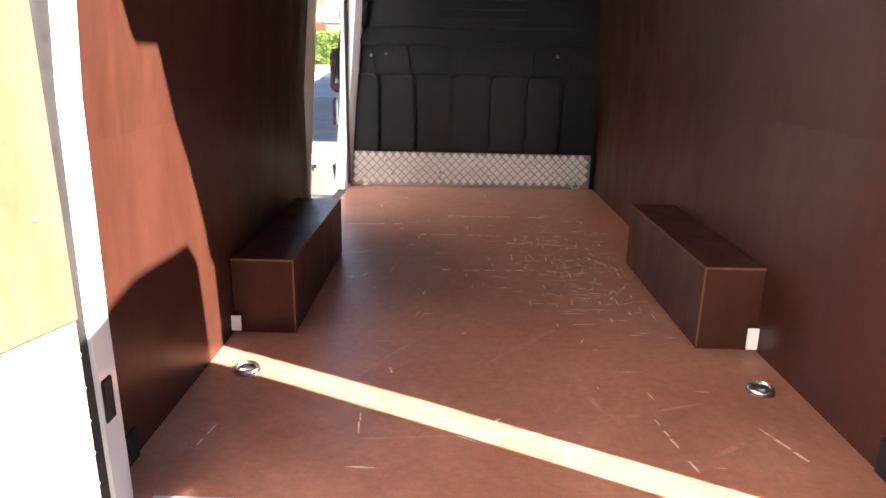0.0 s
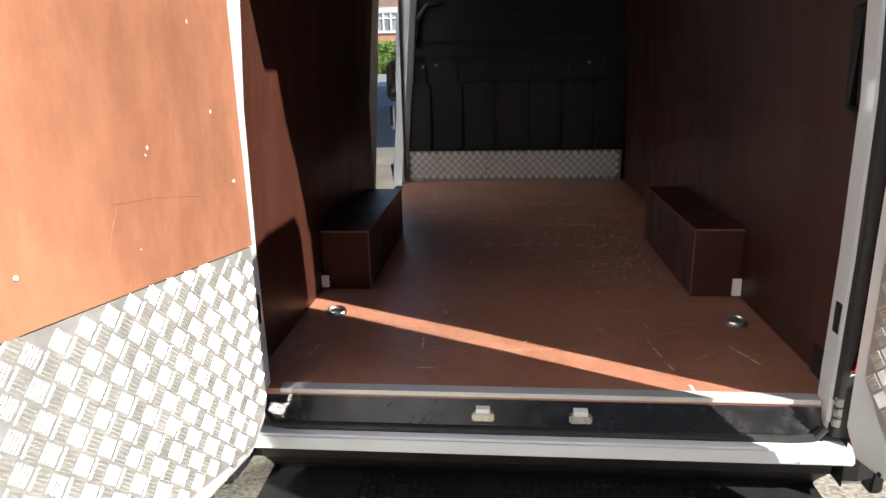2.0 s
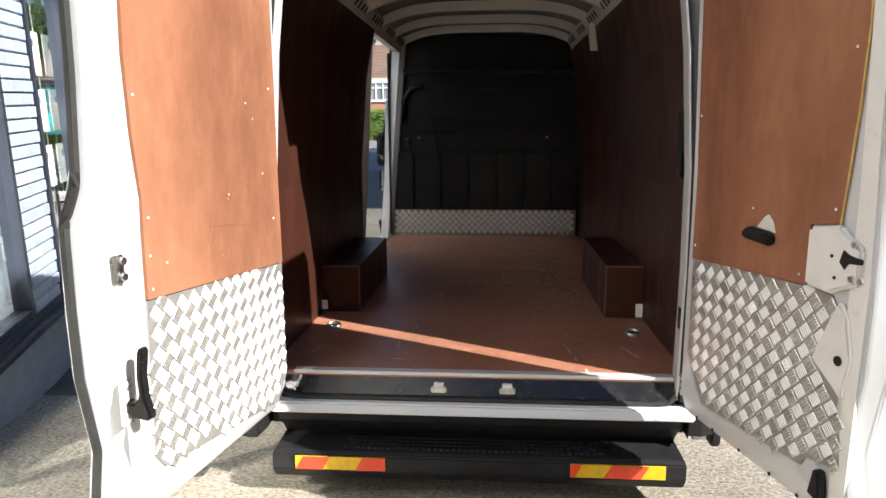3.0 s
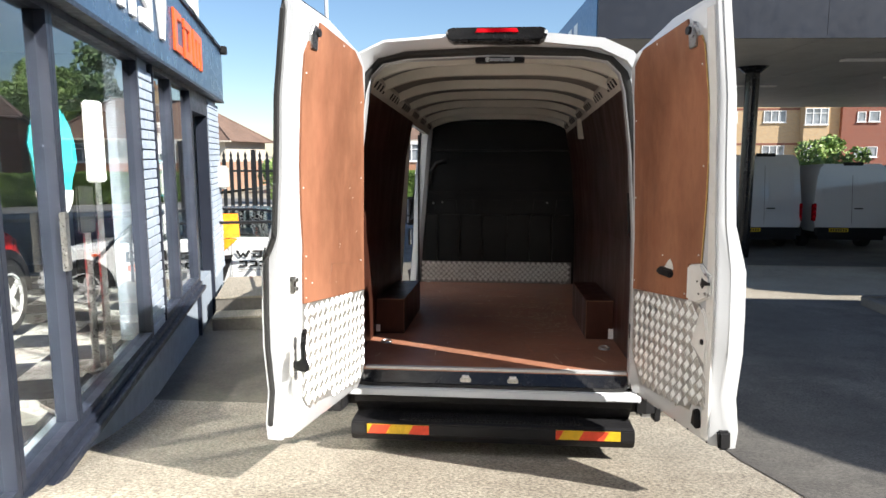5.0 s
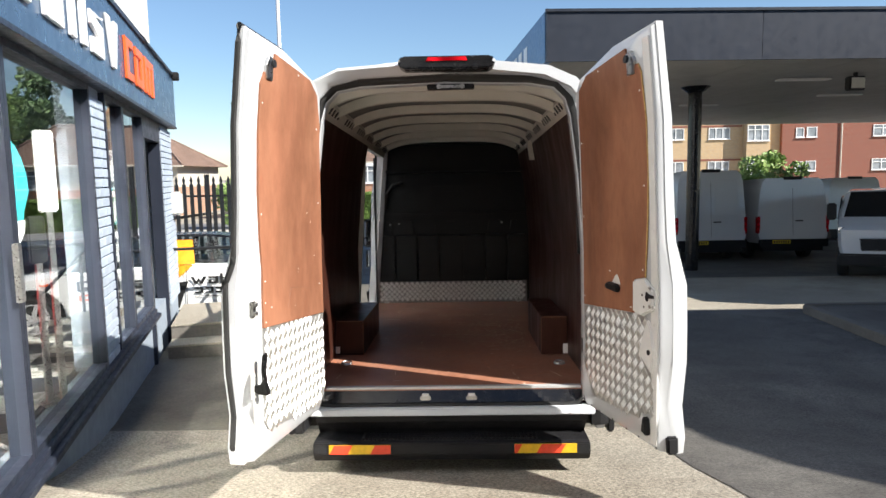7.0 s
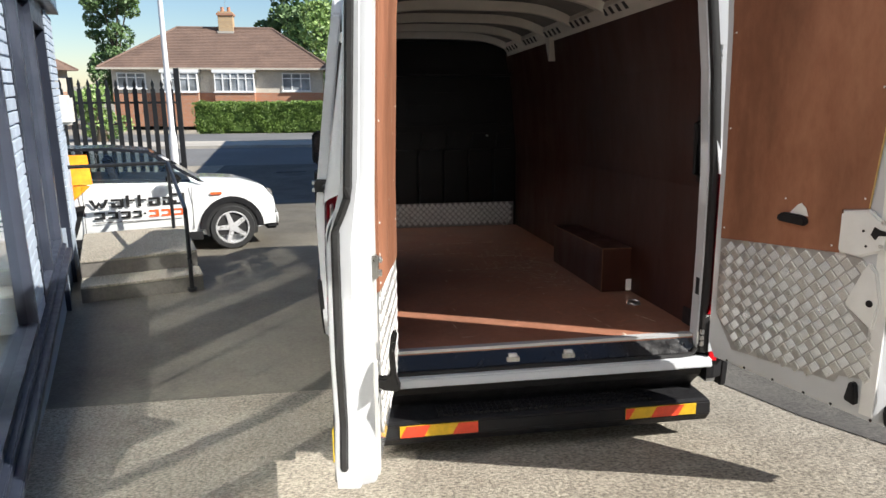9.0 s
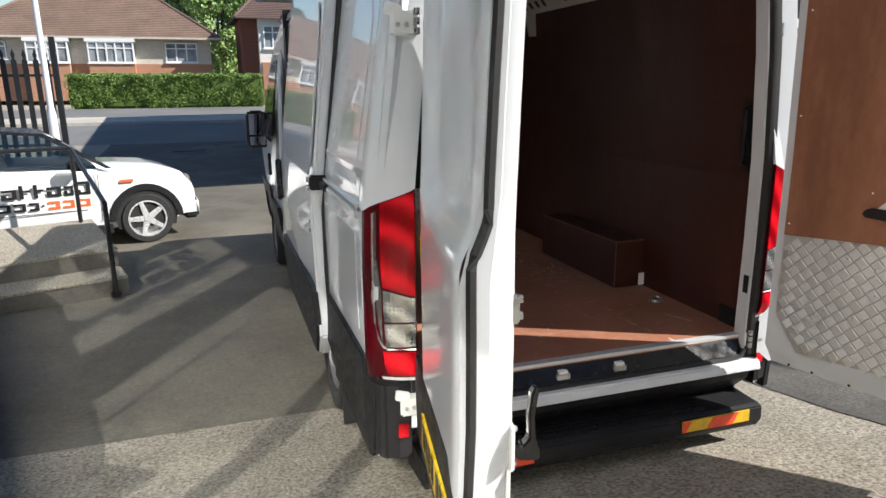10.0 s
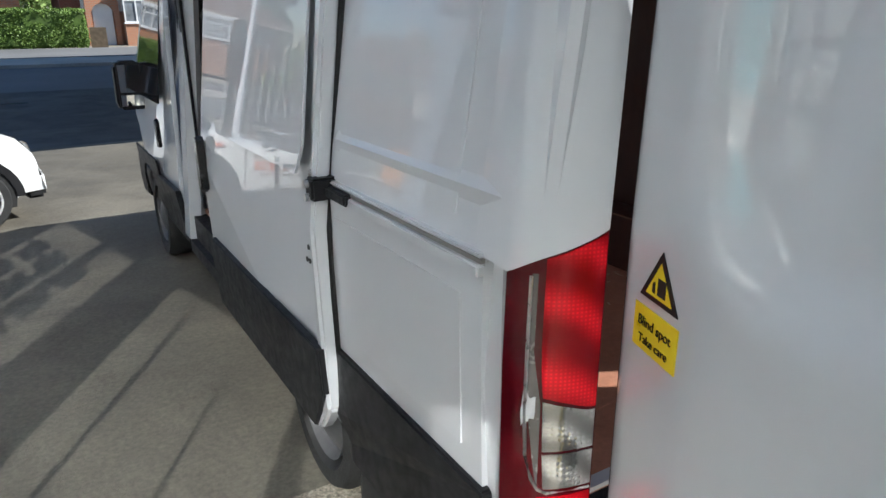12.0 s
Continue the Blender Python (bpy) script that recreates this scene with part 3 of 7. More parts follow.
def build_door(at, plate_pts, ply_pts, screw_places, label, hung=HUNG, rubber=True):
    n = len(DOOR)
    bm = bmesh.new()
    loops = []
    for pts, vf in ((DOOR, 1.0), (DOOR, 0.45), (inset(DOOR, 0.012), 0.40), (inset(DOOR, 0.02), 0.08), (inset(DOOR, 0.035), 0.0)):
        loops.append([bm.verts.new(at(max(u - 0.045 * (1 - vf) * (u < 0.2), hung - 0.04 * (1 - vf)), z, thick(u, z) * vf)) for u, z in pts])
    for r0, r1 in zip(loops, loops[1:]):
        for i in range(n):
            bm.faces.new((r0[i], r0[(i + 1) % n], r1[(i + 1) % n], r1[i]))
    cap(bm, loops[-1])

    # outer skin: crowned sheet, dished above the waist from the hung column to the free edge
    def span(z):
        left = [(0.68, HUNG), (2.14, HUNG), (2.40, HUNG + 0.04), (2.465, 0.18), (2.54, 0.5)]
        right = [(z, u) for u, z in DOOR[2:12]]
        return (0.15 - (z - 0.62) / 0.06 * (0.15 - HUNG) if z < 0.68 else max(lerp(left, z), hung)), lerp(right, z)

    def skin_of(u, z, a, b):
        edge = min(u - a, b - u, z - 0.62, 2.55 - z)
        v = 0.010 * min(1.0, max(0.0, edge) / 0.03) ** 0.6
        return v + thick(u, z)

    rows = []
    for iz in range(77):
        z = 0.62 + iz / 76 * (2.535 - 0.62)
        a, b = span(z)
        rows.append([bm.verts.new(at(a + (b - a) * w, z, skin_of(a + (b - a) * w, z, a, b))) for w in [0, 0.012, 0.03] + [0.06 + q * 0.88 / 30 for q in range(31)] + [0.97, 0.988, 1.0]])
    for r0, r1 in zip(rows, rows[1:]):
        for q in range(len(r0) - 1):
            bm.faces.new((r0[q], r0[q + 1], r1[q + 1], r1[q]))
    door = part("rear_door", bm, WHITE, van, label, smooth=True)
    part("ply_lining", strips(ply_pts, -0.010, 0.002, at), PLY_DOOR, door, "orange-brown plywood door lining with worn patches")
    plate = part("tread_plate", strips(plate_pts, -0.006, 0.002, at), ALU, door, "aluminium tread-plate door lining")
    tread_bars("tread_relief", plate, at, in_poly(inset(plate_pts, 0.02)), 0, 0.9, 0.6, 1.3, -0.006)
    if rubber:
        ring = [(u, z) for u, z in DOOR if z > 0.63]
        fine = []
        for (ua, za), (ub, zb) in zip(ring, ring[1:] + ring[:1]):
            cuts = 6 if ua > 0.6 and ub > 0.6 and za < 2.2 else 1
            fine += [(ua + (ub - ua) * k / cuts, za + (zb - za) * k / cuts) for k in range(cuts)]
        part("door_edge_seal", bar([at(u + (0.006 if u > 0.5 else -0.004), z, thick(u, z) * 0.80) + Vector((0, 0, 0.004 if z > 2.3 else 0)) for u, z in fine], 0.013, 6, True), RUBBER, door, "black rubber edge seal", smooth=True)
    screws(door, at, screw_places, -0.011)
    return door


PLATE_L = [(0.036, 1.176), (0.785, 1.222), (0.80, 0.79), (0.765, 0.745), (0.11, 0.665), (0.036, 0.75)]
PLATE_R = [(0.118, 1.206), (0.70, 1.244), (0.78, 1.240), (0.80, 1.215), (0.73, 1.06), (0.845, 0.98), (0.862, 0.80), (0.74, 0.775), (0.725, 0.745), (0.225, 0.712), (0.118, 0.86)]
PLY_L = [(0.036, 1.180), (0.785, 1.226), (0.782, 1.40), (0.778, 1.49), (0.80, 1.65), (0.815, 1.85), (0.81, 2.10), (0.805, 2.33), (0.77, 2.39), (0.70, 2.40), (0.675, 2.43), (0.67, 2.49), (0.25, 2.445), (0.14, 2.38), (0.08, 2.22), (0.055, 1.8), (0.040, 1.5)]
PLY_R = [(0.118, 1.210), (0.69, 1.247), (0.685, 1.41), (0.785, 1.425), (0.815, 1.70), (0.83, 1.90), (0.825, 2.15), (0.81, 2.36), (0.79, 2.40), (0.71, 2.41), (0.69, 2.44), (0.685, 2.49), (0.25, 2.445), (0.15, 2.38), (0.12, 2.22)]
SCREWS_L = [(0.765, 1.25), (0.765, 1.34), (0.76, 1.44), (0.79, 1.75), (0.785, 2.25), (0.09, 1.35), (0.10, 1.8), (0.13, 2.2), (0.40, 2.44), (0.70, 1.31), (0.775, 0.80), (0.72, 0.765)]
SCREWS_R = [(0.66, 1.27), (0.77, 1.46), (0.80, 1.85), (0.795, 2.28), (0.135, 1.26), (0.135, 1.7), (0.14, 2.1), (0.40, 2.44), (0.44, 1.425), (0.76, 1.20), (0.845, 0.86), (0.835, 0.81), (0.70, 0.765), (0.45, 0.755)]
door_l = build_door(at_l, PLATE_L, PLY_L, SCREWS_L, "open white rear door lined with plywood above tread plate")
door_r = build_door(at_r, PLATE_R, PLY_R, SCREWS_R, "open white rear door with a pull recess in its plywood lining", 0.122, False)

# ---- details of the rear doorway and the outside of the van ----
def local_box(name, parent, at, u0, u1, z0, z1, v0, v1, mat, label="", bevel=0.0):
    return part(name, outline([(u0, z0), (u1, z0), (u1, z1), (u0, z1)], v0, v1, at), mat, parent, label, bevel=bevel)


# linings and fittings on the inner side of the two doors
for door, at in ((door_l, at_l), (door_r, at_r)):
    # black blocks stand in for the dark of the open slots
    for z in (1.66, 2.40):
        local_box("slot_plug", door, at, 0.846, 0.861, z, z + 0.045, -0.001, 0.01, BLACK)
    lt = part("top_latch", outline([(0.70, 2.36), (0.76, 2.36), (0.77, 2.42), (0.74, 2.47), (0.70, 2.46)], -0.018, 0.004, at), STEEL, door, "steel top latch", bevel=0.003)
    bm = bmesh.new()
    disc(bm, at(0.735, 2.43, -0.03), at(0, 0, 0) - at(0, 0, 1), 0.018, 0.012, 12)
    part("latch_bolt", bm, BLACK, lt)
    # raised border channel down the free side
    part("inner_border", strips([(0.835, 0.66), (0.885, 0.66), (0.895, 1.3), (0.885, 1.6), (0.885, 1.9), (0.89, 2.2), (0.89, 2.5), (0.835, 2.5), (0.835, 1.9), (0.835, 1.4)], -0.006, 0.004, at), WHITE_IN, door)
# left: striker bracket and black lever
bk1 = local_box("striker_bracket", door_l, at_l, 0.868, 0.902, 1.295, 1.365, -0.018, 0.028, STEEL, bevel=0.004)
for z in (1.31, 1.35):
    part("bolt", disc(bmesh.new(), at_l(0.882, z, -0.020), at_l(0, 0, 0) - at_l(0, 0, 1), 0.010, 0.008, 10), STEEL, bk1)
base = part("lever_plate", outline([(0.868, 0.925), (0.912, 0.925), (0.912, 1.045), (0.868, 1.045)], -0.010, 0.004, at_l), WHITE_IN, door_l, "white mounting plate of the lever", bevel=0.004)
for z in (0.94, 1.03):
    part("bolt", disc(bmesh.new(), at_l(0.892, z, -0.012), at_l(0, 0, 0) - at_l(0, 0, 1), 0.007, 0.006, 10), STEEL, base)
LEVER = [(-0.004, 0.992), (-0.030, 0.985), (-0.047, 1.005), (-0.044, 1.06), (-0.050, 1.118), (-0.058, 1.137), (-0.070, 1.128), (-0.066, 1.10), (-0.060, 1.06), (-0.064, 1.0), (-0.078, 0.958), (-0.072, 0.943), (-0.025, 0.948), (-0.004, 0.962)]
part("release_lever", outline(LEVER, 0.872, 0.902, lambda p, q, d: at_l(d, q, p)), BLACK_GLOSS, door_l, "slim curved black release lever", bevel=0.005)
# right: lock case, pull recess, lower stop
lock = part("lock_cover", outline([(0.69, 1.252), (0.78, 1.246), (0.815, 1.262), (0.872, 1.285), (0.878, 1.375), (0.83, 1.40), (0.80, 1.425), (0.69, 1.405)], -0.022, 0.002, at_r), WHITE_IN, door_r, "white pressed lock cover", bevel=0.008)
part("lock_slot", outline([(0.815, 1.335), (0.832, 1.32), (0.842, 1.336), (0.882, 1.340), (0.882, 1.352), (0.842, 1.358), (0.825, 1.366)], -0.026, -0.018, at_r), BLACK, lock)
for u, z in ((0.855, 1.385), (0.855, 1.30), (0.885, 1.30)):
    part("bolt", disc(bmesh.new(), at_r(u, z, -0.021), at_r(0, 0, 0) - at_r(0, 0, 1), 0.008, 0.006, 10), STEEL, lock)
for u, z in ((0.785, 1.345), (0.80, 1.292)):
    part("lock_hole", disc(bmesh.new(), at_r(u, z, -0.021), at_r(0, 0, 0) - at_r(0, 0, 1), 0.005, 0.003, 8), BLACK, lock)
gus = part("lower_gusset", outline([(0.735, 1.06), (0.79, 1.19), (0.815, 1.235), (0.845, 1.20), (0.870, 1.10), (0.852, 0.985)], -0.016, 0.002, at_r), WHITE_IN, door_r, bevel=0.006)
bm = bmesh.new()
disc(bm, at_r(0.834, 1.085, -0.017), at_r(0, 0, 0) - at_r(0, 0, 1), 0.013, 0.003, 14)
part("gusset_hole", bm, BLACK, gus)
pull = part("pull_recess", outline([(0.425, 1.335), (0.548, 1.328), (0.557, 1.352), (0.535, 1.368), (0.445, 1.372), (0.418, 1.352)], -0.035, -0.008, at_r), BLACK, door_r, "black pull cup", bevel=0.006)
part("pull_hole", outline([(0.465, 1.371), (0.548, 1.366), (0.538, 1.395), (0.515, 1.415), (0.50, 1.408)], -0.0125, -0.009, at_r), WHITE_IN, pull)
part("door_stop", outline([(0.783, 0.70), (0.828, 0.69), (0.828, 0.72), (0.818, 0.775), (0.798, 0.775)], -0.03, -0.001, at_r), BLACK, door_r, "black rubber stop", bevel=0.005)
part("lower_corner_cap", outline([(0.892, 0.715), (0.924, 0.705), (0.928, 0.628), (0.905, 0.628)], 0.03, 0.085, at_r), BLACK, door_r, "black cap at the lower corner", bevel=0.008)
for u in (0.20, 0.30, 0.45, 0.60, 0.72, 0.88):
    part("drain_hole", disc(bmesh.new(), at_r(u, 0.650, -0.002), at_r(0, 0, 0) - at_r(0, 0, 1), 0.006, 0.002, 8), BLACK, door_r)

# bare edge of the lining along the free side of the right door
BARE = material("bare_yellow_plywood_edge", (0.55, 0.36, 0.13), 0.7, vary=0.2, scale=30)
lining_r = [o for o in door_r.children if o.name.startswith("ply_lining")][0]
part("bare_edge", bar([at_r(u + 0.001, z, -0.006) for u, z in PLY_R[3:9]], 0.0035, 5), BARE, lining_r, "bare yellow plywood edge")

# chipped spots and long scratches in the lining
random.seed(9)
lining = [o for o in door_l.children if o.name.startswith("ply_lining")][0]
for i in range(6):
    u, z, r = random.uniform(0.08, 0.72), random.uniform(1.27, 1.75), random.uniform(0.0015, 0.0035)
    pts = [(u + r * random.uniform(0.5, 1.2) * math.cos(a), z + 1.5 * r * random.uniform(0.5, 1.2) * math.sin(a)) for a in [k * math.pi / 3.5 for k in range(7)]]
    part("chip", outline(pts, -0.0108, -0.0098, at_l), SCRATCH, lining)
for u0, z0, u1, z1 in ((0.22, 1.34, 0.48, 1.375), (0.47, 1.37, 0.51, 1.28)):
    part("lining_scratch", bar([at_l(u0, z0, -0.010), at_l((u0 + u1) / 2, (z0 + z1) / 2 + 0.006, -0.010), at_l(u1, z1, -0.010)], 0.0007, 4), PLY_EDGE, lining)

# outside of the left door: black lower field, number plate, warning stickers
OUTV = 0.1375


def at_skin(u, z, d=0.0):
    return at_l(u, z, thick(u, z) + 0.0115 + d)


low = part("plate_recess", outline([(0.15, 0.628), (0.87, 0.628), (0.87, 0.84), (0.80, 0.92), (0.125, 0.915), (0.11, 0.80)], 0.120, OUTV - 0.001, at_l), BLACK, door_l, "black recess for the number plate")
npl = local_box("number_plate", low, at_l, 0.335, 0.855, 0.688, 0.80, OUTV - 0.002, OUTV + 0.006, PLATE_YEL, "yellow number plate")
for i in range(7):
    u = 0.372 + i * 0.062 + (0.03 if i > 3 else 0)
    part("plate_bar", outline([(u, 0.706), (u + 0.042, 0.706), (u + 0.042, 0.783), (u, 0.783)], OUTV + 0.006, OUTV + 0.008, at_l), INK, npl)
st = local_box("warning_sticker", door_l, at_skin, 0.128, 0.268, 1.287, 1.372, -0.003, 0.0008, STICK_YEL, "yellow warning sticker")
tri = part("warning_triangle", outline([(0.140, 1.391), (0.262, 1.391), (0.201, 1.488)], -0.003, 0.0008, at_skin), INK, door_l, "black and yellow warning triangle")
part("triangle_field", outline([(0.159, 1.401), (0.243, 1.401), (0.201, 1.468)], 0.0006, 0.0014, at_skin), STICK_YEL, tri)
part("pictogram", outline([(0.196, 1.408), (0.222, 1.408), (0.222, 1.440), (0.196, 1.440)], 0.0012, 0.002, at_skin), INK, tri)
part("pictogram", outline([(0.180, 1.408), (0.190, 1.408), (0.188, 1.430), (0.180, 1.426)], 0.0012, 0.002, at_skin), INK, tri)
for text, z, size in (("Blind spot", 1.335, 0.027), ("Take care", 1.302, 0.024)):
    cu = bpy.data.curves.new("lettering", "FONT")
    cu.body, cu.size, cu.align_x, cu.extrude = text, size, "CENTER", 0.0006
    tmp = new("tmp_text", cu)
    me = bpy.data.meshes.new_from_object(tmp.evaluated_get(bpy.context.evaluated_depsgraph_get()))
    bpy.data.objects.remove(tmp)
    me.materials.clear()
    me.materials.append(INK)
    ob = new("lettering", me)
    ob.parent = st
    p0 = at_skin(0.198, z, 0.0026)
    ux = (at_skin(0.268, z) - at_skin(0.128, z)).normalized()
    uz = Vector((0, 0, 1))
    nz = ux.cross(uz)
    ob.matrix_local = Matrix(((ux.x, uz.x, nz.x, p0.x), (ux.y, uz.y, nz.y, p0.y), (ux.z, uz.z, nz.z, p0.z), (0, 0, 0, 1)))
    tagged(ob, "black lettering")

# tail lamps
SECTION = [(0.836, -0.150), (0.855, -0.147), (0.88, -0.142), (0.905, -0.134), (0.93, -0.125), (0.955, -0.114), (0.975, -0.103), (0.99, -0.092), (1.0, -0.082), (1.006, -0.066)]


def lamp_point(sx, dy, s, z, lift=0.0):
    """A point on the wrapped lamp: s runs from the doorway side (0) round to the flank (1)."""
    f = min(max(s, 0.0), 0.9999) * (len(SECTION) - 1)
    k = int(f)
    (xa, ya), (xb, yb) = SECTION[k], SECTION[k + 1]
    x, y = xa + (xb - xa) * (f - k), ya + (yb - ya) * (f - k)
    nx, ny = -(yb - ya), (xb - xa)
    n = math.hypot(nx, ny)
    tuck = 0.02 * max(0.0, (0.86 - z) / 0.09) ** 2
    x -= 0.03 * max(0.0, z - 1.2) * (x - 0.80) / 0.2
    return Vector((sx * (x + lift * nx / n - tuck), y - lift * ny / n + tuck + dy * (1 - 0.7 * max(0, s - 0.4)), z))


def lamp_top(s):
    return 1.49 - 0.085 * s


def lamp_patch(sx, dy, s0, s1, z0, z1, lift, cols=8, rows=14):
    """A lens following the lamp's surface; s1, z0 and z1 may be functions."""
    bm = bmesh.new()
    grids = []
    for li in (lift, lift - 0.006):
        g = []
        for i in range(rows + 1):
            row = []
            for k in range(cols + 1):
                q = k / cols
                t = i / rows
                s_mid = s0 + (s1(0.5) - s0) * q
                lo, hi = z0(s_mid), z1(s_mid)
                z = lo + (hi - lo) * t
                row.append(bm.verts.new(lamp_point(sx, dy, s0 + (s1(t) - s0) * q, z, li)))
            g.append(row)
        grids.append(g)
    for i in range(rows):
        for k in range(cols):
            bm.faces.new((grids[0][i][k], grids[0][i][k + 1], grids[0][i + 1][k + 1], grids[0][i + 1][k]))
    rim = [(0, k) for k in range(cols)] + [(i, cols) for i in range(rows)] + [(rows, k) for k in range(cols, 0, -1)] + [(i, 0) for i in range(rows, 0, -1)]
    for (a, b), (c, d) in zip(rim, rim[1:] + rim[:1]):
        bm.faces.new((grids[0][a][b], grids[0][c][d], grids[1][c][d], grids[1][a][b]))
    return bm


for sx in (-1, 1):
    DY = -0.045 if sx < 0 else 0.082
    S0 = 0.03
    rows_z = [0.775, 0.79, 0.86, 1.0, 1.2, 1.38, 1.40]
    loops = []
    for z in rows_z:
        ss = [S0 - 0.03 + (1.03 - S0) * k / 14 for k in range(15)]
        outer = [lamp_point(sx, DY, q, z if z < 1.4 else lamp_top(q) - 0.004, -0.006 if z in (0.775,) else 0.0) for q in ss]
        loops.append(outer + [Vector((sx * 0.95, -0.01, outer[-1].z)), Vector((outer[0].x, -0.03, outer[0].z))])
    bm = ring_band(loops)
    bm.verts.ensure_lookup_table()
    n = len(loops[0])
    bm.faces.new(bm.verts[:n][::-1])
    bm.faces.new(bm.verts[-n:])
    lamp = part("tail_lamp", bm, RED_DARK, van, "red tail lamp with a clear lower section", smooth=True)
    part("red_lens", lamp_patch(sx, DY, S0, lambda t: 0.53 + 0.03 * min(1, t * 2.2) ** 0.7, lambda q: 1.105 + 0.07 * max(0, q - 0.12), lambda q: lamp_top(q) - 0.008, 0.003), RED_LENS, lamp, "red stop lens", smooth=True)
    part("clear_lens", lamp_patch(sx, DY, S0, lambda t: 0.52 + 0.01 * t, lambda q: 1.008, lambda q: 1.098 + 0.07 * max(0, q - 0.12), 0.003), CLEAR_LENS, lamp, "clear reversing lens", smooth=True)
    part("clear_lens", lamp_patch(sx, DY, S0, lambda t: 0.50 + 0.02 * t, lambda q: 0.914, lambda q: 1.001, 0.003), CLEAR_LENS, lamp, "clear indicator lens", smooth=True)
    part("smoked_trim", lamp_patch(sx, DY, 0.555, lambda t: 0.60 + 0.085 * min(1, t * 2.0), lambda q: 0.915 + 0.5 * max(0, q - 0.555), lambda q: 1.12 + 1.5 * max(0, q - 0.555), 0.002), SMOKE, lamp, "smoked grey trim", smooth=True)
    part("smoked_strip", lamp_patch(sx, DY, 0.635, lambda t: 0.675, lambda q: 1.25, lambda q: 1.405, 0.002, 3), SMOKE, lamp, "narrow smoked grey strip", smooth=True)
    part("low_lens", lamp_patch(sx, DY, S0, lambda t: 0.50 + 0.05 * t, lambda q: 0.798, lambda q: 0.894, 0.003), RED_LENS, lamp, "red fog lens", smooth=True)
    line = [(0.70, 1.40), (0.70, 1.25), (0.70, 1.10), (0.68, 1.0), (0.62, 0.945), (0.55, 0.915), (0.48, 0.904), (S0, 0.903)]
    part("chrome_line", bar([lamp_point(sx, DY, q, z, 0.001) for q, z in line], 0.004, 6), STEEL, lamp, "chrome trim line", smooth=True)
    part("lamp_foot", lamp_patch(sx, DY, S0, lambda t: 0.62, lambda q: 0.776, lambda q: 0.790, 0.004, 8, 2), WHITE_IN, lamp, "white ledge under the lamp", smooth=True)
    # body corner rising above the lamp
    rows = []
    for f in [k / 12 for k in range(13)]:
        row = []
        for q in [k / 14 for k in range(15)]:
            z = lamp_top(q) - 0.004 + f * (2.40 - lamp_top(q))
            p = lamp_point(sx, DY, q, lamp_top(q))
            shift = (lerp(OUT, z) - lerp(OUT, lamp_top(q))) * (0.75 + 0.25 * q)
            row.append(Vector((p.x + sx * shift, p.y + 0.07 * f, z)))
        first, last = row[0], row[-1]
        rows.append([Vector((first.x - sx * 0.004, -0.03, first.z))] + row + [Vector((sx * (lerp(OUT, last.z) - 0.002), 0.06, last.z))])
    part("corner_panel", ring_band(rows, closed=False), WHITE, van, "white body corner above the lamp", smooth=True)
    # corner below the lamp, reflector, hinges
    cor = part("corner_trim", outline([(0.842, -0.07), (0.85, -0.115 + DY), (0.90, -0.118 + DY), (0.955, -0.098 + DY), (0.985, -0.06 + DY), (0.998, 0.0), (0.998, 0.20), (0.842, 0.20)], 0.45, 0.768, lambda p, q, d: (sx * p, q, d)), BLACK, van, "black plastic rear corner", bevel=0.014)
    x0, x1 = sorted((sx * 0.865, sx * 0.905))
    part("reflector", boxes((x0, x1, -0.130 + DY, -0.10 + DY, 0.548, 0.602)), RED_LENS, cor, "small red reflector", bevel=0.003)
    for z in (2.02, 0.665):
        x0, x1 = sorted((sx * 0.80, sx * 0.895))
        yf = -0.128 + DY if z < 1 else -0.118 + DY
        hin = part("hinge", boxes((x0, x1, yf, yf + 0.035, z - 0.035, z + 0.045)), WHITE_IN, van, "white painted door hinge", bevel=0.008)
        part("hinge_wing", outline([(0.86, z + 0.02), (0.915, z + 0.035), (0.91, z + 0.075), (0.86, z + 0.06)], yf + 0.002, yf + 0.03, lambda p, q, d: (sx * p, d, q)), WHITE_IN, hin, bevel=0.004)
        for dz in (-0.030, 0.0, 0.030):
            part("knuckle", disc(bmesh.new(), (sx * 0.812, yf - 0.006, z + dz), (0, 0, 1), 0.011, 0.022, 12), STEEL, hin)
        for x in (0.845, 0.875):
            part("hinge_bolt", disc(bmesh.new(), (sx * x, yf - 0.001, z), (0, -1, 0), 0.008, 0.006, 10), STEEL, hin)

# third brake light over the doorway
bl = part("brake_light", outline([(-0.25, 2.550), (-0.215, 2.532), (0.25, 2.530), (0.286, 2.548), (0.286, 2.585), (0.262, 2.600), (-0.225, 2.602), (-0.25, 2.588)], -0.215, -0.08, lambda p, q, d: (p, d, q)), BLACK_GLOSS, van, "black high brake light with a red lens", bevel=0.008)
part("lens", outline([(-0.095, 2.572), (0.135, 2.572), (0.125, 2.592), (-0.085, 2.592)], -0.222, -0.212, lambda p, q, d: (p, d, q)), RED_LENS, bl, "red lens")
part("end_screw", disc(bmesh.new(), (0.272, -0.20, 2.572), (0.5, -1, 0), 0.010, 0.018, 10), STEEL, bl)
part("end_screw", disc(bmesh.new(), (-0.238, -0.20, 2.574), (-0.5, -1, 0), 0.007, 0.018, 10), STEEL, bl)

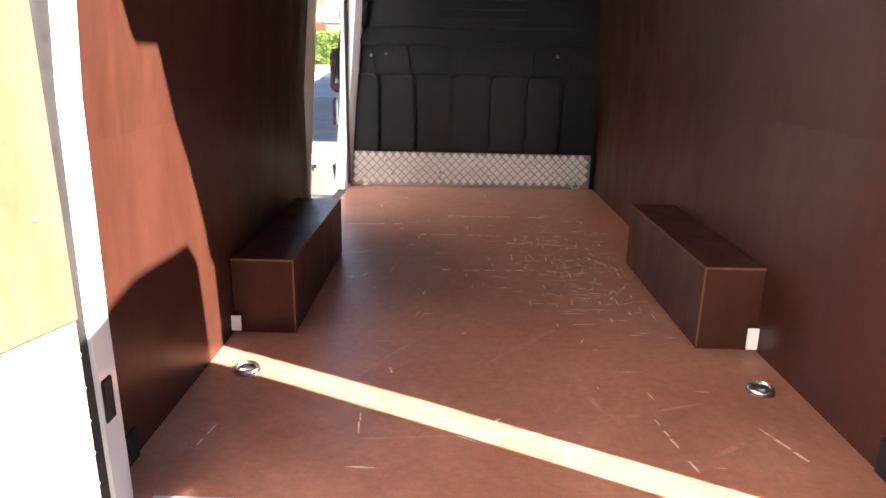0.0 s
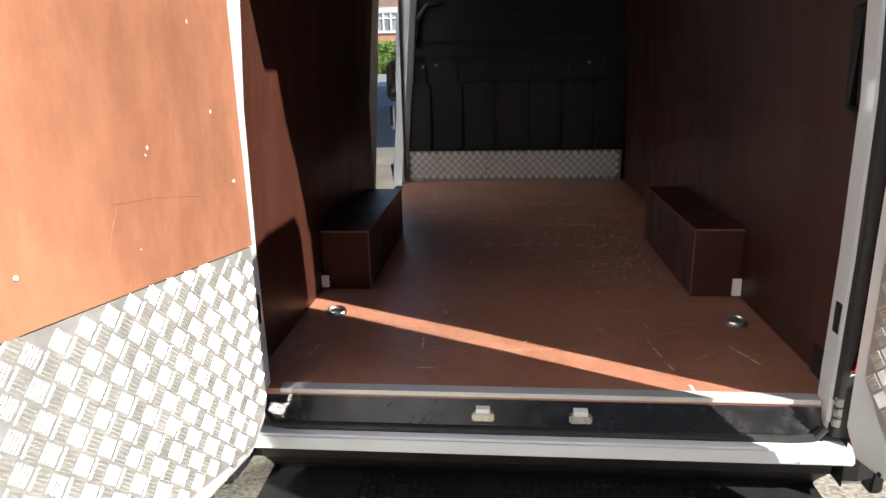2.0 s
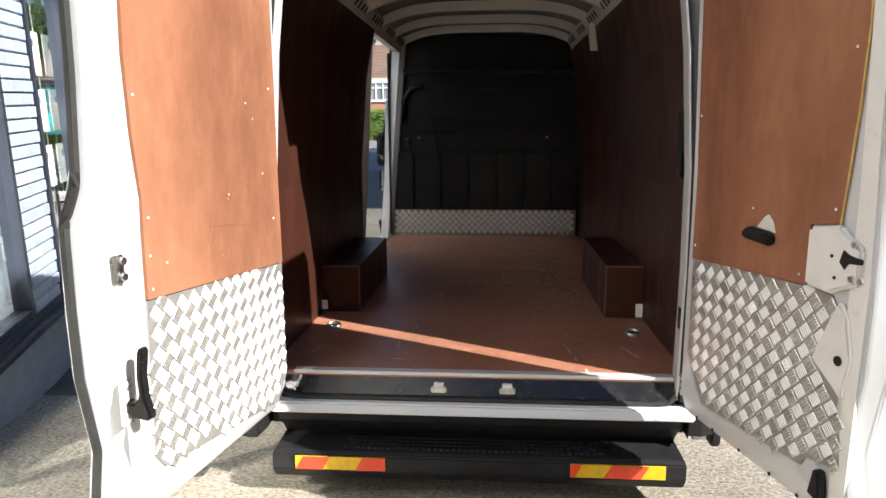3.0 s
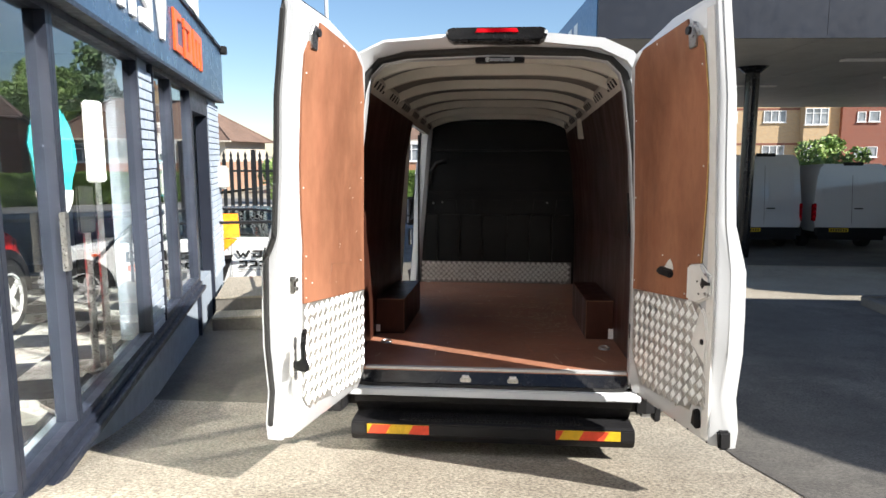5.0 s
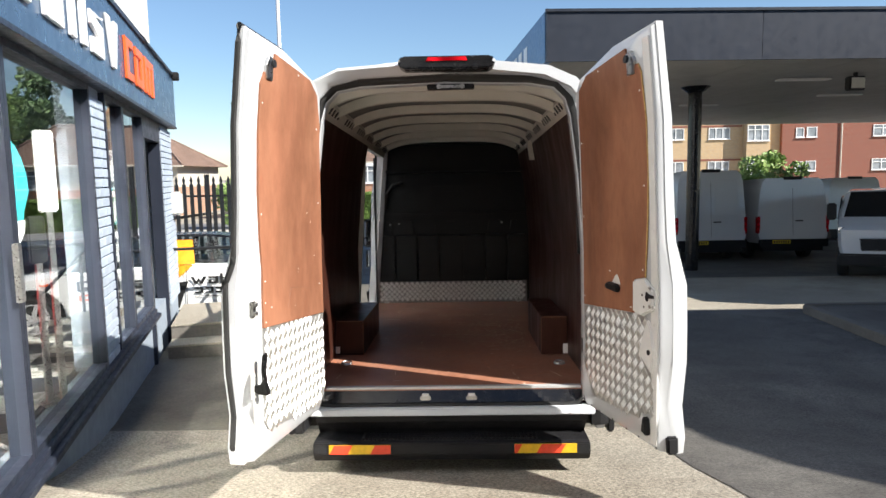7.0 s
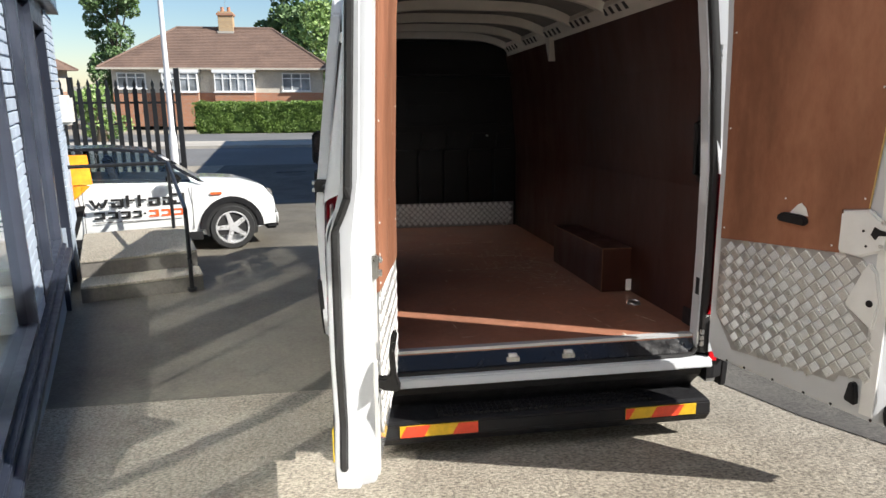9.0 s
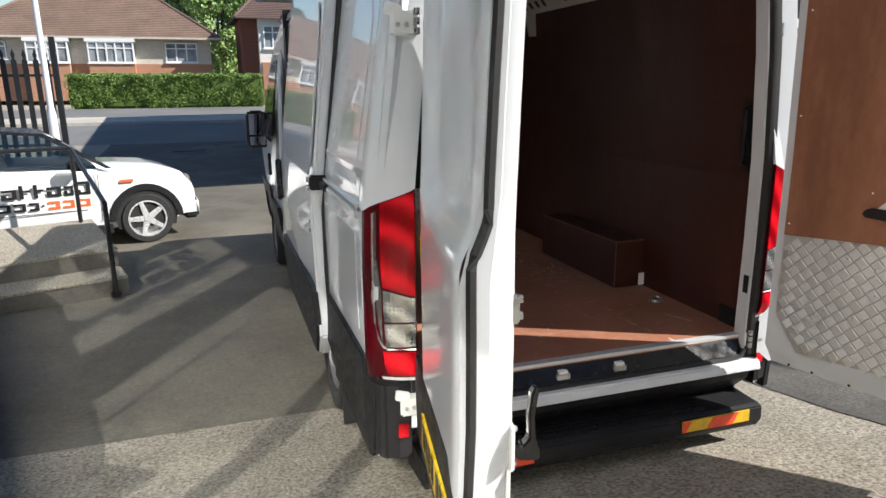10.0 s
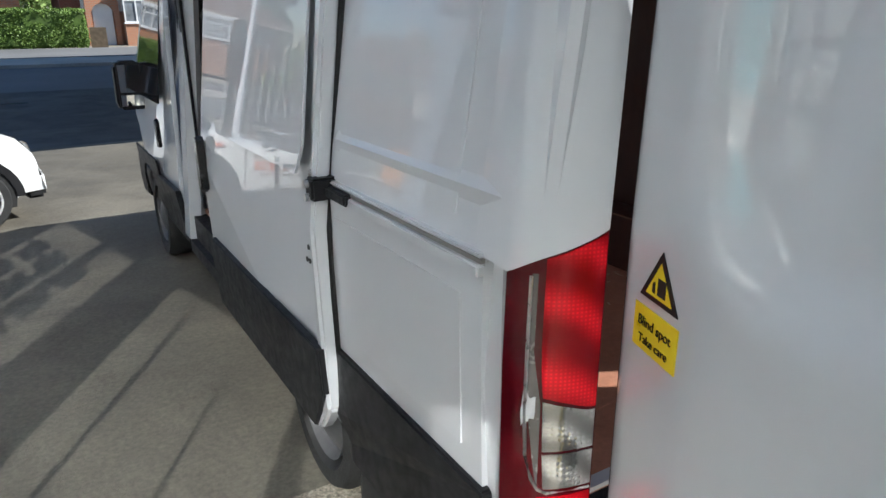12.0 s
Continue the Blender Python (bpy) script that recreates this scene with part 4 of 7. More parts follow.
# latches in the threshold and in the header
for x in (-0.144, 0.133):
    la = part("floor_latch", boxes((x - 0.032, x + 0.032, -0.036, -0.010, 0.606, 0.634)), STEEL, van, "steel latch in the threshold", bevel=0.004)
    part("latch_roller", boxes((x - 0.020, x + 0.020, -0.032, -0.01, 0.626, 0.646)), SIGN_WHITE, la)
for x in (-0.62, -0.32, -0.06, 0.0, 0.05, 0.36, 0.62):
    part("threshold_plug", disc(bmesh.new(), (x, -0.016, 0.628), (0, -0.8, 0.6), 0.007, 0.004, 8), RUBBER, van)
hl = part("header_latch", boxes((-0.10, 0.175, -0.034, 0.03, 2.452, 2.478)), BLACK, van, "black and steel latch in the header", bevel=0.004)
part("latch_bridge", boxes((-0.03, 0.105, -0.046, -0.033, 2.453, 2.470)), STEEL, hl, "steel bridge", bevel=0.003)
for x in (-0.03, 0.105):
    part("latch_pin", disc(bmesh.new(), (x, -0.048, 2.460), (0, -1, 0), 0.014, 0.014, 12), STEEL, hl)
# tread of the step and the striped reflective tape
bm = bmesh.new()
for i in range(44):
    for j in range(4):
        x = -0.52 + i * 0.024
        box(bm, x, x + 0.017, -0.125 + j * 0.03, -0.105 + j * 0.03, 0.399, 0.4125)
tagged(part("step_tread", bm, BLACK, bumper, "raised anti-slip cells of the step"), kind="stuff")
for x0, x1, flip in ((-0.705, -0.345, 0), (0.375, 0.735, 1)):
    tp = part("hazard_tape", boxes((x0, x1, -0.1735, -0.166, 0.335, 0.388)), TAPE_YEL, van, "red and yellow striped reflective tape")
    w = (x1 - x0) / 4
    for i in ((0.35, 1.55), (3.0, 4.0)) if not flip else ((0.0, 0.5), (1.75, 3.3)):
        a, b = x0 + i[0] * w, x0 + i[1] * w
        sh = 0.03
        pts = [(max(x0, a - sh), 0.335), (min(x1, b - (sh if b < x1 - 0.01 else 0)), 0.335), (min(x1, b), 0.388), (a, 0.388)]
        part("red_stripe", outline(pts, -0.1755, -0.172, lambda p, q, d: (p, d, q)), TAPE_RED, tp)

# doorway flange fittings
for x, z in ((0.802, 0.93), (-0.792, 0.93)):
    part("striker_plate", boxes((x - 0.006, x + 0.006, -0.024, 0.012, z - 0.045, z + 0.045)), BLACK, van, "black striker plate", bevel=0.003)
grab = part("grab_handle", bar([(0.845, 0.095, 1.455), (0.80, 0.09, 1.475), (0.79, 0.09, 1.715), (0.835, 0.095, 1.735)], 0.013, 8), BLACK, van, "black grab handle on the wall", smooth=True)
part("handle_plate", outline([(0.848, 1.43), (0.830, 1.43), (0.815, 1.76), (0.833, 1.76)], 0.08, 0.13, lambda p, q, d: (p, d, q)), BLACK, grab, bevel=0.004)

# roof inside: arched ribs and slotted side rails
def arc(x):
    return 2.51 - 0.10 * (abs(x) / 0.72) ** 4


def roof_panel():
    bm = bmesh.new()
    rows = []
    for y in (0.0, 3.55):
        rows.append([bm.verts.new((x, y, arc(x) + 0.02)) for x in [-0.74 + i * 0.074 for i in range(21)]])
    for i in range(20):
        bm.faces.new((rows[0][i], rows[0][i + 1], rows[1][i + 1], rows[1][i]))
    return bm


part("roof_inner", roof_panel(), ROOF_SHADE, van, "underside of the roof skin, greyed for shade", smooth=True)
for y in (0.12, 0.52, 1.12, 1.72, 2.32, 2.92, 3.45):
    bm = bmesh.new()
    xs = [-0.75 + i * 0.075 for i in range(21)]
    for i in range(20):
        a, b = xs[i], xs[i + 1]
        za, zb = arc(a), arc(b)
        vs = [bm.verts.new(p) for p in ((a, y - 0.035, za + 0.015), (a, y - 0.022, za - 0.045), (a, y + 0.022, za - 0.045), (a, y + 0.035, za + 0.015), (b, y - 0.035, zb + 0.015), (b, y - 0.022, zb - 0.045), (b, y + 0.022, zb - 0.045), (b, y + 0.035, zb + 0.015))]
        for f in ((0, 1, 5, 4), (1, 2, 6, 5), (2, 3, 7, 6)):
            bm.faces.new([vs[k] for k in f])
    bmesh.ops.remove_doubles(bm, verts=bm.verts, dist=0.0005)
    rib = part("roof_rib", bm, CREAM, van, "cream pressed steel roof rib")
    each("rib_pad", [(k * 0.17 - 0.035, k * 0.17 + 0.035, y + 0.024, y + 0.05, arc(k * 0.17) - 0.012, arc(k * 0.17) + 0.018) for k in range(-3, 4)], CREAM, rib)
for sx in (-1, 1):
    pts = [(sx * 0.745, 2.30), (sx * 0.73, 2.345), (sx * 0.70, 2.40), (sx * 0.715, 2.45), (sx * 0.80, 2.44), (sx * 0.82, 2.32)]
    rail = part("cant_rail", outline(pts, 0.06, 3.5, lambda p, q, d: (p, d, q)), CREAM, van, "cream slotted roof rail")
    for i in range(34):
        y = 0.2 + i * 0.096
        if i % 6 in (4, 5):
            continue
        part("rail_slot", outline([(y, 2.352), (y + 0.035, 2.352), (y + 0.055, 2.392), (y + 0.02, 2.392)], 0, 0.004, lambda p, q, d: (sx * (0.7295 - (q - 2.345) * 0.55 - 0.004 + d), p, q)), RUBBER, rail)
    for y, z0 in ((2.17, 2.17),) if sx > 0 else ():
        part("rib_leg", outline([(y - 0.05, 2.34), (y + 0.05, 2.34), (y + 0.02, z0), (y - 0.005, z0)], 0.70, 0.79, lambda p, q, d: (sx * d + (0.02 if q < 2.2 else 0), p, q)), CREAM, van)
# pillars of the sliding doorway
part("rear_post", outline([(2.10, -0.852), (2.22, -0.87), (2.26, -0.95), (2.10, -0.95)], FLOOR, 2.36, lambda p, q, d: (q + max(0, (d - 1.4)) * 0.11, p, d)), WHITE_IN, van, "white painted doorway post")
part("front_post", outline([(3.44, -0.90), (3.48, -0.86), (3.62, -0.86), (3.62, -0.97), (3.46, -0.97)], 0.5, 2.40, lambda p, q, d: (q + max(0, (d - 1.2)) * 0.13, p, d)), WHITE, van, "white painted doorway post")
part("post_trim", boxes((-0.862, -0.845, 3.43, 3.52, 0.70, 2.3)), BLACK, van, "black trim of the doorway post")
part("step_well", boxes((-0.97, -0.86, 2.26, 3.46, 0.42, 0.50)), BLACK, van, "black entry step")

# bulkhead pressing: lower panels, dark band, ledge, upper field
for i in range(7):
    x0 = -0.875 + i * 0.247
    a, b = max(x0, -0.835), min(x0 + 0.225, 0.815)
    part("pressed_panel", outline([(a, 0.925), (b, 0.925), (b, 1.40), (b - 0.015, 1.44), (a + 0.015, 1.44), (a, 1.40)], 3.500, 3.562, lambda p, q, d: (p, d, q)), BULK, bulkhead, bevel=0.010)
    part("band_pressing", outline([(a + 0.03, 1.475), (b - 0.03, 1.475), (b - 0.045, 1.60), (a + 0.045, 1.60)], 3.530, 3.562, lambda p, q, d: (p, d, q)), BULK, bulkhead, bevel=0.008)
part("band", boxes((-0.84, 0.82, 3.485, 3.562, 1.625, 1.685)), BULK, bulkhead, bevel=0.02)
part("upper_field", outline([(-0.70, 1.74), (0.72, 1.74), (0.70, 2.08), (-0.52, 2.08), (-0.66, 1.98)], 3.522, 3.562, lambda p, q, d: (p, d, q)), BULK, bulkhead, bevel=0.012)
each("field_rib", [(-0.24, 0.32, 3.508, 3.525, 1.80 + i * 0.06, 1.825 + i * 0.06) for i in range(4)], BULK, bulkhead, bevel=0.004)
part("top_ledge", boxes((-0.80, 0.79, 3.47, 3.562, 2.13, 2.17)), BULK, bulkhead, bevel=0.015)
part("corner_rib", bar([(-0.74, 3.50, 1.74), (-0.73, 3.49, 1.90), (-0.66, 3.49, 2.0), (-0.55, 3.50, 2.02)], 0.022, 8), BULK, bulkhead, smooth=True)
for x, z in ((-0.78, 1.56), (-0.70, 1.56), (-0.60, 1.57), (0.55, 1.57), (-0.82, 1.40), (-0.82, 1.22)):
    part("bulkhead_bolt", disc(bmesh.new(), (x, 3.561, z), (0, -1, 0), 0.010, 0.05, 10), STEEL, bulkhead)
kick = [o for o in van.children if o.name.startswith("kick_plate")][0]
tread_bars("tread_relief", kick, lambda u, z, v=0.0: Vector((u, 3.505 + v, z)), lambda u, z: True, -0.84, 0.81, FLOOR + 0.012, 0.912, 0.0, 0.041)


# floor fittings: lashing rings, tags, scratches
def lashing_ring(x, y):
    base = part("lashing_cup", disc(bmesh.new(), (x, y, FLOOR - 0.001), (0, 0, 1), 0.040, 0.004, 18), STEEL, van, "recessed steel lashing ring")
    pts = [(x + 0.032 * math.cos(a), y + 0.026 * math.sin(a), FLOOR + 0.010 + 0.006 * math.sin(a)) for a in [k * math.pi / 7 for k in range(14)]]
    part("ring", bar(pts, 0.0055, 6, True), STEEL, base, smooth=True)


for x, y in ((-0.725, 0.62), (0.745, 0.57)):
    lashing_ring(x, y)
for x in (-0.75, 0.725):
    bm = bmesh.new()
    tube(bm, [(x + 0.03 * math.cos(a), 3.488, FLOOR + 0.034 + 0.03 * math.sin(a)) for a in [k * math.pi / 8 for k in range(16)]], 0.007, 6, True)
    part("lashing_eye", bm, STEEL, van, "steel lashing eye at the bulkhead")
part("wall_tag", boxes((0.812, 0.846, 0.83, 0.838, 0.69, 0.76)), SIGN_WHITE, van, "small pale plastic tag")
part("wall_tag", boxes((-0.846, -0.815, 0.862, 0.87, 0.70, 0.75)), SIGN_WHITE, van, "small pale plastic tag")
random.seed(4)
for x, y, length, ang, w in ((-0.30, 0.60, 0.17, 100, 0.006), (-0.36, 0.36, 0.12, 95, 0.005), (0.42, 0.27, 0.30, 99, 0.005), (0.46, 0.04, 0.10, 88, 0.007), (0.10, 1.62, 0.55, 2, 0.014), (0.02, 2.20, 0.62, 1, 0.012), (0.12, 2.62, 0.55, 0, 0.014), (0.28, 2.05, 0.3, 176, 0.010), (0.55, 1.75, 0.35, 120, 0.008), (0.52, 1.35, 0.25, 60, 0.008), (-0.55, 2.4, 0.3, 4, 0.008), (0.62, 2.3, 0.25, 170, 0.010), (-0.72, 0.28, 0.10, 80, 0.004), (0.68, 0.30, 0.16, 110, 0.006)):
    bm = bmesh.new()
    n = max(2, int(length / 0.045))
    c, s = math.cos(radians(ang)), math.sin(radians(ang))
    for i in range(n):
        if random.random() < 0.25:
            continue
        t0 = -length / 2 + i * length / n
        t1 = t0 + length / n * random.uniform(0.5, 1.0)
        o = random.uniform(-0.3, 0.3) * w
        ww = w * random.uniform(0.4, 0.95)
        q = [bm.verts.new((x + c * t - s * v, y + s * t + c * v, FLOOR + 0.0008)) for t, v in ((t0, o - ww), (t1, o - ww * 0.6), (t1, o + ww), (t0, o + ww * 0.5))]
        bm.faces.new(q)
    if bm.faces:
        tagged(part("scratch", bm, SCRATCH, [o for o in van.children if o.name.startswith("floor_board")][0]), kind="stuff")
    else:
        bm.free()
SMEAR = material("pale_rubbed_plywood", (0.44, 0.205, 0.135), 0.42, vary=0.2, scale=9, fine=0.15, fine_scale=60)
for x, y, length, ang, w in ((-0.22, 0.90, 0.55, 58, 0.012), (0.10, 0.84, 0.40, 48, 0.016), (0.24, 0.60, 0.34, 100, 0.022), (0.36, 0.42, 0.42, 20, 0.012), (0.05, 1.30, 0.50, 72, 0.010), (-0.10, 0.30, 0.60, 6, 0.012), (0.42, 0.90, 0.36, 130, 0.014), (-0.38, 1.70, 0.42, 85, 0.010), (0.30, 1.46, 0.36, 150, 0.018), (0.60, 0.30, 0.26, 30, 0.015)):
    bm = bmesh.new()
    c, d = math.cos(radians(ang)), math.sin(radians(ang))
    n = 9
    rim = [(-length / 2 + length * k / n, w * math.sin(math.pi * k / n) ** 0.6 * random.uniform(0.45, 1.0)) for k in range(n + 1)]
    rim += [(t, -v * random.uniform(0.3, 0.9)) for t, v in rim[-2:0:-1]]
    bm.faces.new([bm.verts.new((x + c * t - d * v, y + d * t + c * v, FLOOR + 0.0005)) for t, v in rim])
    tagged(part("rubbed_streak", bm, SMEAR, [o for o in van.children if o.name.startswith("floor_board")][0], "paler rubbed streak"), kind="stuff")
bm = bmesh.new()
for i in range(330):
    if i < 250:
        x, y = random.gauss(0.40, 0.13), random.gauss(1.70, 0.40)
    else:
        x, y = random.uniform(-0.62, 0.80), random.uniform(0.08, 3.3)
    if not (-0.6 < x < 0.62 and 0.06 < y < 3.4):
        continue
    a, n, w = random.choice((0.0, 0.0, 1.57, random.uniform(0, 3.1))) + random.gauss(0, 0.12), random.uniform(0.008, 0.05), random.uniform(0.0014, 0.0046)
    c, s = math.cos(a), math.sin(a)
    bm.faces.new([bm.verts.new((x + c * t - s * v, y + s * t + c * v, FLOOR + 0.0007)) for t, v in ((-n, -w * 0.3), (n * 0.2, -w), (n, 0.0), (n * 0.1, w))])
tagged(part("scuffed_area", bm, SCRATCH, [o for o in van.children if o.name.startswith("floor_board")][0], "many fine pale scuffs"), kind="stuff")
for ob in [o for o in van.children if o.name.startswith("wheel_box")]:
    bb = [Vector(c) for c in ob.bound_box]
    x0, x1 = min(p.x for p in bb), max(p.x for p in bb)
    y0, y1, z1 = min(p.y for p in bb), max(p.y for p in bb), max(p.z for p in bb)
    xi = x1 if x0 < 0 else x0
    s = 1 if x0 < 0 else -1
    each("edge_wear", ((min(xi, xi + s * 0.0012), max(xi, xi + s * 0.0012), y0, y1, z1 - 0.006, z1 + 0.001), (x0, x1, y0 - 0.0012, y0, z1 - 0.006, z1 + 0.001), (min(xi - s * 0.004, xi + s * 0.0012), max(xi - s * 0.004, xi + s * 0.0012), y0 - 0.0012, y0 + 0.004, FLOOR + 0.003, z1)), PLY_EDGE, ob, "bare plywood edges")


# wheels
def wheel(x, y, r, w, side, parent, style="steel"):
    m = Matrix.Translation((x, y, r)) @ (Matrix.Identity(4) if side > 0 else pose(0, 0, 0, 0, 0, 180))
    h = w / 2
    ty = part("wheel", lathe([(r * 0.62, -h), (r * 0.94, -h), (r, -h * 0.7), (r, h * 0.7), (r * 0.94, h), (r * 0.74, h), (r * 0.70, h * 0.8), (r * 0.62, -h)], m, 36), TYRE, parent, "black tyre on a wheel", smooth=True)
    if style == "steel":
        part("rim", lathe([(r * 0.63, h * 0.9), (r * 0.58, h * 0.5), (r * 0.40, h * 0.75), (r * 0.2, h * 0.95), (0.001, h * 0.95)], m, 24), RIM_GREY, ty, "dull grey wheel rim", smooth=True)
    else:
        part("rim", lathe([(r * 0.74, h * 0.98), (r * 0.68, h * 1.0), (r * 0.66, h * 0.6), (r * 0.64, 0.1 * h), (0.001, 0.1 * h)], m, 32), ALLOY, ty, "silver alloy rim", smooth=True)
        for k in range(5):
            bm = bmesh.new()
            a = math.pi / 2 + k * 2 * math.pi / 5
            rot = pose(0, 0, 0, math.degrees(a), 0, 0)
            prism(bm, [(-0.13 * r, 0.0), (0.13 * r, 0.0), (0.085 * r, 0.68 * r), (-0.085 * r, 0.68 * r)], h * 0.62, h * 0.94, lambda p, q, d: m @ (rot @ Vector((d, p, q))))
            part("spoke", bm, ALLOY, ty, bevel=0.004)
        part("hub_cap", disc(bmesh.new(), m @ Vector((h * 0.6, 0, 0)), m.to_3x3() @ Vector((1, 0, 0)), 0.14 * r, h * 0.4, 16), ALLOY, ty)
    return ty


for sx in (-1, 1):
    wheel(sx * 0.80, 1.27, 0.345, 0.26, sx, van)
    wheel(sx * 0.84, 4.80, 0.345, 0.22, sx, van)
    part("mud_flap", boxes((min(sx * 0.70, sx * 0.95), max(sx * 0.70, sx * 0.95), 0.80, 0.815, 0.12, 0.52)), RUBBER, van, "black rubber mud flap")


# black lower cladding with the wheel arch, sliding door and its track
def arch(y0, y1, zl, zh, yc, r):
    pts = [(y0, zl), (yc - r, zl)] + [(yc - r * math.cos(a), max(zl, 0.345 + r * math.sin(a))) for a in [math.pi * k / 12 for k in range(1, 12)]] + [(yc + r, zl), (y1, zl), (y1, zh), (y0, zh)]
    return [p for i, p in enumerate(pts) if not i or p != pts[i - 1]]


for sx in (-1, 1):
    part("side_cladding", outline(arch(-0.02, 2.28 if sx < 0 else 3.6, 0.40, 0.83, 1.27, 0.47), 0.965, 1.004, lambda p, q, d: (sx * (d - (0.02 if q < 0.5 else 0)), p, q)), BLACK, van, "black plastic lower cladding", bevel=0.008)
    part("arch_lining", outline([(0.92, 0.46), (1.66, 0.46), (1.62, 0.66), (1.30, 0.84), (0.95, 0.66)], 0.71, 0.93, lambda p, q, d: (sx * d, p, q)), RUBBER, van, "dark wheel arch")
X0, X1 = -1.062, -1.005
sd = part("sliding_door", outline([(0.90, 0.52), (0.96, 0.46), (2.33, 0.46), (2.36, 0.60), (2.355, 1.25), (2.345, 1.5), (2.30, 2.10), (2.22, 2.38), (0.90, 2.40), (0.835, 2.3), (0.83, 1.25), (0.835, 0.60)], 0.0, 1.0, lambda p, q, d: (X0 + (X1 - X0) * d + max(0, q - 1.25) * 0.12 + max(0, 0.9 - q) * 0.06, p, q)), WHITE, van, "white sliding side door slid open", bevel=0.012)
part("door_cladding", outline([(0.92, 0.55), (0.975, 0.47), (2.32, 0.47), (2.345, 0.62), (2.34, 0.80), (2.28, 0.845), (0.84, 0.845), (0.845, 0.66)], X0 - 0.012, X0 + 0.02, lambda p, q, d: (d + max(0, 0.9 - q) * 0.06, p, q)), BLACK, sd, "black plastic lower cladding", bevel=0.006)
part("inner_trim", outline([(0.86, 0.60), (2.30, 0.60), (2.30, 1.25), (2.25, 2.10), (2.18, 2.32), (0.90, 2.34), (0.86, 2.2), (0.855, 1.25)], 0.0, 1.0, lambda p, q, d: (X1 + max(0, q - 1.25) * 0.12 + max(0, 0.9 - q) * 0.06 + (0.010 + 0.02 * max(0, q - 1.2)) * d, p, q)), BLACK, sd, "dark inner side of the door")
part("door_handle", outline([(2.24, 1.09), (2.28, 1.08), (2.295, 1.12), (2.295, 1.33), (2.27, 1.365), (2.235, 1.34), (2.23, 1.13)], X0 - 0.035, X0 + 0.004, lambda p, q, d: (d, p, q)), BLACK_GLOSS, sd, "black door handle", bevel=0.008)
part("panel_recess", outline([(0.98, 1.40), (2.02, 1.40), (2.16, 1.60), (2.18, 2.10), (2.10, 2.22), (1.00, 2.22), (0.93, 2.1), (0.93, 1.5)], X0 - 0.006, X0 + 0.004, lambda p, q, d: (d + max(0, q - 1.25) * 0.12, p, q)), WHITE, sd, bevel=0.006)
rl = part("door_roller", boxes((-1.062, -0.975, 0.80, 0.86, 1.35, 1.42)), BLACK, sd, "black and steel roller of the sliding door", bevel=0.008)
part("roller_arm", boxes((-1.02, -0.975, 0.66, 0.82, 1.36, 1.395)), BLACK, rl, bevel=0.006)
for dz in (1.362, 1.402):
    part("roller_bolt", disc(bmesh.new(), (-1.061, 0.83, dz), (-1, 0, 0), 0.012, 0.014, 10), STEEL, rl)
for y, z in ((0.855, 1.195), (0.85, 1.15), (0.875, 1.15)):
    part("door_bolt", disc(bmesh.new(), (X0 - 0.002, y, z), (-1, 0, 0), 0.009, 0.003, 10), RUBBER, sd)
part("door_edge_seal", bar([(X1 + 0.01 + max(0, z - 1.25) * 0.12, 0.842, z) for z in (0.6, 1.0, 1.25, 2.0, 2.3)], 0.012, 6), RUBBER, sd)
trk = part("door_track", boxes((-0.998, -0.96, 0.0, 1.0, 1.386, 1.396)), ALU_DULL, van, "dark track of the sliding door")
each("track_lip", ((-1.002, -0.96, 0.0, 1.0, 1.398, 1.410), (-1.008, -0.96, 0.0, 1.0, 1.356, 1.384)), WHITE, trk, bevel=0.004)
part("side_pressing", outline([(0.12, 1.46), (0.78, 1.46), (0.78, 2.18), (0.2, 2.18), (0.12, 2.08)], 0, 0.01, lambda p, q, d: (-(lerp(OUT, q) + 0.004 - d), p, q)), WHITE, van, bevel=0.004)
part("waist_ridge", outline([(1.50, 0.0), (1.535, 0.010), (1.56, 0.0)], -0.04, 0.80, lambda p, q, d: (-(lerp(OUT, p) + q), d, p)), WHITE, van, "pressed ridge along the flank")
part("side_pressing", outline([(0.08, 0.90), (0.80, 0.90), (0.80, 1.30), (0.08, 1.30)], 0, 0.01, lambda p, q, d: (-(lerp(OUT, q) + 0.004 - d), p, q)), WHITE, van, bevel=0.004)

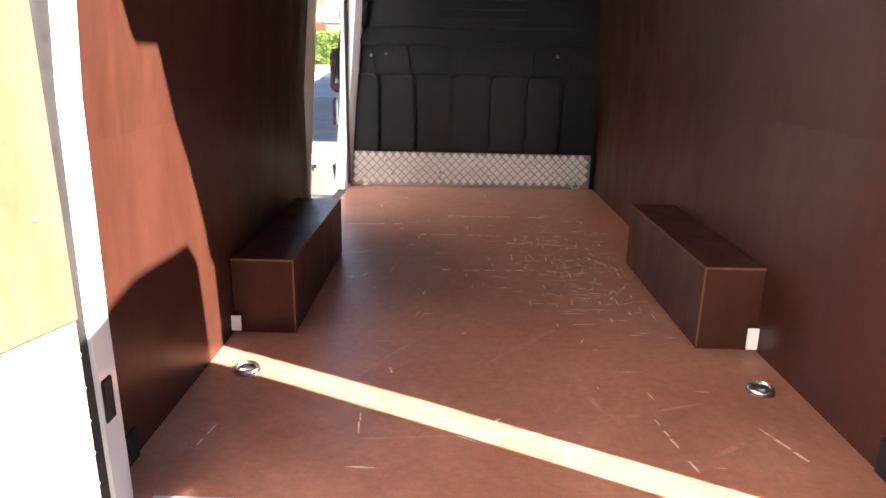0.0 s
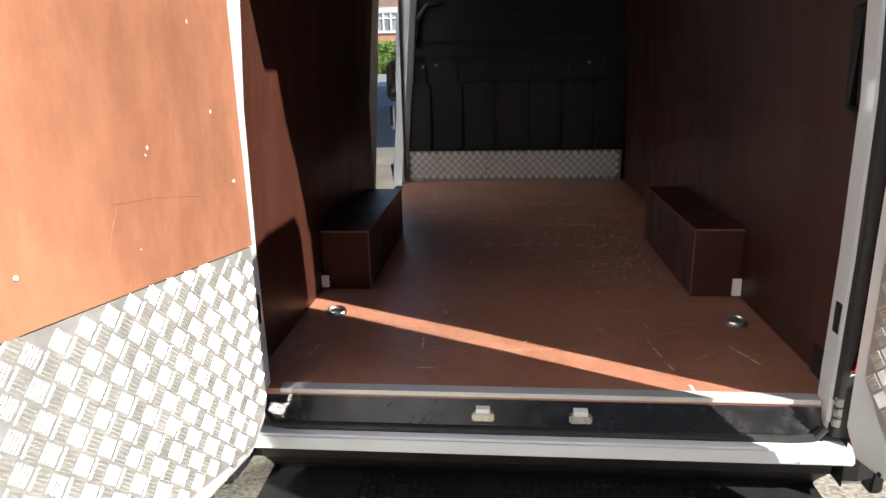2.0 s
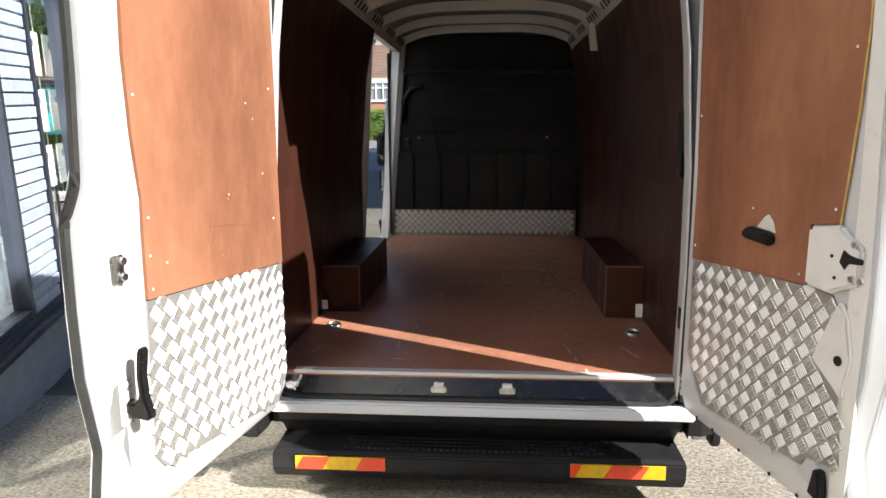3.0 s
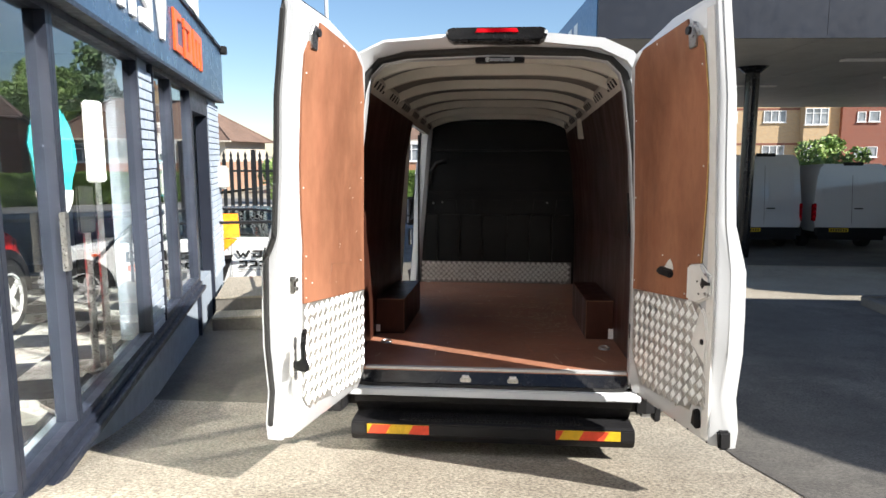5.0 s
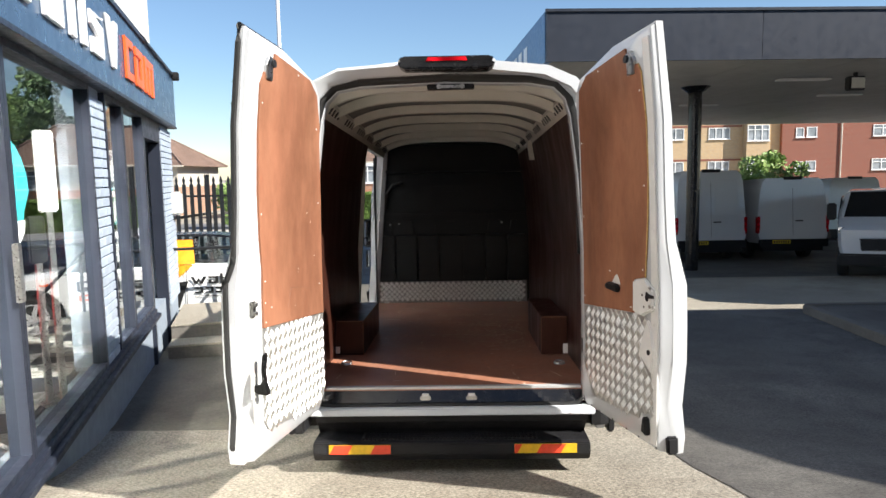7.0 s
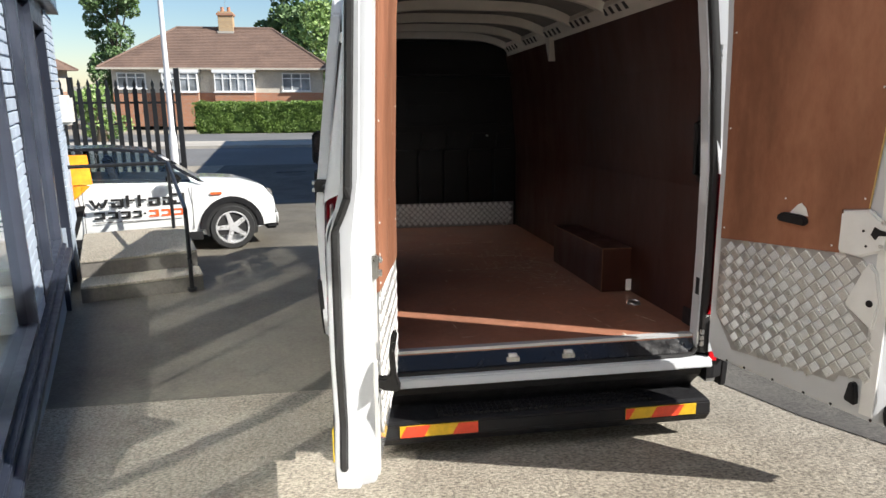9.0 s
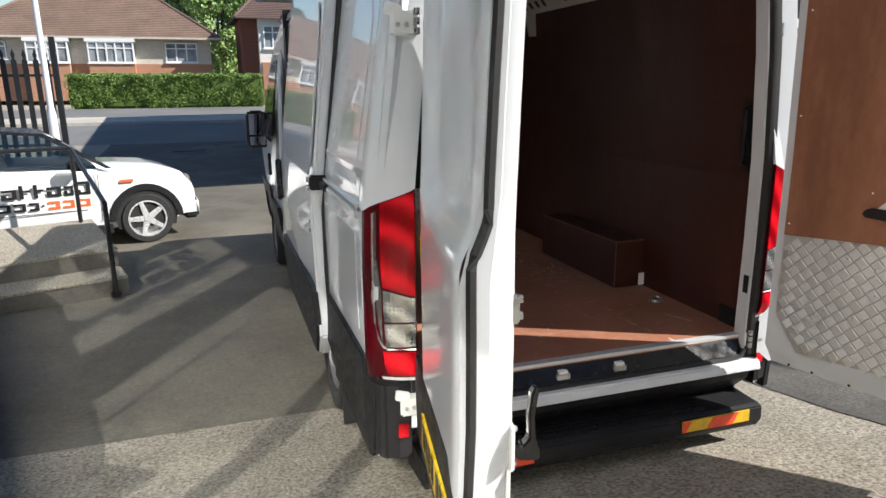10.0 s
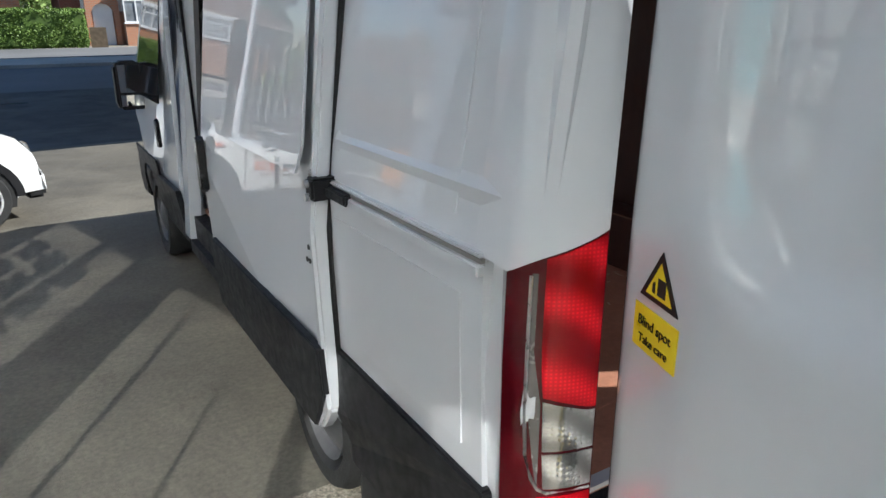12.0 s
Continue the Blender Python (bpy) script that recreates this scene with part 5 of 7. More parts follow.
# cab: side glass, doors, windscreen, mirrors
for sx in (-1, 1):
    def on_side(p, q, d):
        return (sx * (lerp(OUT, q) + d), p, q)
    cd = part("cab_door", outline([(3.68, 0.55), (4.42, 0.55), (4.55, 0.80), (4.95, 1.15), (5.02, 1.30), (4.62, 1.98), (4.42, 2.12), (3.75, 2.14), (3.66, 1.9)], -0.02, 0.012, on_side), WHITE, van, "white cab door", bevel=0.008)
    part("side_glass", outline([(3.80, 1.36), (4.86, 1.36), (4.50, 1.95), (4.38, 2.05), (3.84, 2.06)], 0.006, 0.016, on_side), GLASS_DARK, cd, "dark side window")
    part("door_handle", outline([(3.86, 1.06), (3.93, 1.05), (3.95, 1.08), (3.95, 1.24), (3.90, 1.255), (3.86, 1.23)], 0.01, 0.035, on_side), BLACK_GLOSS, cd, "black door handle", bevel=0.006)
    part("cab_cladding", outline([(3.62, 0.42), (4.30, 0.42), (4.36, 0.62), (4.45, 0.78), (3.62, 0.80)], -0.02, 0.018, on_side), BLACK, van, "black plastic sill cladding", bevel=0.006)
    part("front_arch", outline(arch(4.30, 5.30, 0.42, 0.90, 4.80, 0.44), 0.0, 0.016, on_side), BLACK, van, "black front wheel arch", bevel=0.006)
    mr = part("door_mirror", outline([(sx * 0.97, 1.25), (sx * 1.15, 1.25), (sx * 1.17, 1.28), (sx * 1.165, 1.58), (sx * 1.13, 1.61), (sx * 1.0, 1.61), (sx * 0.96, 1.57), (sx * 0.95, 1.28)], 4.56, 4.70, lambda p, q, d: (p, d, q)), BLACK, van, "black door mirror", bevel=0.02)
    part("mirror_pane", outline([(sx * 0.98, 1.38), (sx * 1.14, 1.38), (sx * 1.14, 1.58), (sx * 0.99, 1.58)], 4.552, 4.562, lambda p, q, d: (p, d, q)), MIRROR, mr, "upper mirror glass")
    part("mirror_pane", outline([(sx * 0.98, 1.28), (sx * 1.14, 1.28), (sx * 1.14, 1.36), (sx * 0.98, 1.36)], 4.552, 4.562, lambda p, q, d: (p, d, q)), MIRROR, mr, "lower mirror glass")
    part("mirror_arm", bar([(sx * 0.90, 4.72, 1.42), (sx * 1.02, 4.64, 1.42)], 0.04, 8), BLACK, mr)
part("windscreen", outline([(-0.80, 5.12), (0.80, 5.12), (0.76, 4.58), (-0.76, 4.58)], -0.004, 0.012, lambda p, q, d: (p, q + d * 0.8, 1.325 + (5.12 - q) * 1.45 + d)), GLASS_DARK, van, "dark windscreen")
part("front_bumper", outline([(5.5, 0.36), (5.78, 0.36), (5.90, 0.5), (5.88, 0.72), (5.6, 0.74)], -0.93, 0.93, lambda p, q, d: (d, p, q)), BLACK, van, "black front bumper", bevel=0.02)
# ---- the showroom ----
SILL, HEAD, TOP = 0.47, 2.71, 3.41
shop = thing("shop_building", "showroom with large windows, grey-blue brick piers and a navy sign board", "shop", SHOP)
NEAR = -15.0
part("plinth", boxes((NEAR, 0.0, 0.02, 0.26, -0.5, SILL - 0.06)), MORTAR_PAINT, shop, "grey-blue painted plinth")
part("window_sill", boxes((NEAR, -2.36, -0.09, 0.10, SILL - 0.06, SILL - 0.015), (NEAR, -2.36, -0.05, 0.10, SILL - 0.015, SILL + 0.03)), GREY_FRAME, shop, "grey stepped sill along the windows", bevel=0.006)
part("fascia", boxes((NEAR, 0.06, -0.11, 0.25, HEAD, TOP)), FASCIA, shop, "navy blue sign board")
each("fascia_trim", ((NEAR, 0.08, -0.13, 0.28, TOP, TOP + 0.045), (NEAR, 0.07, -0.12, 0.0, HEAD - 0.03, HEAD)), GREY_FRAME, shop, "dark trim of the sign board")
part("upper_wall", boxes((NEAR, -0.02, 0.16, 6.0, TOP + 0.045, 7.0)), RENDER_WHITE, shop, "white rendered upper wall")
part("end_wall", boxes((-0.24, 0.0, 0.26, 6.0, -0.6, TOP)), MORTAR_PAINT, shop, "grey-blue painted end wall")
part("back_wall", boxes((NEAR, 0.0, 5.8, 6.0, -0.5, TOP)), RENDER_WHITE, shop, "pale back wall of the showroom")
part("side_wall", boxes((NEAR - 0.2, NEAR, 0.0, 6.0, -0.5, TOP)), RENDER_WHITE, shop)
part("showroom_ceiling", boxes((NEAR, -0.24, 0.26, 5.8, TOP - 0.12, TOP - 0.06)), CREAM, shop, "pale showroom ceiling")
part("showroom_floor", boxes((NEAR, -0.24, 0.26, 5.8, SILL - 0.12, SILL - 0.04)), GREY_FRAME, shop, "dark showroom floor")
# letters of the sign board as plain blocks
sx = -8.95
widths = [0.42, 0.46, 0.40, 0.36, 0.44, 0.42, 0.44, 0.42, 0.38]
for i, w in enumerate(widths):
    w *= 1.18
    z0, z1 = HEAD + 0.16, HEAD + 0.16 + (0.40 if i not in (3,) else 0.52)
    k = i % 4
    if k == 0:
        pts = [(sx, z1), (sx + w * 0.3, z1), (sx + w * 0.5, z0 + 0.14), (sx + w * 0.7, z1), (sx + w, z1), (sx + w * 0.66, z0), (sx + w * 0.34, z0)]
        bm = outline(pts, -0.135, -0.11, lambda p, q, d: (p, d, q))
    elif k == 1:
        bm = outline([(sx, z0), (sx + w * 0.8, z0), (sx + w * 0.8, z1), (sx, z1), (sx, z1 - 0.10), (sx + w * 0.52, z1 - 0.10), (sx + w * 0.52, z0 + 0.26), (sx, z0 + 0.24)], -0.135, -0.11, lambda p, q, d: (p, d, q))
    elif k == 2:
        bm = outline([(sx, z0), (sx + w * 0.28, z0), (sx + w * 0.28, z1 - 0.11), (sx + w * 0.55, z1 - 0.11), (sx + w * 0.55, z0), (sx + w * 0.85, z0), (sx + w * 0.85, z1), (sx, z1)], -0.135, -0.11, lambda p, q, d: (p, d, q))
    else:
        bm = outline([(sx, z0), (sx + w * 0.8, z0), (sx + w * 0.8, z0 + 0.24), (sx + w * 0.3, z0 + 0.27), (sx + w * 0.8, z0 + 0.31), (sx + w * 0.8, z1 - 0.1), (sx, z1 - 0.1), (sx, z0 + 0.2), (sx + w * 0.5, z0 + 0.14), (sx, z0 + 0.11)], -0.135, -0.11, lambda p, q, d: (p, d, q))
    part("sign_block", bm, SIGN_WHITE, shop, "white raised sign shape", bevel=0.006)
    sx += w + 0.055
sx = -3.78
for i, w in enumerate((0.48, 0.50, 0.66)):
    z0, z1 = HEAD + 0.16, HEAD + 0.54
    if i == 0:
        pts = [(sx, z0), (sx + w * 0.8, z0), (sx + w * 0.8, z0 + 0.08), (sx + w * 0.3, z0 + 0.08), (sx + w * 0.3, z1 - 0.08), (sx + w * 0.8, z1 - 0.08), (sx + w * 0.8, z1), (sx, z1)]
    elif i == 1:
        pts = [(sx, z0), (sx + w * 0.85, z0), (sx + w * 0.85, z1), (sx, z1), (sx, z1 - 0.09), (sx + w * 0.6, z1 - 0.09), (sx + w * 0.6, z0 + 0.09), (sx + w * 0.25, z0 + 0.09), (sx + w * 0.25, z1 - 0.10), (sx, z1 - 0.10)]
    else:
        pts = [(sx, z0), (sx + w * 0.2, z0), (sx + w * 0.2, z1 - 0.09), (sx + w * 0.35, z1 - 0.09), (sx + w * 0.35, z0), (sx + w * 0.55, z0), (sx + w * 0.55, z1 - 0.09), (sx + w * 0.7, z1 - 0.09), (sx + w * 0.7, z0), (sx + w * 0.9, z0), (sx + w * 0.9, z1), (sx, z1)]
    part("sign_block", outline(pts, -0.135, -0.11, lambda p, q, d: (p, d, q)), SIGN_ORANGE, shop, "orange raised sign shape", bevel=0.006)
    sx += w + 0.05
# windows: frames and panes between the piers
BAYS = [(-14.6, -12.552), (-12.548, -10.552), (-10.548, -8.552), (-8.548, -7.382), (-7.378, -6.622), (-6.618, -4.79), (-4.27, -3.502), (-3.498, -2.36)]
for s0, s1 in BAYS:
    win = part("window", frame_ring(s0, s1, SILL + 0.03, HEAD - 0.03, -0.02, 0.09, 0.042), GREY_FRAME, shop, "dark grey framed showroom window")
    pane = part("pane", boxes((s0 + 0.040, s1 - 0.040, 0.030, 0.038, SILL + 0.07, HEAD - 0.07)), GLASS, win, "large clear pane")
    pane.visible_shadow = False
part("door_lock", boxes((-6.70, -6.645, -0.05, -0.02, 1.35, 1.65)), STEEL, shop, "steel door lock", bevel=0.004)
each("door_frame", ((-2.356, -2.28, -0.02, 0.12, -0.2, HEAD - 0.03), (-1.12, -1.044, -0.02, 0.12, -0.2, HEAD - 0.03), (-2.28, -1.12, -0.02, 0.12, HEAD - 0.28, HEAD - 0.03)), GREY_FRAME, shop, "dark grey door frame")
part("entrance_door", boxes((-2.28, -2.22, 0.3, 1.3, SILL - 0.05, HEAD - 0.3)), GLASS_DARK, shop, "dark glazed door standing open")
part("end_pier", boxes((-1.04, 0.0, 0.0, 0.26, -0.4, HEAD)), MORTAR_PAINT, shop, "grey-blue painted end pier")
part("alarm_box", boxes((-0.30, -0.05, -0.16, -0.002, 1.45, 1.78)), CREAM, shop, "pale grey box on the pier", bevel=0.03)
part("pier_core", boxes((-4.76, -4.30, 0.02, 0.24, SILL, HEAD)), MORTAR_PAINT, shop, "grey-blue painted brick pier")
part("flood_fitting", boxes((-0.12, 0.02, -0.20, -0.11, TOP - 0.05, TOP + 0.06)), BLACK, shop, "small black lamp on the sign board", bevel=0.01)
part("cable", bar([(-2.9 + i * 0.12, -0.14 - 0.01 * math.sin(i), TOP + 0.02 - 0.03 * math.sin(i * 0.11)) for i in range(24)], 0.008, 5), RUBBER, shop, "loose black cable")

# inside the showroom
BLUE_MARK = material("blue_grey_print", (0.10, 0.13, 0.20), 0.5, vary=0.1)
TEAL = material("teal_display", (0.02, 0.36, 0.42), 0.4, vary=0.1)
RED_PAINT = material("red_car_paint", (0.55, 0.012, 0.012), 0.35, vary=0.05, coat=1.0)
def display_board(s, n, w, z0, z1, mat, label):
    ob = thing("display_board", label, "display board", SHOP @ Matrix.Translation((s, n, SILL - 0.04)) @ pose(0, 0, 0, 0, 0, -48))
    part("panel", boxes((-w / 2, w / 2, -0.02, 0.02, z0, z1)), mat, ob, bevel=0.012)
    part("foot", boxes((-w / 2, w / 2, -0.06, 0.10, 0.001, 0.02)), STEEL, ob)
    part("upright", boxes((-0.02, 0.02, -0.015, 0.015, 0.02, z0)), STEEL, ob)


display_board(-5.36, 0.17, 0.13, 1.32, 1.87, SIGN_WHITE, "tall white display panel on a stand")
display_board(-5.42, 0.24, 0.12, 0.98, 1.30, INK, "small black notice on a stand")
display_board(-2.55, 0.35, 0.35, 1.05, 1.45, TEAL, "teal poster panel on a stand")
stand = thing("poster_display", "white price posters hanging on wires behind the window", "posters", SHOP @ Matrix.Translation((-3.30, 0.17, SILL - 0.04)))
for px in (-0.42, 0.02, 0.46):
    part("wire", bar([(px - 0.12, 0.0, 0.001), (px - 0.12, 0.0, 2.15)], 0.004, 5), STEEL, stand)
    part("wire", bar([(px + 0.12, 0.0, 0.001), (px + 0.12, 0.0, 2.15)], 0.004, 5), STEEL, stand)
    for z in (0.72, 1.12, 1.52):
        po = part("poster", boxes((px - 0.17, px + 0.17, -0.008, 0.0, z, z + 0.30)), SIGN_WHITE, stand)
        part("poster_mark", boxes((px - 0.07, px + 0.07, -0.010, -0.008, z + 0.20, z + 0.25)), BLUE_MARK, po)
flag = thing("feather_banner", "teal and white teardrop banner on a stand", "banner", SHOP @ Matrix.Translation((-6.08, 0.20, SILL - 0.04)) @ pose(0, 0, 0, 0, 0, -48))
tear = [(0.135 * math.sin(a) * (1.0 if math.cos(a) > 0 else 0.8), 1.47 + 0.33 * math.cos(a)) for a in [k * math.pi / 10 for k in range(20)]]
part("cloth", outline(tear, -0.01, 0.01, lambda p, q, d: (p, d, q)), TEAL, flag, "teal cloth")
part("pole", bar([(0, 0, 0.001), (0, 0, 1.16)], 0.012, 8), STEEL, flag)
part("white_foot_panel", outline([(0.10 * math.cos(a), 1.30 + 0.165 * math.sin(a)) for a in [math.pi + k * math.pi / 8 for k in range(9)]], -0.013, 0.013, lambda p, q, d: (p, d, q)), SIGN_WHITE, flag, "white lower end of the cloth")
part("foot", boxes((-0.14, 0.14, -0.10, 0.10, 0.0, 0.03)), STEEL, flag)
tube_lamp = thing("tube_lamp", "white fluorescent tube lamp under the showroom ceiling", "ceiling lamp", SHOP @ Matrix.Translation((-7.6, 1.6, 2.62)))
part("batten", boxes((-0.75, 0.75, -0.04, 0.04, 0.03, 0.08)), SIGN_WHITE, tube_lamp, bevel=0.008)
for dy in (-0.03, 0.03):
    part("tube", bar([(-0.72, dy, 0.01), (0.72, dy, 0.01)], 0.013, 8), SIGN_WHITE, tube_lamp, smooth=True)
CHECK_W = material("pale_floor_tile", (0.55, 0.54, 0.50), 0.3, vary=0.08)
tiles = bmesh.new()
for i in range(24):
    for j in range(9):
        if (i + j) % 2:
            box(tiles, -11 + i * 0.42, -11 + (i + 1) * 0.42 - 0.004, 0.3 + j * 0.42, 0.3 + (j + 1) * 0.42 - 0.004, SILL - 0.04, SILL - 0.034)
tagged(part("floor_tiles", tiles, CHECK_W, shop, "pale tiles of the chequered floor"), kind="stuff")

# entrance steps with the black handrail
steps = thing("entrance_steps", "grey concrete entrance landing with two steps", "steps", SHOP)
# sunlit tops and shaded risers are put into two concrete colours
part("landing", boxes((-1.75, -0.30, -1.22, -0.10, -0.7, 0.145)), SHADED_STONE, steps, "concrete landing with its risers' shade in the colour", bevel=0.006)
part("step", boxes((-2.12, -1.752, -1.22, -0.10, -0.7, -0.025)), SHADED_STONE, steps, "concrete step with its riser's shade in the colour", bevel=0.006)
part("tread", boxes((-1.758, -0.30, -1.226, -0.10, 0.145, 0.17)), CONCRETE, steps, "worn concrete tread, left pale as the sunlit top", bevel=0.008)
part("tread", boxes((-2.128, -1.752, -1.226, -0.10, -0.025, 0.0)), CONCRETE, steps, "worn concrete tread, left pale as the sunlit top", bevel=0.008)
RAIL_PAINT = material("black_rail_paint", (0.015, 0.016, 0.018), 0.35, vary=0.15)
rail = thing("handrail", "black tubular steel handrail beside the steps", "handrail", SHOP)
part("post", bar([(-2.20, -1.10, -0.14), (-2.20, -1.10, 0.70)], 0.022, 10), RAIL_PAINT, rail, smooth=True)
part("post", bar([(-0.42, -1.10, 0.171), (-0.42, -1.10, 0.97)], 0.022, 10), RAIL_PAINT, rail, smooth=True)
part("top_rail", bar([(-2.20, -1.10, 0.70), (-0.46, -1.10, 0.97), (-0.42, -1.06, 0.98), (-0.42, -0.02, 0.98)], 0.022, 10), RAIL_PAINT, rail, smooth=True)
part("base_plate", disc(bmesh.new(), (-2.20, -1.10, -0.145), (0, 0, 1), 0.045, 0.03, 14), RAIL_PAINT, rail)
# ---- forecourt canopy ----
CAN = Matrix.Translation((1.7, 8.6, 0)) @ pose(0, 0, 0, 0, 0, 4.0)
canopy = thing("forecourt_canopy", "flat forecourt canopy with a dark fascia on a black column", "canopy", CAN)
CAN_DARK = material("near_black_fascia", (0.024, 0.029, 0.041), 0.5, spec=0.25, vary=0.08, scale=1.5, fine=0.03)
SOFFIT = material("grey_white_soffit_boards", (0.31, 0.305, 0.285), 0.6, vary=0.07, scale=1.2, second=(0.27, 0.26, 0.24), spread=(0.55, 0.7))
BLUE_SIGN = material("blue_fascia_sign", (0.06, 0.16, 0.34), 0.4, vary=0.06)
part("deck", boxes((0.12, 40, 0.12, 18.0, 4.06, 4.80)), SOFFIT, canopy, "roof deck")
for i in range(20):
    part("soffit_board", boxes((0.12 + i * 2.0, 2.10 + i * 2.0, 0.12, 18.0, 3.985, 4.055)), SOFFIT, canopy, "pale soffit board")
for i in range(6):
    part("front_panel", boxes((i * 4.0 + 0.004, i * 4.0 + 3.996, 0, 0.11, 3.965, 4.86)), CAN_DARK, canopy, "dark fascia panel")
each("edge_trim", ((-0.02, 40, -0.03, 0.0, 3.95, 4.00), (-0.02, 40, -0.03, 0.0, 4.83, 4.88)), CAN_DARK, canopy)
part("side_panel", boxes((-0.005, 0.115, 0.115, 18.0, 3.965, 4.86)), BLUE_SIGN, canopy, "blue side fascia")
for i in range(5):
    part("sign_mark", boxes((-0.012, -0.004, 2.0 + i * 0.7, 2.4 + i * 0.7, 4.2, 4.6)), SIGN_WHITE, canopy)
# unseen wing, added so that its shadow cuts short the sunlit strip
part("wing_deck", boxes((8.25, 40, -4.2, -0.04, 3.985, 4.86)), CAN_DARK, canopy, "unseen forward wing added to shade the yard")
col = part("column", bar([(4.55, 4.2, -0.9), (4.55, 4.2, 3.985)], 0.16, 18), BLACK_GLOSS, canopy, "black steel column", smooth=True)
part("column_head", disc(bmesh.new(), (4.55, 4.2, 3.84), (0, 0, 1), 0.17, 0.145, 18, 0.36), BLACK_GLOSS, col)
for x, y in ((6.5, 2.9), (9.5, 6.2), (12.5, 2.9), (6.5, 8.5), (3.0, 6.2)):
    part("ceiling_light", boxes((x - 0.6, x + 0.6, y - 0.12, y + 0.12, 3.94, 3.984)), RENDER_WHITE, canopy, "unlit white ceiling light", bevel=0.01)
fl = part("flood_light", boxes((6.95, 7.30, 1.9, 2.1, 3.60, 3.90)), BLACK, canopy, "grey flood light under the canopy", bevel=0.02)
part("flood_glass", boxes((6.98, 7.27, 1.885, 1.90, 3.64, 3.86)), CREAM, fl)
part("flood_bracket", boxes((7.10, 7.15, 1.96, 2.04, 3.88, 3.99)), BLACK, fl)

# kerbed island on the asphalt
isl = thing("kerb_island", "low concrete kerbed island on the asphalt", "kerb", YARD)
part("island_top", outline([(5.15, 3.0), (9.5, 3.0), (9.5, 6.5), (5.66, 6.5), (5.50, 6.32)], -0.05, 0.11, None), ASPHALT, isl)
# the kerb's shade is put into its dark colour
part("kerb_stone", outline([(5.0, 2.9), (5.145, 2.9), (5.495, 6.31), (5.37, 6.45)], -0.05, 0.13, None), SHADED_STONE, isl, "kerb edge darkened for shade", bevel=0.01)
part("kerb_stone", outline([(5.40, 6.50), (5.65, 6.505), (9.5, 6.505), (9.5, 6.65), (5.52, 6.65)], -0.05, 0.13, None), SHADED_STONE, isl, "kerb edge darkened for shade", bevel=0.01)

# unseen buildings added to close the yard: east one shades asphalt, south one blocks skylight
tagged(part("wall_east", boxes((8.4, 14, -30, 3.6, -1, 5.8)), RENDER_WHITE), "unseen rendered block added to shade the asphalt", "building", kind="structure")
BRICK_BACK = material("brown_brick_building", (0.16, 0.10, 0.075), 0.85, vary=0.15, scale=1.0, fine=0.1)
south = part("wall_south", boxes((-14, 8.3, -16, -8.4, -1, 8.6)), BRICK_BACK)
tagged(south, "unseen brick block added to hold back skylight", "building", kind="structure")


# ---- cars ----
AMBER = material("amber_orange_vinyl", (0.90, 0.30, 0.015), 0.35, vary=0.05, second=(0.92, 0.42, 0.02), spread=(0.45, 0.6))
def skinned(sections):
    """Skins closed cross-sections (lists of points of equal length) into a hull with end faces."""
    bm = ring_band(sections)
    bm.verts.ensure_lookup_table()
    n = len(sections[0])
    bm.faces.new(bm.verts[:n][::-1])
    bm.faces.new(bm.verts[-n:])
    return bm


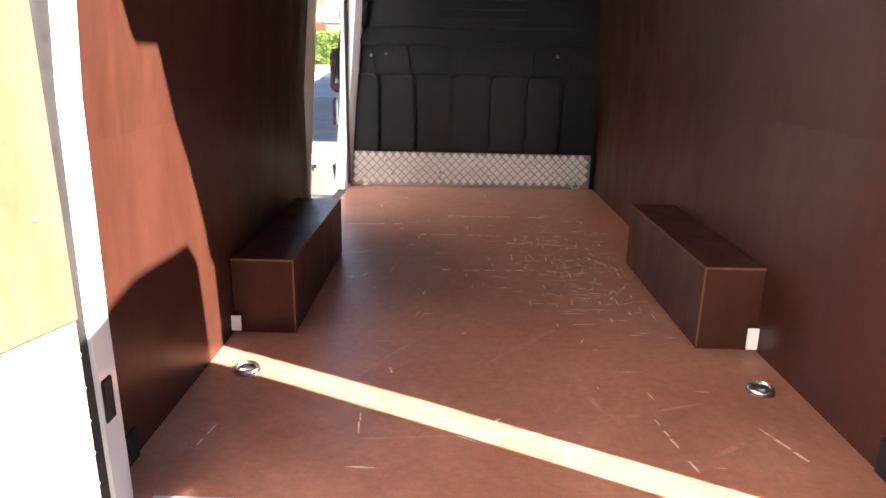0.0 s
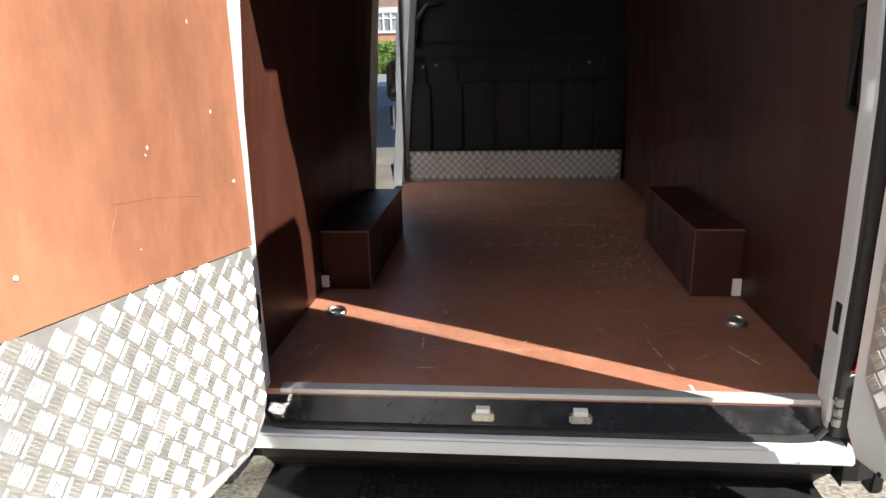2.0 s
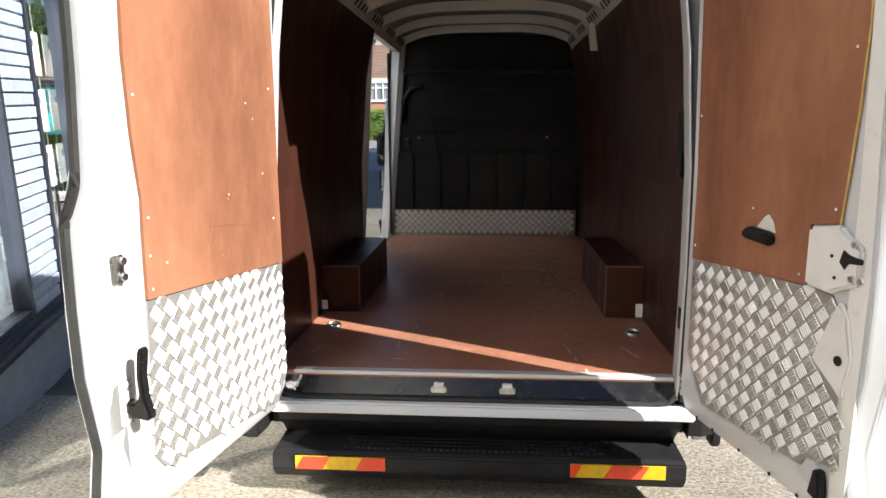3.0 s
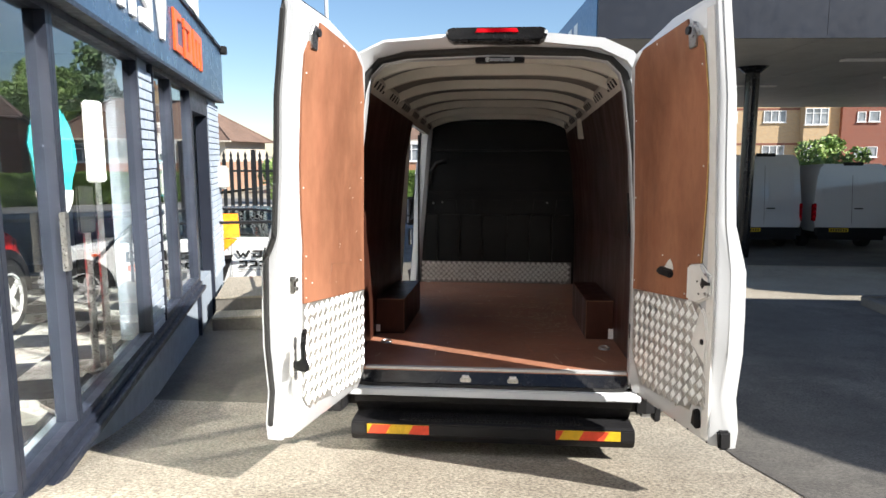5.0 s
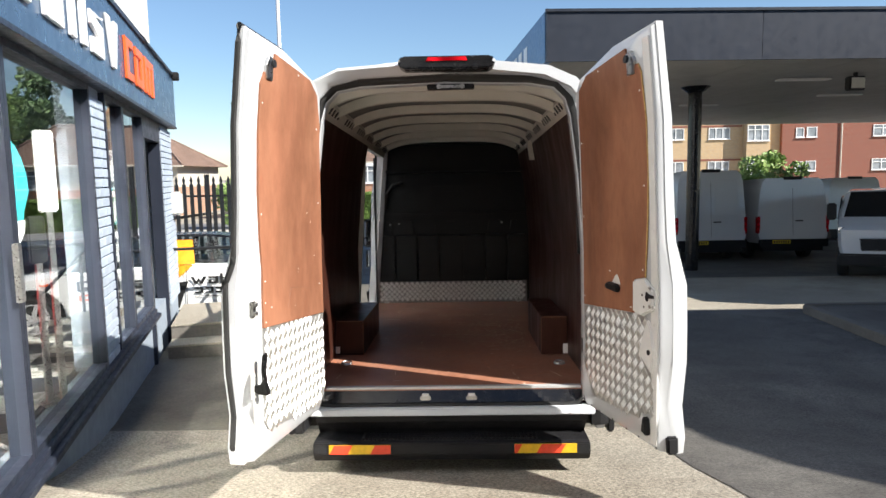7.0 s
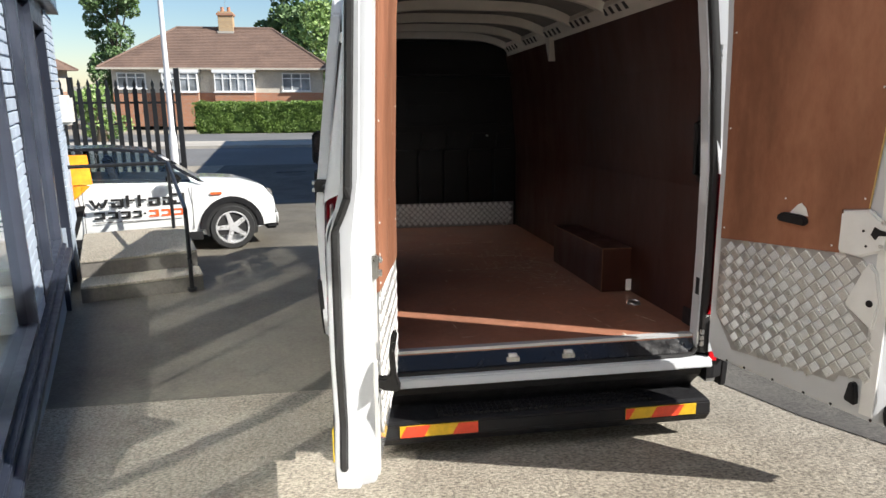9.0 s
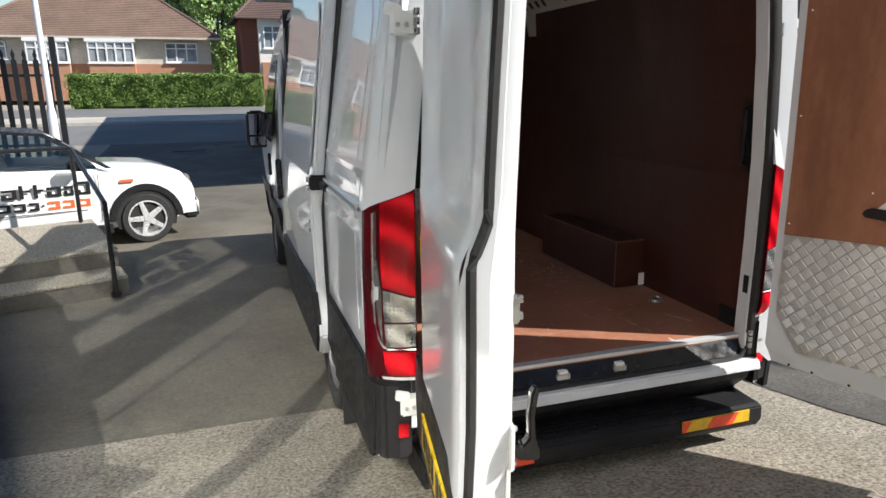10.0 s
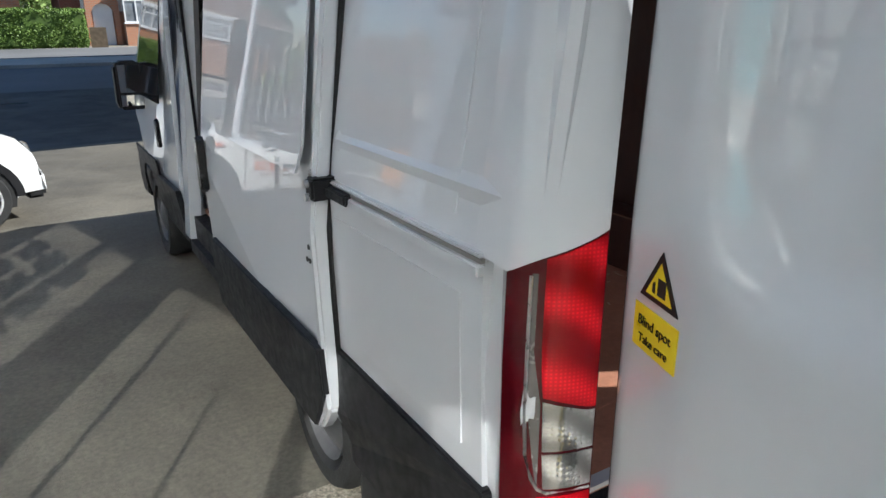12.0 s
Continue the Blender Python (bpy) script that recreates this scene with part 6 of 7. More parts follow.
def hatchback(m, paint, label, decals=False, group=""):
    """A small three-door car; x forward, origin under the middle of the wheelbase."""
    car = thing("hatchback_car", label, "car", m, group)
    top = [(-1.72, 0.80), (-1.70, 0.98), (-1.55, 1.02), (0.55, 0.93), (1.05, 0.925), (1.45, 0.895), (1.70, 0.82), (1.83, 0.66), (1.875, 0.42)]
    bm_sections = []
    for x, zt in top:
        w = 0.84 - 0.10 * max(0, abs(x) - 1.3) / 0.5
        zb = 0.22 if abs(x) < 1.7 else 0.30
        bm_sections.append([(x, s * w * k, z) for s, k, z in ((-1, 0.96, zb), (-1, 1.0, zb + 0.15), (-1, 1.0, min(0.62, zt - 0.12)), (-1, 0.96, zt - 0.06), (-1, 0.86, zt), (1, 0.86, zt), (1, 0.96, zt - 0.06), (1, 1.0, min(0.62, zt - 0.12)), (1, 1.0, zb + 0.15), (1, 0.96, zb))])
    body = part("body", skinned(bm_sections), paint, car, smooth=True)
    part("cabin_trim", skinned([[(x, -0.74, z), (x, -0.70, z + 0.03), (x, 0.70, z + 0.03), (x, 0.74, z)] for x, z in ((-1.5, 0.99), (-0.5, 0.975), (0.55, 0.935), (0.75, 0.925))]), BLACK, car, "dark cabin trim")
    for sx in (-0.95, -0.10):
        for sy in (-0.36, 0.36):
            part("seat", skinned([[(sx - 0.10 * k, sy - w, 0.95 + 0.3 * k), (sx - 0.10 * k, sy + w, 0.95 + 0.3 * k), (sx - 0.10 * k - 0.10, sy + w, 0.95 + 0.3 * k), (sx - 0.10 * k - 0.10, sy - w, 0.95 + 0.3 * k)] for k, w in ((0, 0.22), (0.55, 0.20), (0.75, 0.11), (1.0, 0.10))]), BLACK, car, "dark seat back", bevel=0.02)

    def side(p, q):
        return 0.80 - (q - 0.93) / 0.42 * 0.18
    for s in (-1, 1):
        for pts in ([(-1.50, 0.96), (-0.62, 0.95), (-0.58, 1.335), (-1.38, 1.33)], [(-0.56, 0.95), (0.80, 0.925), (0.26, 1.31), (-0.52, 1.335)]):
            part("side_window", outline(pts, 0.0, 0.006, lambda p, q, d: (p, s * (side(p, q) + d), q)), CAR_GLASS, car, "tinted side window").visible_shadow = False
    part("windscreen", skinned([[(0.93, -0.77, 0.915), (0.93, 0.77, 0.915), (0.922, 0.77, 0.912), (0.922, -0.77, 0.912)], [(0.30, -0.61, 1.325), (0.30, 0.61, 1.325), (0.292, 0.61, 1.322), (0.292, -0.61, 1.322)]]), CAR_GLASS, car, "raked windscreen").visible_shadow = False
    part("rear_window", skinned([[(-1.62, -0.74, 1.0), (-1.62, 0.74, 1.0), (-1.612, 0.74, 1.0), (-1.612, -0.74, 1.0)], [(-1.47, -0.60, 1.335), (-1.47, 0.60, 1.335), (-1.462, 0.60, 1.335), (-1.462, -0.60, 1.335)]]), CAR_GLASS, car, "rear window").visible_shadow = False
    part("roof", skinned([[(x, -0.63, z - 0.02), (x, -0.60, z + 0.015), (x, 0.60, z + 0.015), (x, 0.63, z - 0.02)] for x, z in ((-1.48, 1.345), (-1.0, 1.375), (-0.2, 1.375), (0.28, 1.325))]), BLACK_GLOSS, car, "black roof", smooth=True)
    for s in (-1, 1):
        for x0, x1 in ((-1.58, -1.40), (-0.62, -0.56), (0.28, 0.90)):
            part("pillar", outline([(x0, 0.93), (x0 + 0.07, 0.93), (x1 if x0 > 0 else x0 + 0.13, 1.345) if x0 < 0 else (x0 + 0.0, 1.32), (x0 + 0.06, 1.345)] if x0 < 0 else [(0.92, 0.92), (0.84, 0.93), (0.24, 1.31), (0.30, 1.33)], 0.0, 0.012, lambda p, q, d: (p, s * (0.80 - (q - 0.93) / 0.42 * 0.18 + d), q)), BLACK_GLOSS, car)
        part("sill", outline([(-0.85, 0.16), (0.85, 0.16), (0.85, 0.27), (-0.85, 0.27)], 0.80, 0.85, lambda p, q, d: (p, s * d, q)), BLACK, car, "black sill", bevel=0.01)
        for xc in (-1.233, 1.233):
            pts = [(xc + 0.42 * math.cos(a), 0.30 + 0.42 * math.sin(a)) for a in [math.pi * k / 14 for k in range(15)]] + [(xc + 0.34 * math.cos(a), 0.30 + 0.34 * math.sin(a)) for a in [math.pi * k / 14 for k in range(14, -1, -1)]]
            part("wheel_arch", outline(pts, 0.80, 0.862, lambda p, q, d: (p, s * d, q)), BLACK, car, "black wheel arch trim", bevel=0.006)
            inner = [(xc + 0.345 * math.cos(a), 0.30 + 0.345 * math.sin(a)) for a in [2 * math.pi * k / 18 for k in range(18)]]
            part("arch_well", outline(inner, 0.70, 0.848, lambda p, q, d: (p, s * d, max(0.2, q))), RUBBER, car)
            place = Matrix.Translation((xc, s * 0.775, 0.0)) @ pose(0, 0, 0, 0, 0, 90 * s)
            wob = wheel(0, 0, 0.30, 0.19, 1, car, "alloy")
            for o in (wob, *wob.children):
                o.data.transform(place)
        lamp = skinned([[Vector((1.72, s * 0.57, 0.68)) + Vector((0.045 * k - 0.12 * r * math.cos(a), 0.12 * r * math.cos(a) * s, 0.105 * r * math.sin(a))) for a in [j * 2 * math.pi / 16 for j in range(16)]] for k, r in ((0, 1.0), (0.5, 0.97), (1.0, 0.75), (1.2, 0.35))])
        part("headlight", lamp, CLEAR_LENS, car, "round headlight", smooth=True)
        part("indicator", boxes((0.98, 1.12, min(s * 0.82, s * 0.85), max(s * 0.82, s * 0.85), 0.755, 0.785)), SIGN_ORANGE, car, "orange side repeater")
        mir = part("door_mirror", boxes((0.44, 0.62, min(s * 0.84, s * 1.0), max(s * 0.84, s * 1.0), 0.93, 1.05)), BLACK_GLOSS, car, "black door mirror", bevel=0.03)
        each("door_line", ((-0.53, -0.522, min(s * 0.838, s * 0.844), max(s * 0.838, s * 0.844), 0.32, 0.92), (0.74, 0.748, min(s * 0.838, s * 0.844), max(s * 0.838, s * 0.844), 0.32, 0.90)), RUBBER, car)
    part("front_bumper", skinned([[(x, y, z) for y, z in ((-0.7, 0.22), (0.7, 0.22), (0.68, 0.42), (-0.68, 0.42))] for x in (1.70, 1.88)]), BLACK, car, "black lower bumper", bevel=0.03)
    if decals:
        def on(p, q, d):
            return (p, -0.842 - d, q)
        part("orange_flash", outline([(-1.48, 0.95), (-0.40, 0.95), (-0.44, 1.31), (-1.40, 1.32)], 0.006, 0.012, lambda p, q, d: (p, -(0.80 - (q - 0.93) / 0.42 * 0.18) - 0.012 - d, q)), AMBER, car, "orange painted flash")
        part("orange_flash", outline([(-1.15, 0.94), (-0.42, 0.94), (-0.68, 0.72)], 0.0, 0.002, on), AMBER, car)
        part("black_flash", outline([(-0.96, 0.30), (-0.64, 0.30), (-0.50, 0.70), (-0.86, 0.66)], 0.0, 0.002, on), INK, car, "black painted flash")
        x = -0.60
        for i, w in enumerate((0.22, 0.15, 0.12, 0.11, 0.15, 0.10, 0.16)):
            tall = 0.15 if i in (2, 3, 6) else 0.11
            if i == 0:
                pts = [(x, 0.74), (x + 0.04, 0.74), (x + 0.07, 0.665), (x + 0.10, 0.72), (x + 0.13, 0.665), (x + 0.16, 0.74), (x + 0.20, 0.74), (x + 0.15, 0.63), (x + 0.12, 0.63), (x + 0.10, 0.665), (x + 0.08, 0.63), (x + 0.05, 0.63)]
            elif i in (2, 3):
                pts = [(x, 0.63), (x + 0.035, 0.63), (x + 0.035, 0.70), (x + w * 0.8, 0.70), (x + w * 0.8, 0.725), (x + 0.035, 0.725), (x + 0.035, 0.63 + tall), (x, 0.63 + tall)]
            else:
                pts = [(x, 0.63), (x + w * 0.85, 0.63), (x + w * 0.85, 0.63 + tall), (x, 0.63 + tall), (x, 0.60 + tall), (x + w * 0.6, 0.60 + tall), (x + w * 0.6, 0.66), (x + w * 0.3, 0.66), (x + w * 0.3, 0.69), (x, 0.69)]
            part("side_mark", outline([(-0.47 + (p + 0.60) * 1.14, q + 0.02) for p, q in pts], 0.0, 0.002, on), INK, car)
            x += w
        x = -0.46
        for i, w in enumerate((0.15, 0.14, 0.14, 0.12, 0.06, 0.14, 0.14, 0.16)):
            pts = [(x, 0.50), (x + w * 0.8, 0.50), (x + w * 0.8, 0.59), (x, 0.59), (x, 0.565), (x + w * 0.55, 0.565), (x + w * 0.55, 0.525), (x, 0.525)] if i != 4 else [(x, 0.54), (x + 0.025, 0.54), (x + 0.025, 0.56), (x, 0.56)]
            part("side_mark", outline([(-0.42 + (p + 0.46) * 1.04, q + 0.01) for p, q in pts], 0.0, 0.002, on), SIGN_ORANGE if i > 4 else INK, car)
            x += w
        part("side_mark", boxes((-0.42, 0.60, -0.8445, -0.842, 0.462, 0.472)), ASPHALT, car)
    return car


MINI_PAINT = material("white_car_paint", (0.80, 0.81, 0.80), 0.4, vary=0.02, coat=1.0)
BLUE_PAINT = material("blue_car_paint", (0.10, 0.22, 0.42), 0.4, vary=0.04, coat=1.0)
hatchback(YARD @ Matrix.Translation((-3.73, 6.86, 0)) @ pose(0, 0, 0, 0, 0, 15), MINI_PAINT, "white small car with black roof and orange side flashes", True)
hatchback(SHOP @ Matrix.Translation((-5.4, 2.15, SILL - 0.035)) @ pose(0, 0, 0, 0, 0, -3), RED_PAINT, "red small car inside the showroom")
hatchback(Matrix.Translation((6.2, 31.6, -0.585)) @ pose(0, 0, 0, 0, 0, 200), BLUE_PAINT, "blue parked car beyond the road")


def far_van(m, height, label, front=False):
    """A white delivery van; y runs forward from its rear."""
    v = thing("delivery_van", label, "van", m, "vans parked under the canopy")
    L = 5.4
    sect = []
    prof = [(0.93, 0.50), (0.985, 0.75), (1.0, 1.2), (0.97, 1.6), (0.92, height - 0.35), (0.86, height - 0.12), (0.74, height), (0.0, height + 0.02)]
    for y, k, cut in ((0.0, 0.985, 1.0), (0.10, 1.0, 1.0), (3.4, 1.0, 1.0), (3.9, 0.99, 0.97), (4.55, 0.97, 0.56), (5.25, 0.93, 0.48), (L, 0.86, 0.40)):
        half = [(x * k, min(z, 0.45 + (height - 0.45) * cut)) for x, z in prof]
        sect.append([(-x, y + (0.06 * (z - 0.9) if y == 0.0 else 0), z) for x, z in half] + [(x, y + (0.06 * (z - 0.9) if y == 0.0 else 0), z) for x, z in half[:-1][::-1]])
    part("body", skinned(sect), WHITE, v, "white painted body", smooth=True)
    part("rear_bumper", boxes((-0.96, 0.96, -0.10, 0.05, 0.40, 0.62)), BLACK, v, "black bumper", bevel=0.02)
    part("underside", boxes((-0.85, 0.85, 0.0, 5.2, 0.28, 0.52)), BLACK, v)
    part("door_gap", outline([(-0.004, 0.72), (0.004, 0.72), (0.004, height - 0.3), (-0.004, height - 0.3)], -0.003, 0.03, lambda p, q, d: (p, d + 0.06 * (q - 0.9), q)), BLACK, v)
    for s in (-1, 1):
        part("door_pressing", outline([(s * 0.10, 1.32), (s * 0.78, 1.32), (s * 0.80, 1.7), (s * 0.74, height - 0.32), (s * 0.10, height - 0.28)], -0.008, 0.05, lambda p, q, d: (p, d + 0.06 * (q - 0.9), q)), WHITE, v, bevel=0.02)
    part("door_handle", boxes((0.06, 0.28, -0.025, 0.04, 1.12, 1.155)), BLACK, v, "black handle", bevel=0.01)
    np = part("number_plate", boxes((-0.62, -0.12, -0.112, -0.095, 0.50, 0.60)), PLATE_YEL, v, "yellow number plate")
    each("plate_bar", [(-0.59 + i * 0.065, -0.55 + i * 0.065, -0.116, -0.11, 0.515, 0.585) for i in range(7)], INK, np)
    part("brake_light", boxes((-0.25, 0.25, 0.04, 0.14, height - 0.05, height + 0.04)), BLACK, v, "black high brake light", bevel=0.01)
    for s in (-1, 1):
        part("tail_lamp", boxes((min(s * 0.93, s * 1.005), max(s * 0.93, s * 1.005), -0.02, 0.16, 0.78, 1.28)), RED_LENS, v, "red tail lamp", bevel=0.02)
        for y in (1.1, 4.5):
            wob = wheel(s * 0.84, y, 0.34, 0.22, s, v)
        part("door_mirror", boxes((min(s * 1.02, s * 1.22), max(s * 1.02, s * 1.22), 3.95, 4.08, 1.25, 1.65)), BLACK, v, "black door mirror", bevel=0.03)
        part("headlight", outline([(s * 0.50, 0.92), (s * 0.90, 0.98), (s * 0.92, 1.15), (s * 0.74, 1.10)], 5.22, 5.36, lambda p, q, d: (p, d, q)), CLEAR_LENS, v, "clear headlight", bevel=0.02)
    part("windscreen", outline([(-0.84, 4.52), (0.84, 4.52), (0.74, 3.98), (-0.74, 3.98)], 0.01, 0.03, lambda p, q, d: (p, q + d, 0.45 + (height - 0.45) * (0.57 + (4.52 - q) / 0.54 * 0.36) + d)), GLASS_DARK, v, "dark windscreen")
    for s in (-1, 1):
        if front:
            part("side_window", outline([(3.15, 1.28), (4.28, 1.28), (3.92, height - 0.20), (3.2, height - 0.16)], 0.958, 0.985, lambda p, q, d: (s * (d - 0.10 * max(0, q - 1.3)), p, q)), GLASS_DARK, v, "dark side window")
    part("grille", outline([(-0.48, 0.62), (0.48, 0.62), (0.52, 0.90), (-0.52, 0.90)], 5.36, 5.42, lambda p, q, d: (p, d, q)), BLACK, v, "black grille", bevel=0.02)
    part("front_bumper", boxes((-0.9, 0.9, 5.2, 5.48, 0.30, 0.56)), BLACK, v, "black front bumper", bevel=0.04)
    return v


for x, y, h in ((7.25, 15.3, 2.60), (9.60, 15.4, 2.36), (14.6, 21.0, 2.50)):
    far_van(YARD @ Matrix.Translation((x, y, 0)), h, "white delivery van parked in the shade of the canopy")
far_van(YARD @ Matrix.Translation((12.0, 15.0, 0)) @ pose(0, 0, 0, 0, 0, 148), 1.98, "white low-roof delivery van facing the yard entrance", True)

# ---- palisade fence and street pole ----
fence = thing("palisade_fence", "tall black steel palisade fence with pointed pales", "fence", Matrix.Translation((0, 0, -0.70)))
FENCE = material("black_fence_paint", (0.016, 0.017, 0.019), 0.4, vary=0.15)
FY = 17.0
for i in range(46):
    x = -5.3 - i * 0.235
    pts = [(x, 0.03), (x + 0.12, 0.03), (x + 0.12, 2.48), (x + 0.085, 2.52), (x + 0.105, 2.62), (x + 0.06, 2.76), (x + 0.015, 2.62), (x + 0.035, 2.52), (x, 2.48)]
    part("pale", outline(pts, FY - 0.012, FY + 0.012, lambda p, q, d: (p, d, q)), FENCE, fence)
part("fence_rail", boxes((-16.0, -5.1, FY + 0.012, FY + 0.05, 2.10, 2.16)), FENCE, fence)
part("fence_rail", boxes((-16.0, -5.1, FY + 0.012, FY + 0.05, 0.40, 0.46)), FENCE, fence)
for x in (-5.15, -7.9, -10.65, -13.4):
    part("fence_post", boxes((x, x + 0.13, FY + 0.05, FY + 0.15, -0.05, 2.80 if x < -6 else 3.05)), FENCE, fence)
pole = thing("lamp_post", "slim white street lamp post", "lamp post", Matrix.Translation((-5.2, 16.5, -0.70)))
POLE = material("white_post_paint", (0.72, 0.72, 0.74), 0.45, vary=0.05)
part("shaft", ring_band([[(r * math.cos(a), r * math.sin(a), z) for a in [k * 2 * math.pi / 12 for k in range(12)]] for r, z in ((0.11, 0.0), (0.11, 1.2), (0.075, 1.4), (0.05, 9.0))]), POLE, pole, smooth=True)
part("lamp_head", boxes((-0.1, 0.7, -0.1, 0.1, 8.98, 9.1)), POLE, pole, "flat lamp head", bevel=0.03)
dr = thing("drain_cover", "dark iron drain cover in the road", "drain cover", Matrix.Translation((-2.2, 18.4, -0.715)))
part("grate", boxes((-0.45, 0.45, -0.12, 0.12, -0.004, 0.012)), RUBBER, dr)


# ---- leaves, hedge and trees ----
def leaf_mesh(name, parent, centres, size, mat, seed, count, label=""):
    """Leaf cards scattered in ellipsoids (centre, radii), turned at random."""
    rng = np.random.default_rng(seed)
    cs = np.array([c for c, _ in centres], float)
    rs = np.array([r for _, r in centres], float)
    vol = (rs.prod(1)) ** (2 / 3)
    pick = rng.choice(len(cs), count, p=vol / vol.sum())
    d = rng.normal(size=(count, 3))
    d /= np.linalg.norm(d, axis=1)[:, None]
    rad = rng.uniform(0.72, 1.06, count) ** 0.7
    p = cs[pick] + d * rs[pick] * rad[:, None]
    a = rng.normal(size=(count, 3))
    a /= np.linalg.norm(a, axis=1)[:, None]
    b = np.cross(a, d + 0.6 * rng.normal(size=(count, 3)))
    b /= np.linalg.norm(b, axis=1)[:, None] + 1e-9
    s = size * rng.uniform(0.6, 1.35, count)[:, None]
    quads = np.stack([p - a * s, p + b * s * 0.55, p + a * s, p - b * s * 0.55], 1).reshape(-1, 3)
    me = bpy.data.meshes.new(name)
    me.from_pydata(quads.tolist(), [], np.arange(count * 4).reshape(-1, 4).tolist())
    me.materials.append(mat)
    ob = new(name, me)
    ob.parent = parent
    tagged(ob, label, kind="stuff")
    return ob


def leaf_material(name, c0, c1):
    m = bpy.data.materials.new(name)
    m.use_nodes = True
    nt = m.node_tree
    b = nt.nodes["Principled BSDF"]
    g = nt.nodes.new("ShaderNodeNewGeometry")
    mx = nt.nodes.new("ShaderNodeMix")
    mx.data_type = "RGBA"
    mx.inputs["A"].default_value, mx.inputs["B"].default_value = (*c0, 1), (*c1, 1)
    nt.links.new(g.outputs["Random Per Island"], mx.inputs["Factor"])
    nt.links.new(mx.outputs["Result"], b.inputs["Base Color"])
    b.inputs["Roughness"].default_value = 0.55
    b.inputs["Subsurface Weight"].default_value = 0.0
    return m


LEAF_HEDGE = leaf_material("hedge_leaf", (0.105, 0.175, 0.030), (0.165, 0.26, 0.046))
LEAF_DARK = leaf_material("dark_conifer_leaf", (0.085, 0.15, 0.05), (0.13, 0.21, 0.075))
LEAF_MID = leaf_material("willow_leaf", (0.14, 0.24, 0.06), (0.32, 0.44, 0.14))
BARK = material("grey_brown_bark", (0.10, 0.075, 0.05), 0.9, vary=0.25, scale=6, bump=0.6, bump_scale=20)
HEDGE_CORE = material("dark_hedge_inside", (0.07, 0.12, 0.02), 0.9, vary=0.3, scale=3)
hedge = thing("hedge", "dense clipped green hedge along the pavement", "hedge", Matrix.Translation((0, 0, -0.59)))
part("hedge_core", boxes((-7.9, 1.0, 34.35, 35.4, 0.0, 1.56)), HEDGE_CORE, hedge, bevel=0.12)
rng = np.random.default_rng(5)
hb = []
for i in range(120):
    hb.append(((-7.8 + 8.7 * i / 119, 34.35 + 0.05 * rng.normal(), 0.15 + 1.3 * rng.random()), (0.28, 0.10, 0.30)))
for i in range(70):
    hb.append(((-7.8 + 8.7 * i / 69, 34.8 + 0.3 * rng.normal(), 1.56 + 0.03 * rng.normal()), (0.25, 0.35, 0.09)))
for i in range(20):
    hb.append(((1.02, 34.4 + 0.9 * rng.random(), 0.1 + 1.4 * rng.random()), (0.08, 0.25, 0.25)))
leaf_mesh("hedge_leaves", hedge, hb, 0.038, LEAF_HEDGE, 7, 40000, "small green leaves")


def tree(name, x, y, z, trunk_h, blobs, leaf, seed, label, count=6000, size=0.16):
    t = thing("tree", label, "tree", Matrix.Translation((x, y, z)))
    rng = random.Random(seed)
    part("trunk", ring_band([[(r * math.cos(a) + dx, r * math.sin(a), h) for a in [k * 2 * math.pi / 10 for k in range(10)]] for r, h, dx in ((0.32, -0.1, 0), (0.24, trunk_h * 0.5, 0.05), (0.16, trunk_h, 0.02), (0.05, trunk_h * 1.5, 0.0))]), BARK, t, smooth=True)
    for c, r in blobs[:7]:
        part("limb", bar([(0.02, 0, trunk_h * rng.uniform(0.6, 1.0)), (c[0] * 0.5, c[1] * 0.5, (trunk_h + c[2]) / 2), (c[0], c[1], c[2])], 0.05, 6), BARK, t)
    leaf_mesh("crown", t, blobs, size, leaf, seed, count, "leafy crown")
    return t


def crown(seed, n, rx, ry, z0, z1, r0, taper=None):
    rng = random.Random(seed)
    out = []
    for i in range(n):
        z = rng.uniform(z0, z1)
        k = taper((z - z0) / (z1 - z0)) if taper else math.sin(math.pi * min(0.95, max(0.08, (z - z0) / (z1 - z0)))) ** 0.6
        a, r = rng.uniform(0, 2 * math.pi), math.sqrt(rng.random())
        s = r0 * rng.uniform(0.6, 1.2)
        out.append(((rx * k * r * math.cos(a), ry * k * r * math.sin(a), z), (s, s, s * rng.uniform(0.7, 1.1))))
    return out


tree("poplar", -16.8, 53, -0.5, 4.0, crown(3, 52, 1.7, 1.7, 1.5, 12.4, 0.8, lambda k: 0.75 + 0.25 * math.sin(k * 3) if k < 0.85 else 0.5), LEAF_DARK, 11, "tall narrow dark green tree behind the bungalow", 14000, 0.14)
tree("willow", -0.6, 53, -0.5, 3.5, crown(6, 40, 3.6, 3.0, 1.5, 8.6, 1.2), LEAF_MID, 12, "broad pale green tree behind the bungalow", 16000, 0.15)
tree("conifer", -4.2, 56, -0.5, 4.0, crown(9, 24, 2.2, 2.0, 4.0, 10.5, 1.0), LEAF_DARK, 13, "dark tree rising behind the roof", 4000, 0.22)
tree("bush", 15.6, 30, -0.8, 1.4, crown(8, 22, 1.5, 1.2, 0.9, 3.4, 0.6), LEAF_MID, 14, "small bright green tree behind the parked vans", 4500, 0.12)
tree("bush", -11.2, 30, -0.6, 0.7, crown(10, 16, 1.5, 0.8, 0.4, 2.2, 0.5), LEAF_MID, 15, "loose green bush behind the fence", 2500, 0.10)
